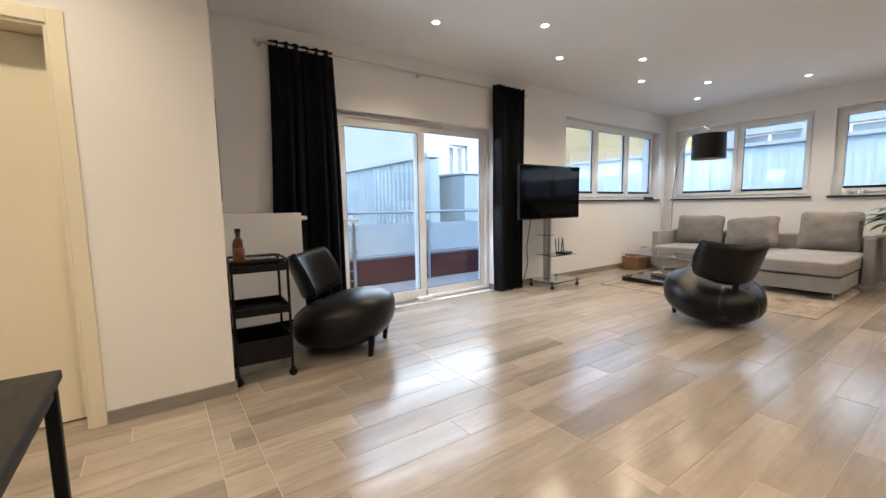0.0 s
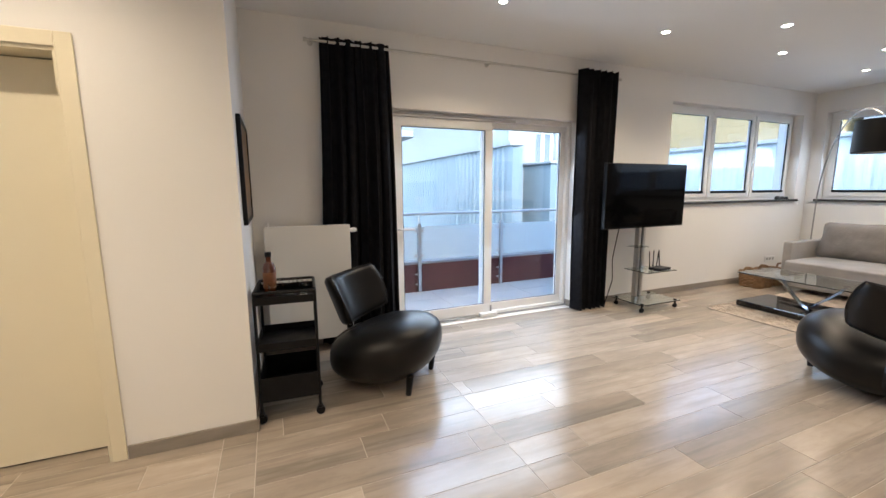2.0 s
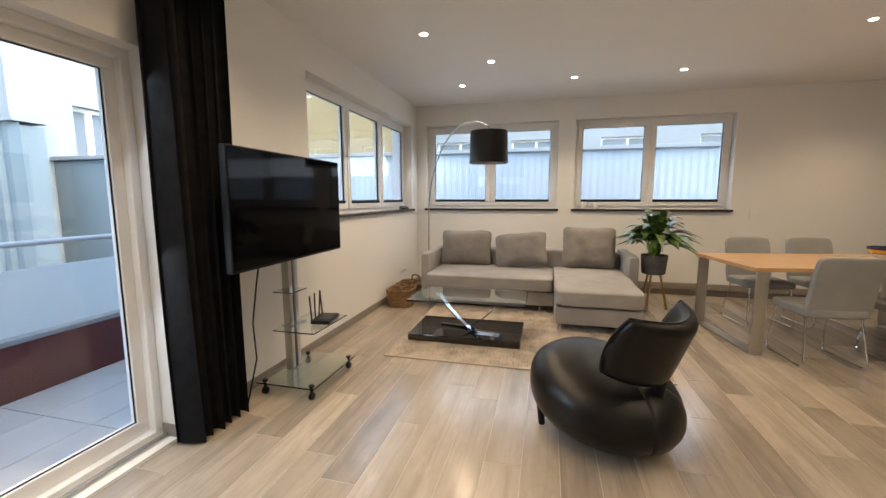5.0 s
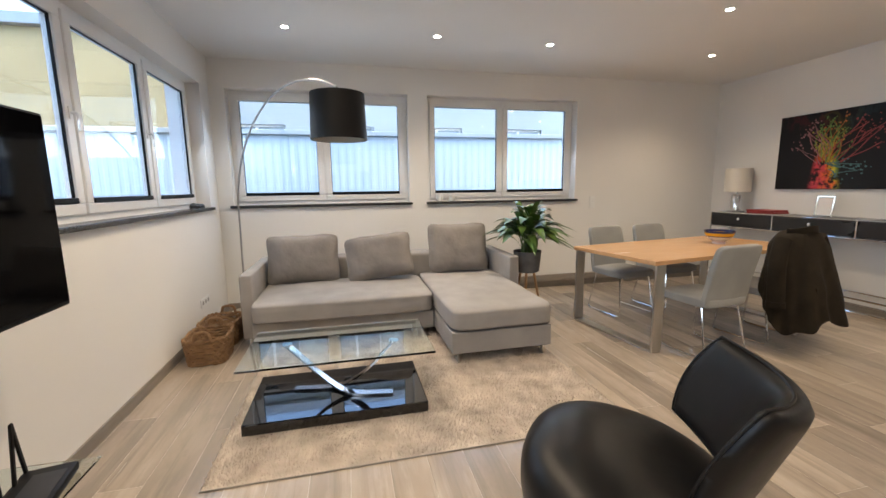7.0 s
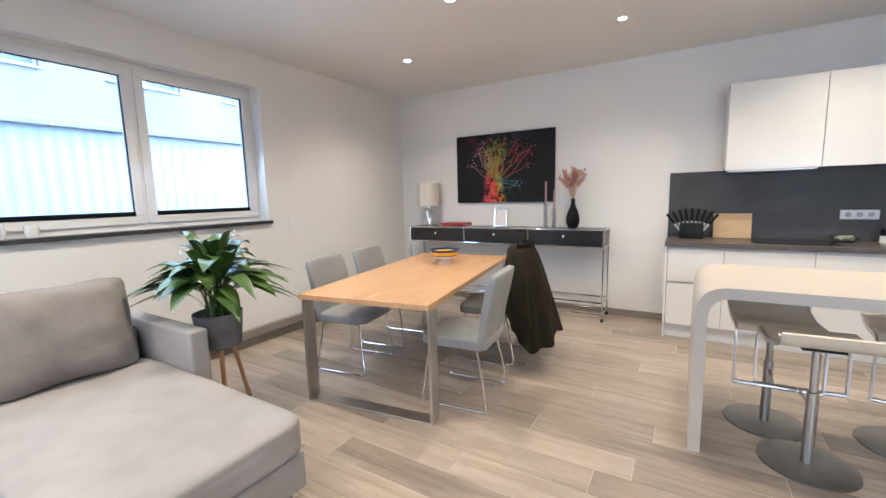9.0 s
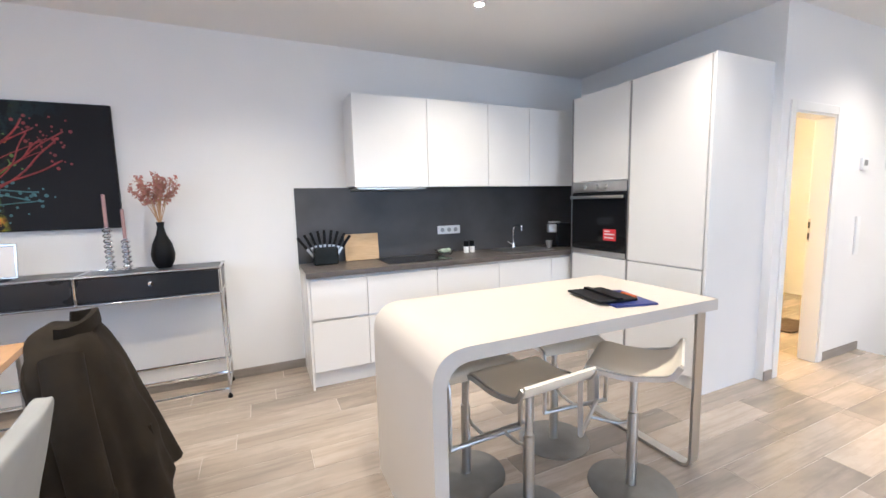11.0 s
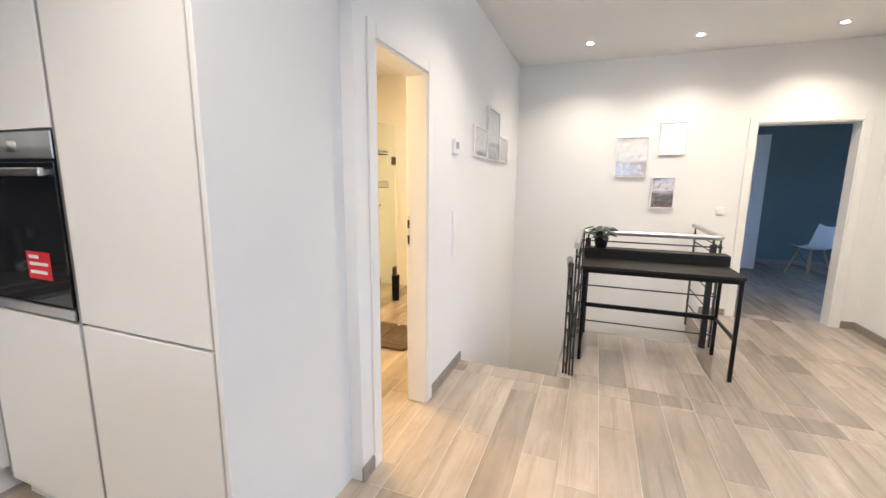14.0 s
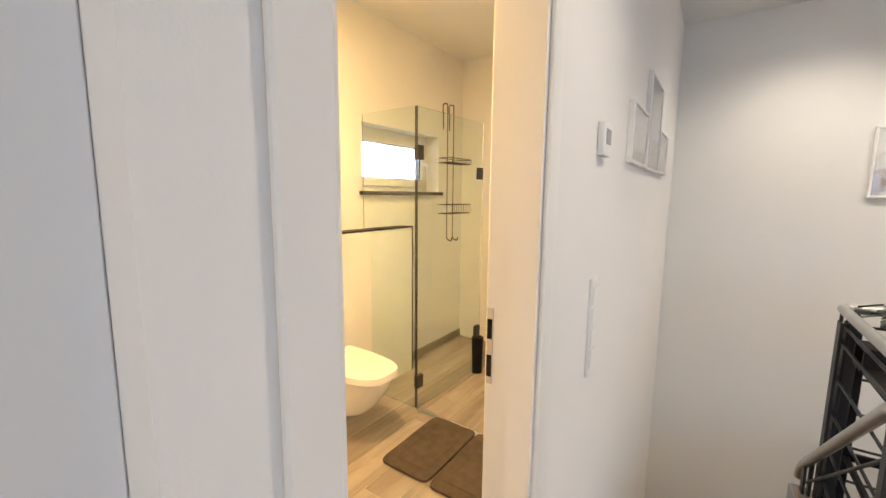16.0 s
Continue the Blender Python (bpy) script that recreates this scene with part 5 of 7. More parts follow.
for i in range(26):
    a, sp, h = rnd.uniform(0, 6.28), rnd.uniform(0.02, 0.17), rnd.uniform(0.20, 0.34)
    tip = Vector((sp * math.cos(a), sp * math.sin(a) * 0.7, 0.31 + h))
    mid = Vector((tip.x * 0.35, tip.y * 0.35, 0.31 + h * 0.5))
    b = tube([(0, 0, 0.30), mid, tip], 0.0018, 5)
    stem = part("stem", b, M_OAK, va)
    b = bmesh.new()
    for k in range(34):
        f = rnd.uniform(0.45, 1.08)
        p = mid.lerp(tip, f) + Vector((rnd.uniform(-1, 1), rnd.uniform(-1, 1), rnd.uniform(-1, 1))) * 0.02
        r = rnd.uniform(0.007, 0.016)
        vs = [b.verts.new(p + Vector((rnd.uniform(-1, 1), rnd.uniform(-1, 1), rnd.uniform(-1, 1))) * r) for _ in range(4)]
        for q in ((0, 1, 2), (0, 2, 3), (0, 3, 1), (1, 3, 2)):
            b.faces.new([vs[j] for j in q])
    part("blossom", b, M_PINK, stem, "dried pink blossom")

# painting: black ground with bright colour splashes
M_ART = mat("painted_canvas", (0.01, 0.01, 0.011), 0.5, 0.0, 0.2)
vv = coords(M_ART)
sep = M_ART.node_tree.nodes.new("ShaderNodeSeparateXYZ")
link(M_ART, vv, sep.inputs[0])
nz = noisy(M_ART, vv, 7.0, 6, 0.6)


def art_math(op, a, c):
    n = M_ART.node_tree.nodes.new("ShaderNodeMath")
    n.operation = op
    for s, v in zip(n.inputs, (a, c)):
        if isinstance(v, (int, float)):
            s.default_value = v
        else:
            link(M_ART, v, s)
    return n.outputs[0]


ax = art_math('ABSOLUTE', art_math('SUBTRACT', sep.outputs[0], 0.12), 0)
up = sep.outputs[2]
hue = art_math('ADD', art_math('MULTIPLY', sep.outputs[0], -1.5), art_math('ADD', art_math('MULTIPLY', nz, 0.9), 0.05))
hue = art_math('ADD', hue, ramp(M_ART, up, -0.30, 0.05, -0.05, 0.05))
grad = M_ART.node_tree.nodes.new("ShaderNodeValToRGB")
cr = grad.color_ramp
cr.elements[0].position, cr.elements[0].color = 0.22, (0.60, 0.06, 0.08, 1)
cr.elements[1].position, cr.elements[1].color = 0.80, (0.10, 0.30, 0.34, 1)
for p, c in ((0.34, (0.80, 0.16, 0.03, 1)), (0.44, (0.62, 0.50, 0.04, 1)), (0.54, (0.28, 0.45, 0.06, 1)), (0.66, (0.20, 0.42, 0.36, 1))):
    cr.elements.new(p).color = c
link(M_ART, hue, grad.inputs[0])
# a column of colour rising from the foot, thin strokes fanning out above it
trunk_w = ramp(M_ART, up, -0.42, 0.05, 0.15, 0.09)
column = art_math('MULTIPLY', ramp(M_ART, art_math('DIVIDE', ax, trunk_w), 1.15, 0.75), ramp(M_ART, up, 0.0, -0.14))
blots = ramp(M_ART, noisy(M_ART, vv, 9.0, 6, 0.7), 0.42, 0.52)
fan_w = ramp(M_ART, up, -0.08, 0.40, 0.12, 0.52)
ridge = ramp(M_ART, art_math('ABSOLUTE', art_math('SUBTRACT', noisy(M_ART, coords(M_ART, (1.0, 1, 0.7)), 5.0, 5, 0.6), 0.5), 0), 0.06, 0.015)
fan = art_math('MULTIPLY', art_math('MULTIPLY', ridge, ramp(M_ART, art_math('DIVIDE', ax, fan_w), 1.1, 0.7)), ramp(M_ART, up, -0.12, 0.0))
fac = art_math('MINIMUM', art_math('ADD', art_math('MULTIPLY', column, blots), art_math('MULTIPLY', fan, 0.06)), 1.0)
link(M_ART, mixed(M_ART, fac, (0.010, 0.010, 0.012), grad.outputs[0]), shader(M_ART).inputs["Base Color"])
bump(M_ART, noisy(M_ART, vv, 60, 4), 0.3, 0.002)
pt = thing("painting", "black canvas with bright splashes of colour, unframed", "painting", pose(6.665, S, 1.70))
part("canvas", box(-0.635, 0.635, 0.002, 0.035, -0.420, 0.415, 0.003, 1), M_ART, pt)
for q in ((-0.64, 0.64, 0.4155, 0.42), (-0.64, 0.64, -0.425, -0.4205), (-0.64, -0.6355, -0.4205, 0.4155), (0.6355, 0.64, -0.4205, 0.4155)):
    part("edge_strip", box(q[0], q[1], 0.002, 0.032, q[2], q[3]), M_BLACK, pt)

# brush strokes standing up out of the trunk of colour, and flecks round them
rnd = random.Random(21)
PAINTS = [("crimson_paint", (0.34, 0.05, 0.05), -0.28, 0.13, 9), ("orange_paint", (0.55, 0.16, 0.03), 0.06, 0.10, 7), ("yellow_paint", (0.46, 0.40, 0.05), 0.14, 0.13, 10),
          ("green_paint", (0.16, 0.30, 0.06), 0.06, 0.16, 12), ("teal_paint", (0.08, 0.20, 0.21), -0.10, 0.12, 8), ("rose_paint", (0.38, 0.16, 0.17), 0.34, 0.16, 9)]
for name, colour, aim, spread, count in PAINTS:
    b = bmesh.new()
    for i in range(count):
        x0, z0 = 0.12 + rnd.uniform(-0.05, 0.05), rnd.uniform(-0.30, -0.08)
        x1, z1 = aim + rnd.uniform(-spread, spread), (rnd.uniform(-0.30, -0.08) if name == "teal_paint" else rnd.uniform(0.02, 0.32))
        bend = rnd.uniform(-0.07, 0.07)
        pts = [(x0 + (x1 - x0) * t + bend * math.sin(math.pi * t) + 0.012 * math.sin(9 * t + i), 0.0355, z0 + (z1 - z0) * t ** 0.8) for t in [0.25 + 0.75 * k / 9 for k in range(10)]]
        tube(pts, 0.0028 + 0.0035 * rnd.random(), 5, b)
        for k in range(5):
            px_, pz_ = x1 + rnd.gauss(0, 0.04), min(0.38, z1 + rnd.gauss(0, 0.035))
            lathe([(0.0, 0.0), (rnd.uniform(0.004, 0.013), 0.0005), (0.0, 0.002)], 7, b, pose(px_, 0.0352, pz_, -90))
    part("paint_layer", b, varied(name, colour, tuple(v * 0.45 for v in colour), 0.5, 30), pt, "raised brush marks", smooth=True)

# ---------------------------------------------------------------- kitchen
CF, CT = -1.545, 0.905    # base fronts, counter top


def base_unit(name, x0, x1, rows, label):
    root = thing(name, label, "kitchen cabinet", pose(x0, S, 0), "kitchen base units")
    w = x1 - x0
    part("body", box(0.002, w - 0.002, 0.005, CF - S - 0.022, 0.13, CT - 0.042), M_MATTW, root)
    for z0, z1 in rows:
        part("drawer_front", box(0.002, w - 0.002, CF - S - 0.02, CF - S, z0, z1, 0.002, 1), M_GLOSSW, root)
    part("grip_channel", box(0.002, w - 0.002, CF - S - 0.0215, CF - S - 0.012, rows[0][1] + 0.003, rows[0][1] + 0.018) if len(rows) > 1 else box(0.002, w - 0.002, CF - S - 0.0215, CF - S - 0.012, 0.845, 0.858), M_STEEL, root, "steel grip channel")
    return root


xs = [4.83, 4.40, 3.80, 3.19, 2.60, KW + 0.005]
for i, (a, c) in enumerate(zip(xs[1:], xs)):
    base_unit("base_cabinet", a, c, [(0.135, 0.52), (0.54, 0.84)] if i in (0, 1) else [(0.135, 0.84)], "white handleless kitchen base cabinet" if i > 1 else "white handleless kitchen drawer cabinet")
kick = tagged(part("plinth", box(KW + 0.005, 4.83, S + 0.02, CF - 0.05, 0.0, 0.128), M_GLOSSW), "white plinth under the kitchen cabinets", "plinth")
tagged(part("end_panel", box(4.832, 4.848, S, CF, 0.0, CT - 0.041), M_GLOSSW), "white end panel of the kitchen run", "end panel")
M_WORKTOP = varied("grey_worktop", (0.085, 0.075, 0.068), (0.12, 0.108, 0.098), 0.35, 14, bump_s=0.15)
tagged(part("worktop", box(KW + 0.003, 4.855, S + 0.002, CF + 0.02, CT - 0.04, CT, 0.003, 2), M_WORKTOP), "dark grey-brown kitchen worktop", "worktop")
tagged(part("splashback", box(KW + 0.003, 4.855, S + 0.001, S + 0.012, CT + 0.001, 1.545), M_SPLASH), "matt dark grey splashback panel", "splashback")
ux = [4.42, 3.78, 3.18, 2.72, KW + 0.006]
for i, (a, c) in enumerate(zip(ux[1:], ux)):
    root = thing("wall_cabinet", "white handleless kitchen wall cabinet", "kitchen cabinet", pose(a, S, 1.55), "kitchen wall units")
    part("body", box(0.001, c - a - 0.001, 0.013, 0.328, 0.0, 0.72), M_MATTW, root)
    part("door", box(0.002, c - a - 0.002, 0.33, 0.35, -0.015, 0.72, 0.002, 1), M_GLOSSW, root)
    if i == 0:
        part("hood_strip", box(0.02, c - a - 0.02, 0.04, 0.348, -0.035, -0.016, 0.004, 1), M_STEEL, root, "steel extractor hood underside")
    else:
        part("light_strip", box(0.02, c - a - 0.02, 0.25, 0.27, -0.009, -0.001), M_STEEL, root, "slim metal strip")

# tall units, fronts facing +x
def tall_unit(name, y0, y1, fronts, label):
    root = thing(name, label, "kitchen cabinet", pose(0, 0, 0), "kitchen tall units")
    part("body", box(KW + 0.004, TALL - 0.024, y0 + 0.001, y1 - 0.001, 0.10, 2.318), M_MATTW, root)
    for z0, z1 in fronts:
        part("door", box(TALL - 0.021, TALL, y0 + 0.009, y1 - 0.009, z0, z1, 0.002, 1), M_MATTW, root)
    part("kickboard", box(KW + 0.01, TALL - 0.05, y0 + 0.002, y1 - 0.002, 0.0, 0.099), M_MATTW, root)
    return root


oven_unit = tall_unit("tall_cabinet", -1.49, -0.85, [(0.105, 0.885), (1.553, 2.315)], "white tall kitchen cabinet with built-in oven")
fridge_unit = tall_unit("tall_cabinet", -0.845, -0.212, [(0.105, 0.885), (0.895, 2.315)], "white tall kitchen cabinet with two doors")
part("side_panel", box(KW + 0.0005, TALL + 0.002, -0.210, -0.189, 0.0, 2.322, 0.002, 1), M_MATTW, fridge_unit, "white side panel closing the tall units")
for y, unit in ((-1.497, oven_unit), (-0.8475, fridge_unit)):
    part("grip_profile", box(TALL - 0.022, TALL - 0.003, y - 0.008, y + 0.008, 0.105, 2.315), M_GREYM, unit, "dark metal vertical grip profile between doors")
ov = thing("oven", "built-in black glass oven with steel control panel", "oven", pose(TALL, -0.8595, 0, 0, 0, 90))
OW = 0.621
part("cavity", box(-OW, 0, 0.003, 0.40, 0.897, 1.545), M_BLACK, ov)
part("control_panel", box(-OW, 0, -0.004, 0.002, 1.455, 1.545, 0.003, 1), M_STEEL, ov, "brushed steel control panel")
part("glass_door", box(-OW, 0, -0.006, 0.002, 0.945, 1.445, 0.003, 1), M_GLOSSB, ov, "black glass oven door")
part("lower_trim", box(-OW, 0, -0.004, 0.002, 0.898, 0.938, 0.003, 1), M_STEEL, ov)
part("handle_bar", box(-OW + 0.01, -0.01, -0.045, -0.025, 1.398, 1.425, 0.005, 2), M_STEEL, ov, "steel handle bar")
for x in (-OW + 0.04, -0.04):
    part("handle_mount", box(x - 0.012, x + 0.012, -0.0255, -0.0055, 1.402, 1.42), M_STEEL, ov)
for x in (-OW + 0.16, -OW + 0.30, -0.22):
    part("knob", lathe([(0.0, 0), (0.022, 0), (0.02, 0.022), (0.0, 0.024)], 20, m=pose(x, -0.004, 1.50, 90)), M_STEEL, ov, "steel control knob", smooth=True)
stk = part("sticker", box(-0.235, -0.095, -0.0075, -0.0062, 1.035, 1.135), M_RED, ov, "red sticker with white bars")
for z, a, c in ((1.11, -0.22, -0.16), (1.085, -0.22, -0.11), (1.055, -0.22, -0.12)):
    part("sticker_bar", box(a, c, -0.0082, -0.0076, z, z + 0.012), M_PAPER, stk)

# on the worktop
hob = tagged(part("hob", box(3.62, 4.20, -2.0, -1.62, CT + 0.0005, CT + 0.006, 0.002, 1), M_GLOSSB), "black glass ceramic hob set in the worktop", "hob")
kb = thing("knife_block", "smoked knife block fanned with black-handled knives", "knife block", pose(4.65, -1.93, CT))
part("block", box(-0.10, 0.10, -0.06, 0.06, 0.0, 0.15, 0.02, 3), mat("smoked_acrylic", (0.012, 0.016, 0.018), 0.12), kb, "smoked dark acrylic block")
for i in range(9):
    a = -36 + 9 * i
    k = part("knife", box(-0.012, 0.012, -0.009, 0.009, 0.17, 0.29, 0.005, 2), M_BLACK, kb, "black knife handle")
    k.matrix_basis = pose(0.018 * (i - 4) * 0.6, 0.02 * (i % 2) - 0.01, 0.0, 0, a, 0)
    part("blade", box(-0.010, 0.010, -0.001, 0.001, 0.02 + 0.0011 * abs(a), 0.17), M_STEEL, k, "steel blade")
bdz = thing("chopping_board", "light wooden chopping board leaning on the splashback", "chopping board", pose(4.32, -2.0, CT + 0.002, 7, 0, 0))
part("board", box(-0.15, 0.15, -0.012, 0.006, 0.0, 0.235, 0.006, 2), M_WOODB, bdz)
dish = thing("glass_dish", "small clear glass dish with green cloth on worktop", "dish", pose(3.55, -1.93, CT + 0.0005))
part("dish", lathe([(0.0, 0), (0.06, 0), (0.10, 0.05), (0.096, 0.05), (0.058, 0.006), (0.0, 0.006)], 28), M_GLASS, dish, smooth=True)
part("cloth", cushion(0.11, 0.09, 0.035, 8, 3, 0.2, 4, 0.02), varied("pale_green_cloth", (0.30, 0.42, 0.32), (0.5, 0.55, 0.45), 0.9, 20), dish, smooth=True).location = (0, 0, 0.036)
for x in (3.31, 3.245):
    s = thing("shaker", "white shaker with black top on the worktop", "shaker", pose(x, -1.95, CT), "shakers")
    part("body", lathe([(0.0, 0), (0.026, 0), (0.026, 0.06), (0.0, 0.06)], 20), M_CERAMIC, s, smooth=True)
    part("cap", lathe([(0.0, 0.0605), (0.026, 0.0605), (0.025, 0.115), (0.0, 0.118)], 20), M_BLACK, s, smooth=True)
plate("wall_socket", "white triple socket on the grey splashback", "socket", pose(3.44, S + 0.0125, 1.13, 0, 0, 180), 3, False, False)
snk = thing("sink", "round-cornered stainless steel sink with drainer", "sink", pose(2.74, -1.82, CT))
b = box(-0.27, 0.27, -0.19, 0.19, 0.0005, 0.006, 0.004, 2)
part("rim", b, M_STEEL, snk)
# no hollow here: a darker flat sheet carries the basin's shade
part("basin", box(-0.19, 0.10, -0.15, 0.15, 0.0062, 0.008, 0.001, 1), M_GREYM, snk, "flat sheet, greyed for the basin's shade")
tap = thing("tap", "chrome swan-neck kitchen tap behind the sink", "tap", pose(2.74, -1.98, CT + 0.0))
part("body", lathe([(0.0, 0), (0.024, 0), (0.022, 0.05), (0.014, 0.06), (0.0, 0.06)], 18), M_CHROME, tap, smooth=True)
part("spout", tube(rounded([(0, 0, 0.05), (0, 0, 0.24), (0, 0.15, 0.24), (0, 0.15, 0.19)], 0.06, 8), 0.010, 10), M_CHROME, tap, smooth=True)
part("lever", tube([(0.02, 0, 0.045), (0.075, 0, 0.075)], 0.006, 8), M_CHROME, tap, smooth=True)
cm = thing("coffee_machine", "small black and silver capsule coffee machine", "coffee machine", pose(2.27, -1.84, CT, 0, 0, 60))
part("body", box(-0.06, 0.06, -0.02, 0.16, 0.0, 0.25, 0.015, 3), M_BLACK, cm)
part("head", box(-0.055, 0.055, -0.11, -0.021, 0.15, 0.24, 0.012, 3), M_STEEL, cm, "silver brew head")
part("drip_tray", box(-0.05, 0.05, -0.12, -0.021, 0.0, 0.025, 0.004, 2), M_BLACK, cm)
part("lever", box(-0.03, 0.03, -0.10, 0.02, 0.252, 0.266, 0.005, 2), M_STEEL, cm)
cup = tagged(part("cup", lathe([(0.0, 0), (0.025, 0), (0.035, 0.075), (0.032, 0.075), (0.023, 0.006), (0.0, 0.006)], 20), M_STEEL, smooth=True), "small steel cup beside the coffee machine", "cup")
cup.matrix_world = pose(2.42, -1.80, CT)

# bar table: one bent slab, open end on a steel loop
BX0, BX1, BY0, BY1, BT, TH = 3.10, 4.64, -0.45, 0.317, 0.895, 0.055
prof_o = rounded([(BX0, 0, BT), (BX1, 0, BT), (BX1, 0, 0.0)], 0.15, 12)
prof_i = rounded([(BX0, 0, BT - TH), (BX1 - TH, 0, BT - TH), (BX1 - TH, 0, 0.0)], 0.11, 12)
b = bmesh.new()
ro_ = [[b.verts.new((p.x, y, p.z)) for p in prof_o] for y in (BY0, BY1)]
ri_ = [[b.verts.new((p.x, y, p.z)) for p in prof_i] for y in (BY0, BY1)]
n = len(prof_o)
for i in range(n - 1):
    b.faces.new((ro_[0][i], ro_[0][i + 1], ro_[1][i + 1], ro_[1][i]))
    b.faces.new((ri_[0][i], ri_[0][i + 1], ri_[1][i + 1], ri_[1][i]))
    for s in (0, 1):
        b.faces.new((ro_[s][i], ro_[s][i + 1], ri_[s][i + 1], ri_[s][i]))
for i in (0, n - 1):
    b.faces.new((ro_[0][i], ro_[1][i], ri_[1][i], ri_[0][i]))
bar = thing("bar_table", "white bent-slab bar table on a steel loop leg", "bar table", pose(0, 0, 0))
sl = part("slab", b, M_SOLID, bar, "seamless white slab bent down to the floor", smooth=True, flat=50)
b = bmesh.new()
LX = 3.185
tube(rounded([(LX, BY0 + 0.03, BT - TH - 0.001), (LX, BY0 + 0.03, 0.009), (LX, BY1 - 0.03, 0.009), (LX, BY1 - 0.03, BT - TH - 0.001)], 0.06, 6), 0, bm=b, flat=(0.06, 0.014))
part("leg_loop", b, M_STEEL, bar, "flat brushed steel loop leg", smooth=True, flat=40)

# bar stools
M_DISC = varied("dull_steel", (0.24, 0.235, 0.225), (0.30, 0.295, 0.285), 0.38, 9, metal=0.9)
M_SEATW = varied("cream_stool_seat", (0.80, 0.73, 0.60), (0.77, 0.70, 0.57), 0.4, 6)


def bar_stool(m):
    """Back lip towards -x."""
    root = thing("bar_stool", "cream bent-ply bar stool on a steel column and disc", "bar stool", m, "bar stools")
    line = [(0.20, 0.605), (0.185, 0.635), (0.15, 0.645), (0.05, 0.632), (-0.05, 0.630), (-0.13, 0.645), (-0.17, 0.675), (-0.195, 0.72)]
    pts = rounded([(x, 0, z) for x, z in line], 0.03, 4)
    b = tube(pts, 0, flat=(0.37, 0.012))
    part("seat", b, M_SEATW, root, smooth=True, flat=50)
    for s in (-1, 1):
        loop = rounded([(-0.19, s * 0.192, 0.71), (-0.16, s * 0.192, 0.655), (0.0, s * 0.192, 0.622), (0.19, s * 0.192, 0.63), (0.205, s * 0.192, 0.55), (0.20, s * 0.192, 0.30)], 0.04, 5)
        part("side_frame", tube(loop, 0, flat=(0.010, 0.022)), M_STEEL, root, "flat steel side frame", smooth=True, flat=40)
    part("footrest", tube([(0.20, -0.195, 0.305), (0.20, 0.195, 0.305)], 0.011, 10), M_STEEL, root, smooth=True)
    part("foot_arm", tube(rounded([(0.20, 0.0, 0.305), (0.06, 0.0, 0.305), (0.0, 0.0, 0.34)], 0.03), 0.009, 8), M_STEEL, root, smooth=True)
    part("column", lathe([(0.0, 0.012), (0.024, 0.012), (0.024, 0.38), (0.017, 0.385), (0.017, 0.615), (0.0, 0.615)], 20), M_STEEL, root, "steel gas-lift column", smooth=True)
    part("collar", lathe([(0.017, 0.595), (0.022, 0.595), (0.022, 0.62), (0.0, 0.622)], 16), M_BLACK, root, smooth=True)
    part("seat_plate", box(-0.09, 0.09, -0.08, 0.08, 0.6155, 0.624), M_BLACK, root)
    part("base_disc", lathe([(0.0, 0.0), (0.20, 0.0), (0.20, 0.006), (0.19, 0.010), (0.03, 0.014), (0.0, 0.014)], 40), M_DISC, root, "round dull steel base", smooth=True)
    return root


bs = bar_stool(pose(4.13, 0.17, 0, 0, 0, -86))
copy_thing(bs, pose(3.57, 0.235, 0, 0, 0, -56))
copy_thing(bs, pose(4.25, -0.20, 0, 0, 0, 92))
copy_thing(bs, pose(3.65, -0.24, 0, 0, 0, 84))

fd = thing("folder", "dark blue document folder lying on the bar table", "folder", pose(3.52, 0.085, BT, 0, 0, -14), "folders")
part("cover", box(-0.11, 0.11, -0.15, 0.15, 0.0, 0.010, 0.002, 1), M_BLUE, fd)
fd2 = thing("folder", "black folder lying open on a blue folder", "folder", pose(3.575, 0.025, BT + 0.0105, 0, 0, -10), "folders")
part("cover", box(-0.105, 0.105, -0.14, 0.14, 0.0, 0.012, 0.004, 2), M_BLACK, fd2)
part("strap", box(-0.015, 0.015, -0.13, 0.15, 0.0125, 0.024, 0.004, 2), M_BLACK, fd2)
pen = tagged(part("pen", tube([(-0.05, 0, 0.009), (0.05, 0, 0.009)], 0.009, 10), mat("orange_pen", (0.45, 0.10, 0.02), 0.4), smooth=True), "small orange-red pen on the blue folder", "pen")
pen.matrix_world = pose(3.470, 0.105, BT + 0.0105, 0, 0, 80)

# ---------------------------------------------------------------- hall
dk = thing("desk", "black desk with raised rear shelf on thin metal legs", "desk", pose(0, 0, 0))
DX0, DX1, DY0, DY1 = -0.555, -0.025, 0.735, 1.80
part("desktop", box(DX0 + 0.14, DX1, DY0, DY1, 0.745, 0.768, 0.003, 1), M_BLACKW, dk)
part("rear_shelf", box(DX0, DX0 + 0.139, DY0, DY1, 0.835, 0.852, 0.003, 1), M_BLACKW, dk)
part("shelf_front", box(DX0 + 0.120, DX0 + 0.138, DY0, DY1, 0.7685, 0.8345), M_BLACKW, dk)
part("rear_board", box(DX0, DX0 + 0.119, DY0, DY1, 0.745, 0.760), M_BLACKW, dk)
part("shelf_back", box(DX0, DX0 + 0.012, DY0, DY1, 0.7605, 0.8345), M_BLACKW, dk)
for x in (DX0 + 0.015, DX1 - 0.02):
    for y in (DY0 + 0.02, DY1 - 0.02):
        part("leg", box(x - 0.0125, x + 0.0125, y - 0.0125, y + 0.0125, 0.0, 0.7445, 0.003, 1), M_BLACK, dk)
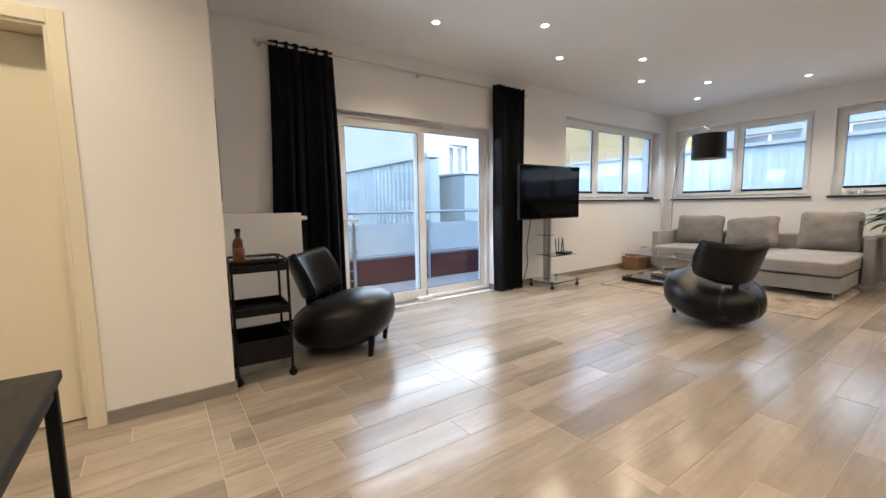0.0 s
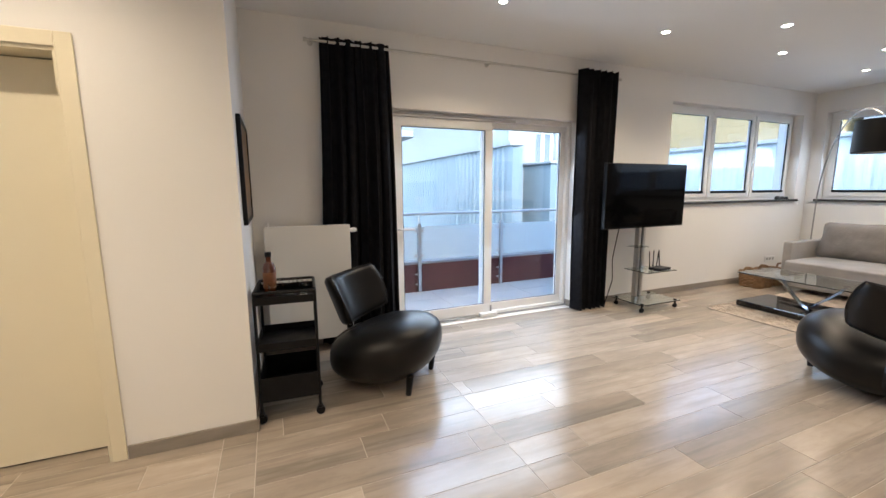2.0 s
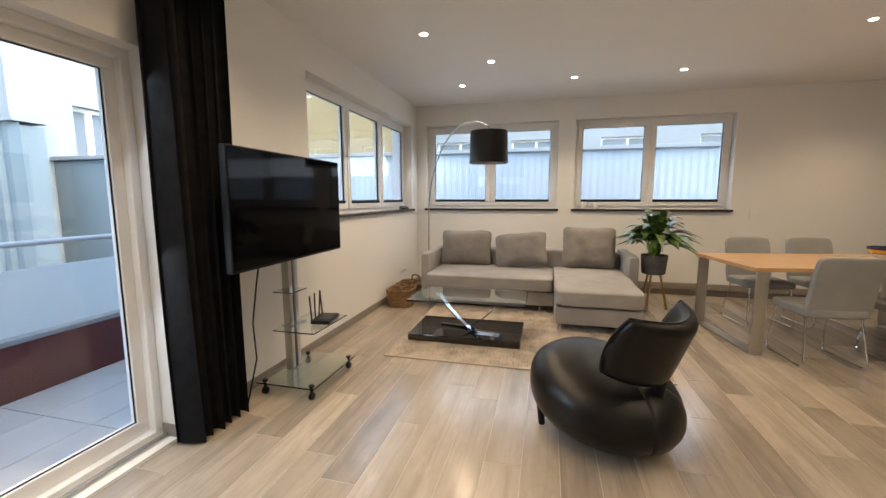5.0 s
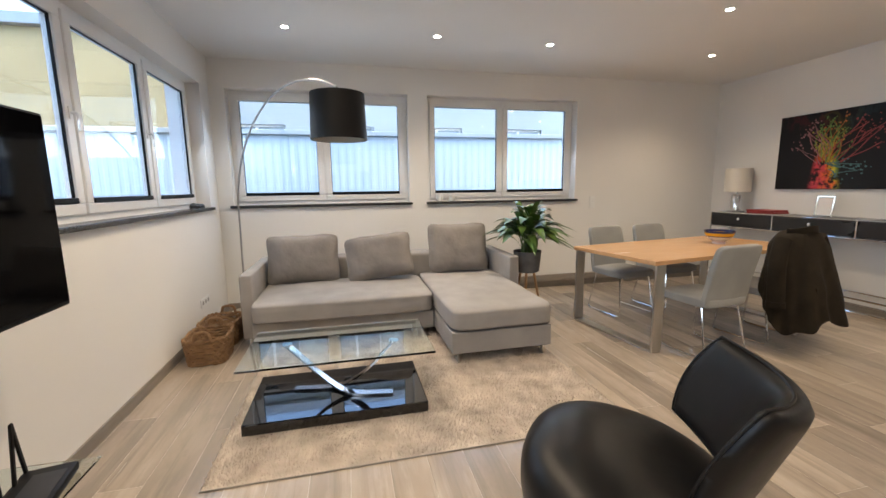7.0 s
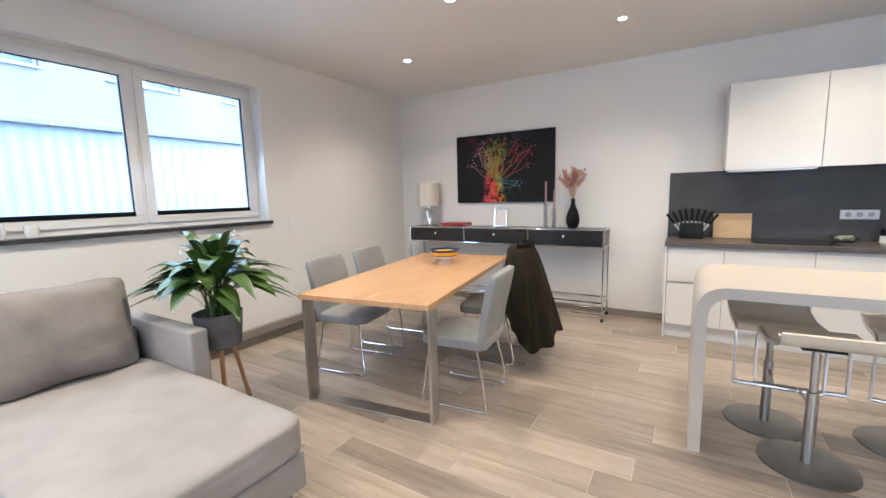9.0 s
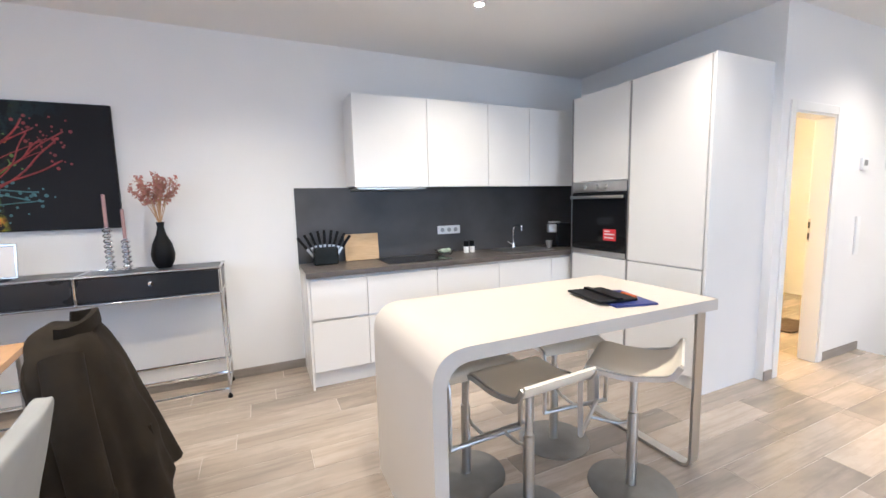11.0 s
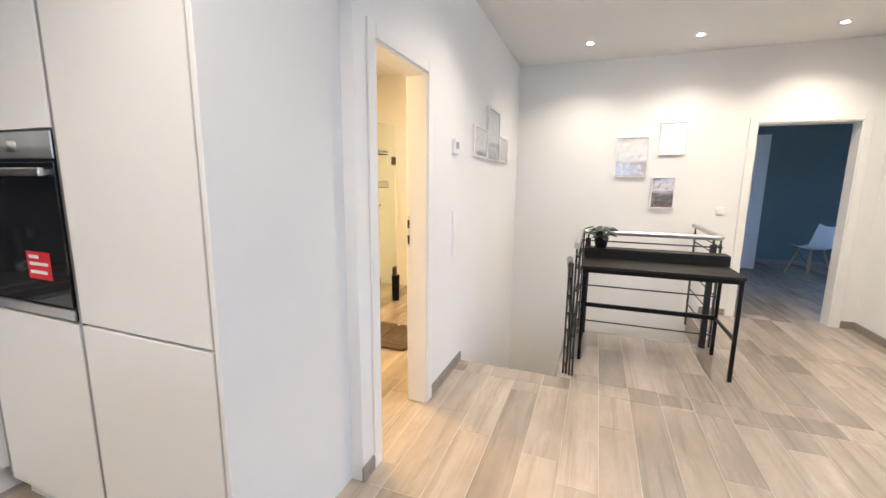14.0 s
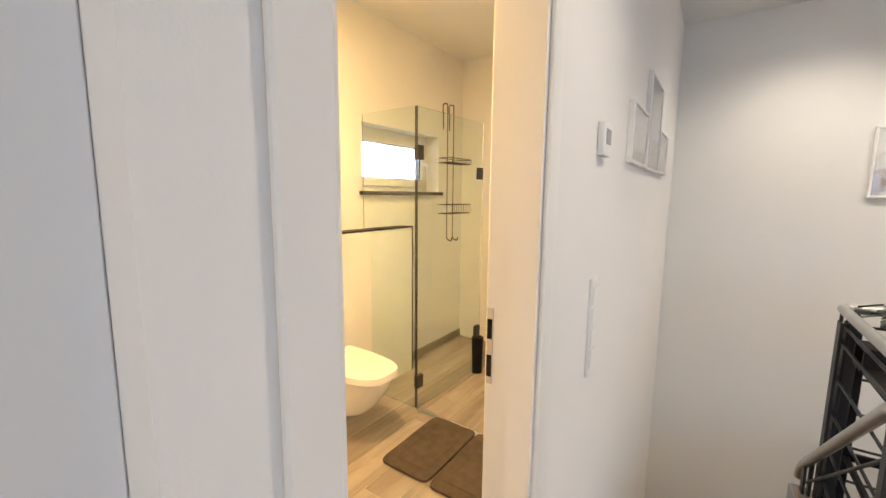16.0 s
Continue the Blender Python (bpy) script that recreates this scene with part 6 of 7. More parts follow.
for y in (DY0 + 0.02, DY1 - 0.02):
    part("side_bar", box(DX0 + 0.0285, DX1 - 0.0335, y - 0.01, y + 0.01, 0.30, 0.325, 0.003, 1), M_BLACK, dk)
part("rear_bar", box(DX0 + 0.003, DX0 + 0.027, DY0 + 0.0335, DY1 - 0.0335, 0.30, 0.335, 0.003, 1), M_BLACK, dk)
part("apron", box(DX1 - 0.03, DX1 - 0.012, DY0 + 0.034, DY1 - 0.034, 0.715, 0.7445), M_BLACK, dk)

dp = thing("small_plant", "small dark green plant in a black pot on the desk", "plant", pose(-0.485, 0.865, 0.852))
part("pot", lathe([(0.0, 0), (0.046, 0), (0.060, 0.095), (0.055, 0.095), (0.05, 0.08), (0.0, 0.08)], 22), M_BLACK, dp, "black plastic pot", smooth=True)
rnd = random.Random(3)
for i in range(44):
    az, r, h = rnd.uniform(0, 6.28), rnd.uniform(0.015, 0.085), rnd.uniform(0.02, 0.11)
    b = tube([(0, 0, 0.07), (r * 0.5 * math.cos(az), r * 0.5 * math.sin(az), 0.07 + h * 0.8), (r * math.cos(az), r * math.sin(az), 0.07 + h)], 0.0015, 5)
    c = Vector((r * math.cos(az), r * math.sin(az), 0.07 + h))
    d, sd = Vector((math.cos(az), math.sin(az), -0.35)), Vector((-math.sin(az), math.cos(az), 0.1))
    L, Wd = rnd.uniform(0.05, 0.075), rnd.uniform(0.018, 0.028)
    vs = [b.verts.new(c + d * (L * t) + sd * (Wd * w * s) + Vector((0, 0, 0.006 * abs(s)))) for t, w in ((0, 0.2), (0.35, 1), (0.7, 0.8), (1, 0.05)) for s in (-1, 0, 1)]
    for k in range(3):
        for j in range(2):
            b.faces.new((vs[k * 3 + j], vs[k * 3 + j + 1], vs[k * 3 + j + 4], vs[k * 3 + j + 3]))
    part("leaf", b, M_LEAFD, dp, smooth=True, flat=180)

# stair railing
RX, RYY, RZ = -0.68, 0.70, 0.960
rl = thing("stair_railing", "anthracite metal stair railing with thin horizontal bars", "railing", pose(0, 0, 0), kind="structure")
part("handrail", tube(rounded([(0.27, RYY, RZ), (RX, RYY, RZ), (RX, 1.80, RZ), (W + 0.02, 1.80, RZ)], 0.05, 6), 0.021, 14), M_STEEL, rl, "round steel handrail", smooth=True)


def post(x, y, z0=-0.12, z1=RZ - 0.06, flat=None):
    fx, fy = flat or (0.012, 0.045)
    p = part("post", box(x - fx / 2, x + fx / 2, y - fy / 2, y + fy / 2, z0, z1, 0.002, 1), M_ANTH, rl, "flat anthracite post")
    part("post_pin", tube([(x, y, z1), (x, y, RZ - 0.018)], 0.007, 8), M_ANTH, p, smooth=True)
    return p


for x, y in ((0.25, RYY), (RX + 0.03, RYY)):
    post(x, y, flat=(0.062, 0.012))
    post(x, y + 0.022, flat=(0.062, 0.012))
for x, y in ((RX, RYY + 0.06), (RX, 1.74)):
    post(x, y)
    post(x - 0.022, y)
for x in (RX - 0.05, W + 0.10):
    post(x, 1.80, flat=(0.045, 0.012))
for z in (0.12, 0.29, 0.46, 0.63, 0.80, 0.88):
    part("bar", tube([(0.25, RYY + 0.011, z), (RX, RYY + 0.011, z)], 0.0065, 8), M_ANTH, rl, smooth=True)
    part("bar", tube([(RX - 0.011, RYY, z), (RX - 0.011, 1.80, z)], 0.0065, 8), M_ANTH, rl, smooth=True)
    part("bar", tube([(RX, 1.80, z), (W + 0.06, 1.80, z)], 0.0065, 8), M_ANTH, rl, smooth=True)
# descending rail over the flight
SL = 0.72
y2 = RYY - 0.045
part("stair_handrail", tube(rounded([(0.27, y2, 0.86), (0.22, y2, 0.86), (-0.75, y2, 0.86 - SL * 1.05), (-0.78, y2, 0.86 - SL * 1.05 - 0.08)], 0.05, 6), 0.021, 12), M_STEEL, rl, "steel handrail down the stairs", smooth=True)
for x in (0.24, -0.68):
    zt = 0.86 - SL * max(0, 0.22 - x)
    b = box(x - 0.022, x + 0.022, y2 - 0.006, y2 + 0.006, zt - 1.05, zt - 0.03, 0.002, 1)
    box(x - 0.022, x + 0.022, y2 + 0.018, y2 + 0.030, zt - 1.05, zt - 0.03, 0.002, 1, b)
    part("stair_post", b, M_ANTH, rl, "double flat stair post")
for k in range(6):
    z = 0.72 - k * 0.13
    part("stair_bar", tube([(0.24, y2 + 0.012, z), (-0.68, y2 + 0.012, z - SL * 0.92)], 0.0065, 8), M_ANTH, rl, smooth=True)

# edging of the stairwell and the stairs
structure("trim_landing_edge", box(HX0 - 0.012, HX0, HY1, HY2, -0.24, 0.004, 0.002, 1), M_GREYM, "grey metal edge strip of the stairwell", "edge trim")
structure("trim_landing_south", box(HX0, HX1, HY1 - 0.012, HY1, -0.24, 0.004, 0.002, 1), M_GREYM, "grey metal edge strip of the stairwell", "edge trim")
stairs = thing("stairs", "oak winder stairs going down between white walls", "stairs", pose(0, 0, 0), kind="structure")
z = 0.0
step = 0.18
for i in range(8):
    z -= step
    x1 = HX1 - 0.012 - i * 0.255
    part("tread", box(max(W + 0.002, x1 - 0.285), x1, HS + 0.002, HY1 - 0.014, z - 0.04, z, 0.004, 2), M_STEP, stairs, "oak tread")
    part("riser", box(x1 - 0.02, x1 - 0.004, HS + 0.002, HY1 - 0.014, z + 0.0005, z + step - 0.0405), M_WHITE, stairs, "white riser")
for i in range(5):
    z -= step
    y0 = HY1 + 0.02 + i * 0.23
    part("tread", box(W + 0.002, HX0 - 0.014, y0 - 0.03, y0 + 0.23, z - 0.04, z, 0.004, 2), M_STEP, stairs, "oak tread")


# framed prints
M_FRAMEW = mat("white_picture_frame", (0.78, 0.77, 0.76), 0.4)


def print_mat(name, sky, land, accent, horizon, scale):
    m = mat(name, sky, 0.25)
    v = coords(m)
    sp = m.node_tree.nodes.new("ShaderNodeSeparateXYZ")
    link(m, v, sp.inputs[0])
    wob = noisy(m, v, scale, 5, 0.6)
    ad = m.node_tree.nodes.new("ShaderNodeMath")
    ad.operation = 'MULTIPLY_ADD'
    link(m, wob, ad.inputs[0])
    ad.inputs[1].default_value = 0.12
    link(m, sp.outputs[2], ad.inputs[2])
    c = mixed(m, ramp(m, ad.outputs[0], horizon + 0.08, horizon + 0.05), sky, land)
    c = mixed(m, ramp(m, noisy(m, v, scale * 3, 5), 0.50, 0.62), c, accent)
    link(m, c, shader(m).inputs["Base Color"])
    return m


def framed(label, m, w, h, art, mat_w=0.0):
    root = thing("framed_print", label, "picture", m, "hall prints")
    f = 0.014
    b = bmesh.new()
    for q in ((-w / 2, w / 2, h / 2 - f, h / 2), (-w / 2, w / 2, -h / 2, -h / 2 + f), (-w / 2, -w / 2 + f, -h / 2 + f, h / 2 - f), (w / 2 - f, w / 2, -h / 2 + f, h / 2 - f)):
        box(q[0], q[1], -0.022, -0.001, q[2], q[3], 0.002, 1, b)
    part("frame", b, M_FRAMEW, root, "slim white frame")
    part("print", box(-w / 2 + f, w / 2 - f, -0.012, -0.002, -h / 2 + f, h / 2 - f), art, root)
    part("glazing", box(-w / 2 + f, w / 2 - f, -0.016, -0.0145, -h / 2 + f, h / 2 - f), M_GLASS, root, "clear glazing").visible_shadow = False
    return root


A1 = print_mat("print_dunes", (0.50, 0.48, 0.475), (0.24, 0.20, 0.18), (0.40, 0.37, 0.35), -0.05, 6)
A2 = print_mat("print_shore", (0.46, 0.42, 0.41), (0.08, 0.06, 0.055), (0.24, 0.19, 0.18), 0.0, 7)
A3 = print_mat("print_grasses", (0.50, 0.48, 0.46), (0.10, 0.085, 0.075), (0.27, 0.24, 0.22), -0.06, 9)
framed("white framed print of a pale sandy shore", pose(W, 1.130, 1.685, 0, 0, 90), 0.338, 0.440, A1)
txt = framed("white framed print with handwritten lines", pose(W, 1.518, 1.874, 0, 0, 90), 0.25, 0.343, M_PAPER)
for k, (a, c) in enumerate(((-0.07, 0.06), (-0.05, 0.075), (-0.06, 0.05), (-0.02, 0.07), (-0.055, 0.02))):
    part("script_line", tube([(a + (c - a) * i / 14, -0.0125, 0.085 - k * 0.042 + 0.008 * math.sin(i * 2.1 + k)) for i in range(15)], 0.0026, 5), M_ANTH, txt, "grey handwriting")
framed("white framed print of a dark rocky shore", pose(W, 1.468, 1.30, 0, 0, 90), 0.238, 0.341, A2)
framed("white framed print of pampas grass", pose(-0.09, HS, 1.715, 0, 0, 180), 0.40, 0.245, A3)
framed("tall white framed print of grasses", pose(-0.525, HS, 1.815, 0, 0, 180), 0.44, 0.455, A3)
framed("white framed print of a field", pose(-0.95, HS, 1.715, 0, 0, 180), 0.38, 0.245, A1)
th = thing("thermostat", "white wall thermostat box beside the bathroom door", "thermostat", pose(0.52, HS, 1.632, 0, 0, 180), kind="structure")
part("housing", box(-0.05, 0.05, -0.022, -0.0005, -0.05, 0.05, 0.005, 2), M_PVC, th)
part("display", box(-0.03, 0.03, -0.0235, -0.0222, -0.015, 0.03), M_GREYM, th, "grey display")
plate("light_switch", "white four-gang switch strip by the bathroom", "switch", pose(0.52, HS, 1.035, 0, 0, 180), 4)
sd = thing("smoke_detector", "white round smoke detector on the ceiling", "smoke detector", pose(0.88, 1.79, CEIL), kind="structure")
part("housing", lathe([(0.0, -0.045), (0.035, -0.045), (0.055, -0.03), (0.058, -0.012), (0.05, 0.0), (0.0, 0.0)], 28), M_GREYM, sd, smooth=True)

# ---------------------------------------------------------------- bathroom
cb = structure("wall_cistern_box", box(-0.68, 0.75, BATH_S, BATH_S + 0.12, 0.0, 1.195), M_WALL, "white tiled cistern boxing behind the toilet", "wall")
structure("trim_cistern", box(-0.695, 0.76, BATH_S, BATH_S + 0.124, 1.1955, 1.205, 0.001, 1), M_BLACK, "black edge profile of the cistern boxing", "edge trim")
structure("trim_cistern_side", box(-0.691, -0.6805, BATH_S, BATH_S + 0.124, 0.0, 1.195), M_BLACK, "black edge profile of the cistern boxing", "edge trim")
wc = thing("toilet", "white wall-hung toilet with closed lid", "toilet", pose(0.215, BATH_S + 0.12, 0))
b = bmesh.new()
rings = []
for k in range(9):
    f = k / 8
    z = 0.12 + 0.28 * f
    L, wd = 0.30 + 0.24 * f ** 0.6, 0.12 + 0.065 * f ** 0.6
    rings.append([b.verts.new((wd * math.copysign(abs(math.cos(a)) ** 0.7, math.cos(a)), L * max(0.0, math.sin(a)) ** 0.75, z)) for a in [math.pi * i / 24 for i in range(25)]])
for r, s in zip(rings, rings[1:]):
    for i in range(24):
        b.faces.new((r[i], r[i + 1], s[i + 1], s[i]))
    b.faces.new((r[24], r[0], s[0], s[24]))
b.faces.new(rings[0])
b.faces.new(rings[-1])
part("bowl", b, M_CERAMIC, wc, smooth=True, flat=50)
for z0, z1, nm in ((0.402, 0.417, "seat"), (0.419, 0.437, "lid")):
    b = bmesh.new()
    lo = [b.verts.new((0.19 * math.copysign(abs(math.cos(a)) ** 0.6, math.cos(a)), 0.02 + 0.53 * max(0, math.sin(a)) ** 0.7, z0)) for a in [math.pi * i / 28 for i in range(29)]]
    hi = [b.verts.new((v.co.x * 0.98, v.co.y * 0.985 + 0.003, z1)) for v in lo]
    for i in range(28):
        b.faces.new((lo[i], lo[i + 1], hi[i + 1], hi[i]))
    b.faces.new((lo[28], lo[0], hi[0], hi[28]))
    b.faces.new(lo)
    b.faces.new(hi)
    part(nm, b, M_CERAMIC, wc, smooth=True, flat=50)
part("flush_plate", box(-0.12, 0.12, 0.0005, 0.012, 0.98, 1.14, 0.003, 2), M_PVC, wc, "white flush plate")
sg = thing("shower_screen", "clear glass shower screen with dark hinge fittings", "shower screen", pose(-0.19, -1.40, 0, 0, 0, 177))
p = part("glass_panel", box(0.0, 0.78, -0.004, 0.004, 0.012, 2.0, 0.001, 1), M_GLASSG, sg, "clear glass panel")
p.visible_shadow = False
part("edge", box(-0.004, -0.0005, -0.005, 0.005, 0.012, 2.0), M_ANTH, sg, "dark glass edge")
for x, z in ((0.02, 0.20), (0.02, 1.72), (0.74, 0.36), (0.74, 1.62)):
    part("hinge", box(x - 0.03, x + 0.03, -0.016, 0.016, z - 0.045, z + 0.045, 0.003, 1), M_ANTH, sg, "dark metal hinge")
p2_ = part("fixed_panel", box(-0.006, 0.002, 0.012, 0.498, 0.012, 2.0), M_GLASSG, sg, "clear fixed glass panel")
p2_.visible_shadow = False
part("threshold", box(-0.02, 0.02, -1.2, -0.012, 0.0, 0.008), M_STEEL, sg, "flat metal threshold strip")
cd_ = thing("shower_caddy", "dark wire shower caddy hooked over the glass", "shower caddy", pose(-0.54, -1.40, 0.05, 0, 0, 177))
for x in (-0.035, 0.035):
    part("hanger", tube(rounded([(x, 0.02, 1.85), (x, 0.02, 2.02), (x, -0.02, 2.02), (x, -0.02, 1.10), (x, -0.06, 1.08), (x, -0.07, 1.11)], 0.015), 0.004, 8), M_ANTH, cd_, smooth=True)
for z, hh in ((1.62, 0.03), (1.28, 0.06)):
    b = bmesh.new()
    for k in (0, hh):
        tube(rounded([(-0.13, -0.02, z + k), (0.13, -0.02, z + k), (0.13, -0.12, z + k), (-0.13, -0.12, z + k), (-0.13, -0.02, z + k)], 0.03), 0.003, 6, b)
    for i in range(9):
        x = -0.11 + i * 0.0275
        tube([(x, -0.02, z), (x, -0.12, z), (x, -0.12, z + hh)], 0.002, 5, b)
    part("wire_basket", b, M_ANTH, cd_, "dark wire basket")
sh_ = thing("toilet_brush", "black wall-mounted bathroom holder", "holder", pose(-0.95, -1.36, 0))
part("holder", lathe([(0.0, 0), (0.045, 0), (0.05, 0.30), (0.0, 0.31)], 20), M_BLACK, sh_, smooth=True)
for x0, x1, y0, y1, a, lab in ((-0.17, 0.36, -1.23, -0.915, 0, "dark brown bath mat lying on the floor"), (-0.17, 0.37, -0.905, -0.60, 1, "second dark brown bath mat lying on the floor")):
    root = thing("bath_mat", lab, "bath mat", pose((x0 + x1) / 2, (y0 + y1) / 2, 0, 0, 0, a), "bath mats")
    w, d = x1 - x0, y1 - y0
    part("mat", cushion(w, d, 0.022, 10, 12, 0.1, 7, 0.002), M_TOWEL, root, smooth=True).location = (0, 0, 0.012)
    part("border", tube([(-w / 2 + 0.07, -d / 2 + 0.06, 0.0225), (w / 2 - 0.07, -d / 2 + 0.06, 0.0225), (w / 2 - 0.07, d / 2 - 0.06, 0.0225), (-w / 2 + 0.07, d / 2 - 0.06, 0.0225)], 0, closed=True, flat=(0.03, 0.005)), M_TOWEL, root, "woven border band")
# ---------------------------------------------------------------- bedroom
wd = thing("wardrobe", "tall white wardrobe in the bedroom", "wardrobe", pose(-5.64, 2.56, 0))
part("body", box(0.0, 0.74, 0.0, 0.80, 0.0, 2.2, 0.003, 1), M_WHITE, wd)
part("door", box(0.742, 0.762, 0.004, 0.398, 0.04, 2.196, 0.002, 1), M_WHITE, wd)
part("door", box(0.742, 0.762, 0.402, 0.796, 0.04, 2.196, 0.002, 1), M_WHITE, wd)
pc = tagged(part("pale_rectangle", box(-4.876, -4.872, 3.02, 3.20, 1.18, 1.46), M_PAPER), "pale flat rectangle on the wardrobe door", "paper")
bc = thing("shell_chair", "white plastic shell chair on a wire and wood base", "chair", pose(-4.62, 3.98, 0, 0, 0, 200))
b = bmesh.new()
g = []
for k in range(15):
    f = k / 14
    row = []
    for i in range(13):
        u = -1 + 2 * i / 12
        if f < 0.5:
            x, z = 0.22 - 0.40 * (f / 0.5), 0.44 - 0.02 * math.sin(math.pi * f / 0.5)
        else:
            t = (f - 0.5) / 0.5
            x, z = -0.18 - 0.10 * t, 0.44 + 0.36 * t
        row.append(b.verts.new((x, 0.225 * u * (1 - 0.15 * abs(2 * f - 1)), z + 0.05 * u * u)))
    g.append(row)
for r, s in zip(g, g[1:]):
    for i in range(12):
        b.faces.new((r[i], r[i + 1], s[i + 1], s[i]))
part("shell", b, M_PVC, bc, smooth=True, flat=80)
for sx in (-1, 1):
    for sy in (-1, 1):
        part("leg", tube([(sx * 0.10, sy * 0.10, 0.42), (sx * 0.20, sy * 0.20, 0.0)], 0.011, 8), M_OAK, bc, smooth=True)
for s in (-1, 1):
    part("brace", tube([(-0.15, s * 0.15, 0.20), (0.12, s * 0.12, 0.38)], 0.004, 6), M_BLACK, bc, smooth=True)

# ---------------------------------------------------------------- outside: balcony
GZ = -3.2
structure("ground", box(-400, 400, -400, 400, GZ - 0.5, GZ), M_CONCRETE, "grey yard and street ground reaching to the horizon", "ground")
bal = structure("balcony_floor", box(0.2, 8.0, N + 0.321, 6.12, -0.30, -0.062), M_CONCRETE, "concrete balcony slab", "balcony")
rail = thing("balcony_railing", "steel balcony railing with frosted glass infill panels", "railing", pose(0, 6.03, 0))
part("handrail", tube([(0.2, 0, 1.03), (8.0, 0, 1.03)], 0.021, 14), M_STEEL, rail, "round steel handrail", smooth=True)
RAILX = [1.19, 2.47, 3.75, 5.03, 6.31, 7.59]
for x in RAILX:
    p = part("post", box(x - 0.022, x + 0.022, -0.03, 0.01, -0.06, 0.90, 0.004, 1), M_STEEL, rail, "steel post")
    part("post_pin", tube([(x, -0.01, 0.90), (x, -0.005, 1.02)], 0.008, 8), M_STEEL, p)
    for z in (0.46, 0.80):
        for s in (-1, 1):
            part("glass_clamp", box(x + s * 0.045 - 0.024, x + s * 0.045 + 0.024, -0.012, 0.022, z - 0.018, z + 0.018, 0.006, 2), M_STEEL, p, "glass clamp")
    for z in (0.06, 0.20):
        part("spacer", tube([(x - 0.06, 0.0, z), (x, 0.0, z)], 0.012, 10), M_STEEL, p, "steel spacer")
ends = [0.25] + RAILX + [7.95]
M_MILK = varied("milky_glass", (0.66, 0.74, 0.75), (0.62, 0.70, 0.71), 0.15, 1)
for a, c in zip(ends, ends[1:]):
    part("glass_panel", box(a + 0.03, c - 0.03, 0.0, 0.012, 0.40, 0.855, 0.002, 1), M_MILK, rail, "milky glass infill panel")
part("parapet_panel", box(0.2, 8.0, 0.02, 0.08, -0.06, 0.335), M_MAROON, rail, "maroon parapet panel")
part("parapet_cap", box(0.2, 8.0, 0.012, 0.14, 0.336, 0.372, 0.004, 1), M_GREYM, rail, "grey metal parapet cap")
# terrace slabs
sm = {}
y = N + 0.325
while y < 6.02:
    x = 0.22
    yb = min(y + 0.40, 6.045)
    while x < 7.95:
        xb = min(x + 0.60, 7.98)
        key = (round(xb - x, 3), round(yb - y, 3))
        if key not in sm:
            b = box(0, xb - x - 0.006, 0, yb - y - 0.006, 0, 0.012, 0.002, 1)
            me = bpy.data.meshes.new("terrace_slab")
            b.to_mesh(me)
            b.free()
            me.materials.append(M_TERRACE)
            sm[key] = me
        ob = new("terrace_slab", sm[key])
        ob.location = (x, y, -0.0615)
        ob.parent = bal
        x = xb
    y = yb


# ---------------------------------------------------------------- outside: neighbours
M_HPANE = varied("house_pane", (0.13, 0.165, 0.19), (0.18, 0.215, 0.245), 0.12, 0.7)


def corrugated(x0, x1, z0, z1, pitch, depth):
    """A ribbed sheet along x, ribs standing out towards -y."""
    b = bmesh.new()
    n = int((x1 - x0) / pitch)
    cols = []
    for i in range(n):
        x = x0 + i * pitch
        for dx, dy in ((0, 0), (0.35 * pitch, 0), (0.5 * pitch, -depth), (0.85 * pitch, -depth)):
            cols.append((x + dx, dy))
    cols.append((x1, 0))
    lo = [b.verts.new((x, y, z0)) for x, y in cols]
    hi = [b.verts.new((x, y, z1)) for x, y in cols]
    for i in range(len(cols) - 1):
        b.faces.new((lo[i], lo[i + 1], hi[i + 1], hi[i]))
    return b


def house(name, label, x0, x1, y0, y1, z1, wall_m, wins, roof=0.25, facing='y0'):
    """A block with its storeys' windows cut into the side that faces the flat."""
    root = thing(name, label, "building", pose(0, 0, 0))
    side = {'y0': ('y', y0, y0 + 0.35, x0, x1), 'x0': ('x', x0, x0 + 0.35, y0, y1)}[facing]
    part("wall", slab(side[0], side[1], side[2], side[3], side[4], GZ, z1, wins), wall_m, root)
    if facing == 'y0':
        part("rear_wall", box(x0, x1, y0 + 0.351, y1, GZ, z1 - 0.01), wall_m, root)
    else:
        part("rear_wall", box(x0 + 0.351, x1, y0, y1, GZ, z1 - 0.01), wall_m, root)
    part("roof", box(x0 - 0.25, x1 + 0.25, y0 - 0.25, y1 + 0.25, z1, z1 + roof, 0.02, 1), M_GREYM, root, "flat roof with eaves")
    for a0, a1, c0, c1 in wins:
        m = pose(a0, y0, 0) if facing == 'y0' else pose(x0, a1, 0, 0, 0, -90)
        w = a1 - a0
        b = bmesh.new()
        for q in ((0, w, c0, c0 + 0.07), (0, w, c1 - 0.07, c1), (0, 0.07, c0 + 0.07, c1 - 0.07), (w - 0.07, w, c0 + 0.07, c1 - 0.07), (w / 2 - 0.05, w / 2 + 0.05, c0 + 0.07, c1 - 0.07)):
            box(q[0], q[1], 0.15, 0.24, q[2], q[3], 0, 1, b)
        b.transform(m)
        wi = part("window", b, M_PVC, root, "white window frame")
        b = box(0.07, w - 0.07, 0.19, 0.21, c0 + 0.07, c1 - 0.07)
        b.transform(m)
        part("pane", b, M_HPANE, wi, "pale reflecting pane")
        b = box(-0.05, w + 0.05, -0.06, 0.14, c0 - 0.05, c0 - 0.002)
        b.transform(m)
        part("sill", b, M_GREYM, wi)
    return root


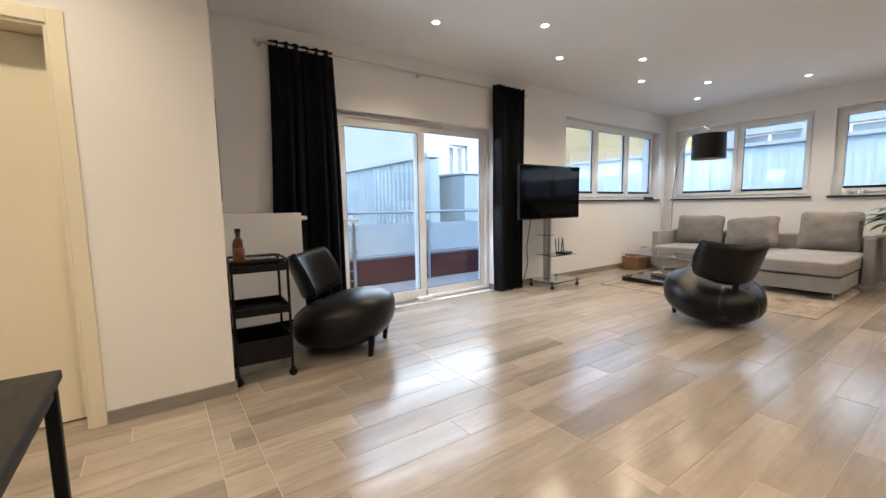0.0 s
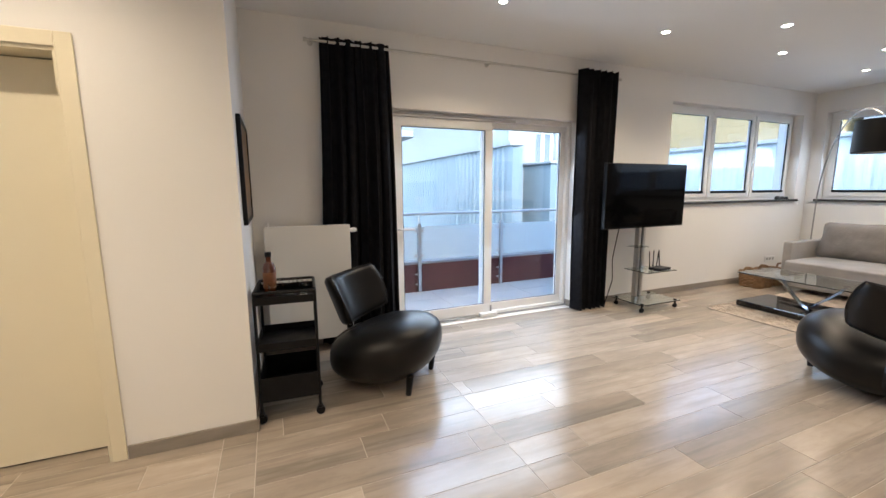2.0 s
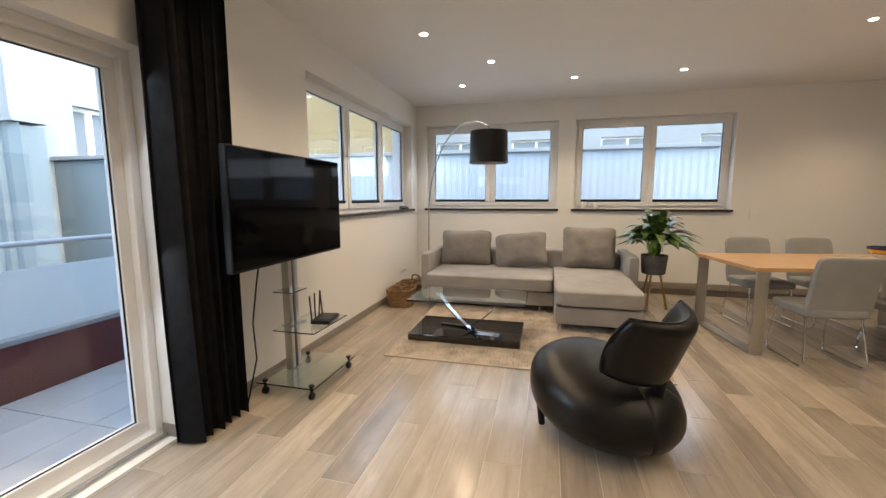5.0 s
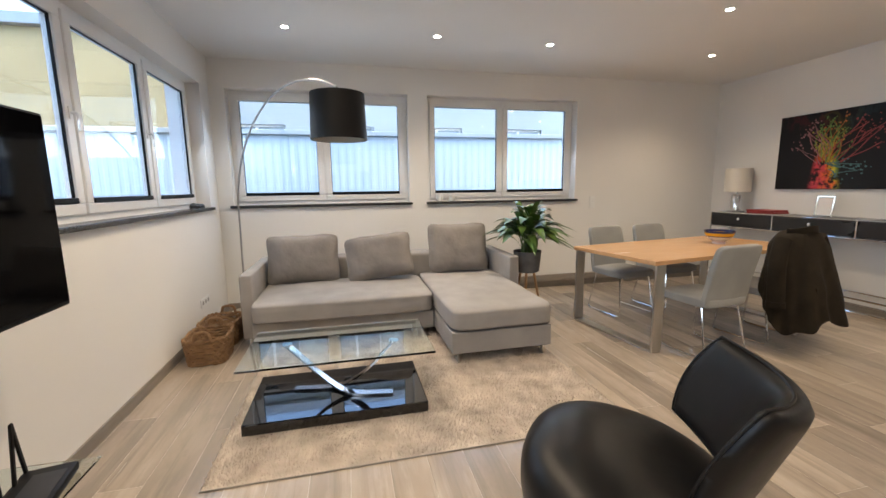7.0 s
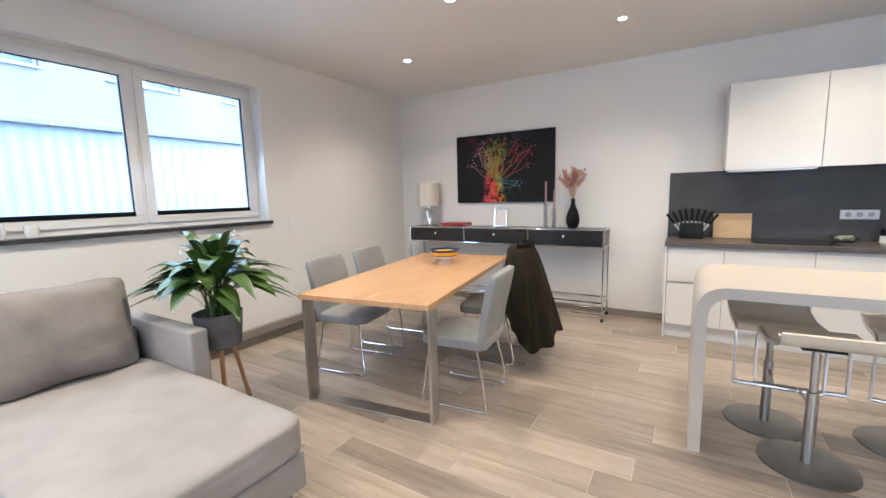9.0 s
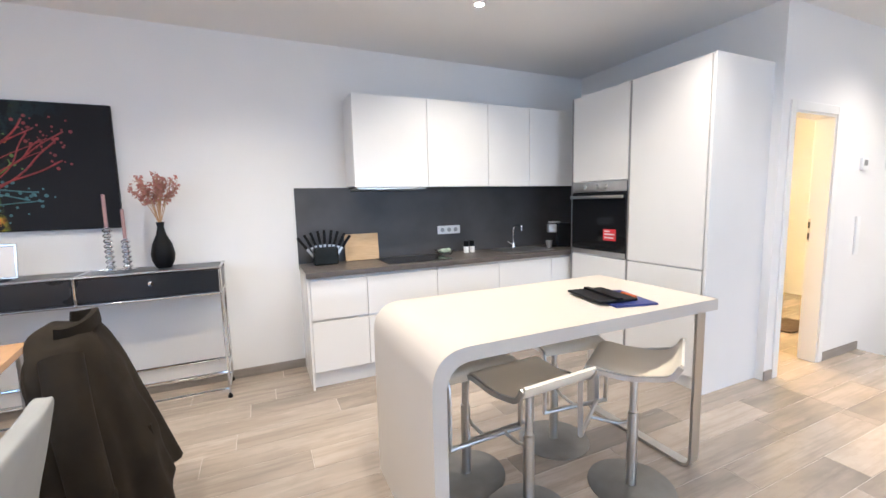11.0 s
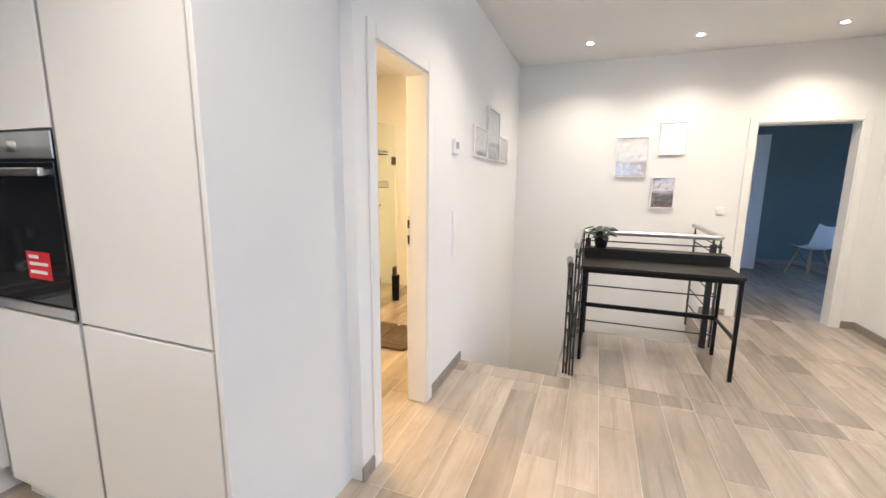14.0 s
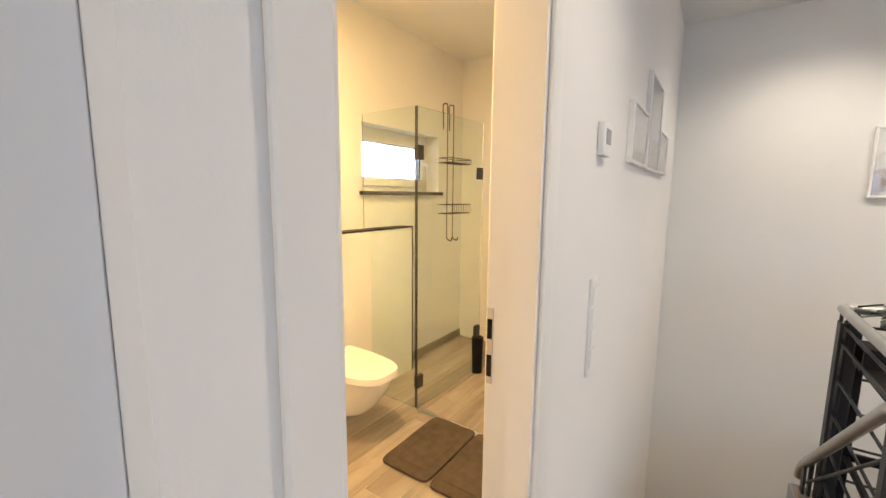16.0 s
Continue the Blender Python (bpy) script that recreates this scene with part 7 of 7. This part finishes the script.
# north side: low hall with sheet cladding, rendered house left, white house right
hall_ = thing("clad_hall", "low neighbouring hall with pale blue ribbed metal cladding", "building", pose(6.2, 26.0, 0, 0, 0, -90))
part("wall", box(0.0, 16.35, 0.003, 0.32, GZ, 2.36), M_SHEET, hall_)
part("ribbed_sheet", corrugated(12.9, 16.4, GZ, 2.40, 0.26, 0.05), M_SHEET, hall_, "ribbed metal sheet")
part("ribbed_sheet", corrugated(0.0, 12.9, GZ, 2.40, 0.26, 0.02), M_SHEET, hall_, "ribbed metal sheet")
part("roof_edge", box(-0.1, 16.42, -0.10, 0.34, 2.401, 2.50), M_RENDERW, hall_, "pale roof edge")
house("rendered_house", "beige rendered house with projecting flat roof", -0.6, 3.10, 9.0, 11.5, 2.36, M_CONCRETE, [(0.2, 1.2, 0.6, 1.7)], 0.16)
house("white_house", "white rendered house with a dark-framed window", 6.56, 11.5, 10.4, 22.0, 7.5, M_RENDERW, [(7.43, 8.13, 1.77, 2.92), (9.2, 10.4, 4.8, 6.2)], 0.3)
low_ = thing("garage_block", "low pale blue rendered block with a flat top", "building", pose(0, 0, 0))
part("wall", box(7.05, 11.4, 9.2, 10.38, GZ, 1.95, 0.01, 1), M_SHEET, low_)
part("roof_edge", box(7.0, 11.45, 9.15, 10.38, 1.951, 2.02, 0.01, 1), M_RENDERW, low_, "pale roof edge")
house("rear_house", "pale apartment house behind the low hall", -8.0, 9.0, 24.0, 32.0, 8.2, M_RENDERW, [(x, x + 1.3, z, z + 1.5) for x in (-5.0, -2.0, 1.0, 4.0, 7.0) for z in (2.6, 5.4)], 0.35)
house("yellow_house", "yellow rendered house beyond the corner", 19.4, 27.0, 9.0, 21.0, 6.5, M_RENDERY, [(9.6, 10.9, 1.8, 3.3), (12.4, 13.7, 1.8, 3.3), (15.4, 16.7, 1.8, 3.3)], 0.35, 'x0')
# east side: long pale sheet wall and houses behind it
ew = thing("sheet_wall", "long pale corrugated sheet wall beside the building", "wall", pose(11.6, 9.5, 0, 0, 0, -90))
part("ribbed_sheet", corrugated(-1.0, 18.0, GZ, 2.36, 0.15, 0.003), varied("pale_sheet", (0.36, 0.43, 0.47), (0.33, 0.395, 0.435), 0.45, 0.8), ew, "pale ribbed sheet")
part("backing", box(-1.0, 18.0, 0.003, 0.15, GZ, 2.36), M_SHEET, ew)
part("cap", box(-1.05, 18.05, -0.10, 0.22, 2.361, 2.45, 0.01, 1), M_RENDERW, ew, "white cap rail")
house("grey_house", "pale grey apartment house with rows of windows", 19.5, 28.0, -14.0, 8.5, 7.2, M_RENDERW, [(y, y + 2.0, z, z + 1.5) for y in (-12.0, -8.5, -5.0, -1.5, 2.0, 5.2) for z in (2.2, 5.0)], 0.4, 'x0')

# ---------------------------------------------------------------- floor tiles, one by one
PL, PW, GAP = 1.20, 0.1875, 0.0032
plank_meshes = {}


def plank_mesh(l, w):
    key = (round(l, 3), round(w, 3))
    if key not in plank_meshes:
        b = bmesh.new()
        c = 0.0004
        lo = [b.verts.new((x, y, -0.0012)) for x, y in ((0, 0), (l, 0), (l, w), (0, w))]
        mi = [b.verts.new((x, y, -c)) for x, y in ((0, 0), (l, 0), (l, w), (0, w))]
        hi = [b.verts.new((x, y, 0)) for x, y in ((c, c), (l - c, c), (l - c, w - c), (c, w - c))]
        for A, B in ((lo, mi), (mi, hi)):
            for i in range(4):
                b.faces.new((A[i], A[(i + 1) % 4], B[(i + 1) % 4], B[i]))
        b.faces.new(hi)
        me = bpy.data.meshes.new("plank")
        b.to_mesh(me)
        b.free()
        me.materials.append(M_PLANK)
        plank_meshes[key] = me
    return plank_meshes[key]


def lay(parent, x0, x1, y0, y1, oy=0.155):
    r0 = math.floor((y0 - oy) / PW)
    k = r0
    while oy + k * PW < y1 - 1e-4:
        ya, yb = max(y0, oy + k * PW), min(y1, oy + (k + 1) * PW)
        off = ((k * 0.4 + 0.13 * (k % 3)) % 1.0) * PL
        j = math.floor((x0 - off) / PL)
        while off + j * PL < x1 - 1e-4:
            xa, xb = max(x0, off + j * PL), min(x1, off + (j + 1) * PL)
            if xb - xa > 0.01 and yb - ya > 0.012:
                ob = new("floor_tile", plank_mesh(xb - xa - GAP, yb - ya - GAP))
                ob.location = (xa + GAP / 2, ya + GAP / 2, 0)
                ob.parent = parent
            j += 1
        k += 1


for key, x0, x1, y0, y1 in [("floor_living", KW, E, S, N), ("floor_mid", JOG, KW, HS, N)] + [f for f in FLOORS if f[0] not in ("floor_living",)]:
    lay(floor_obs[key], x0, x1, y0, y1)
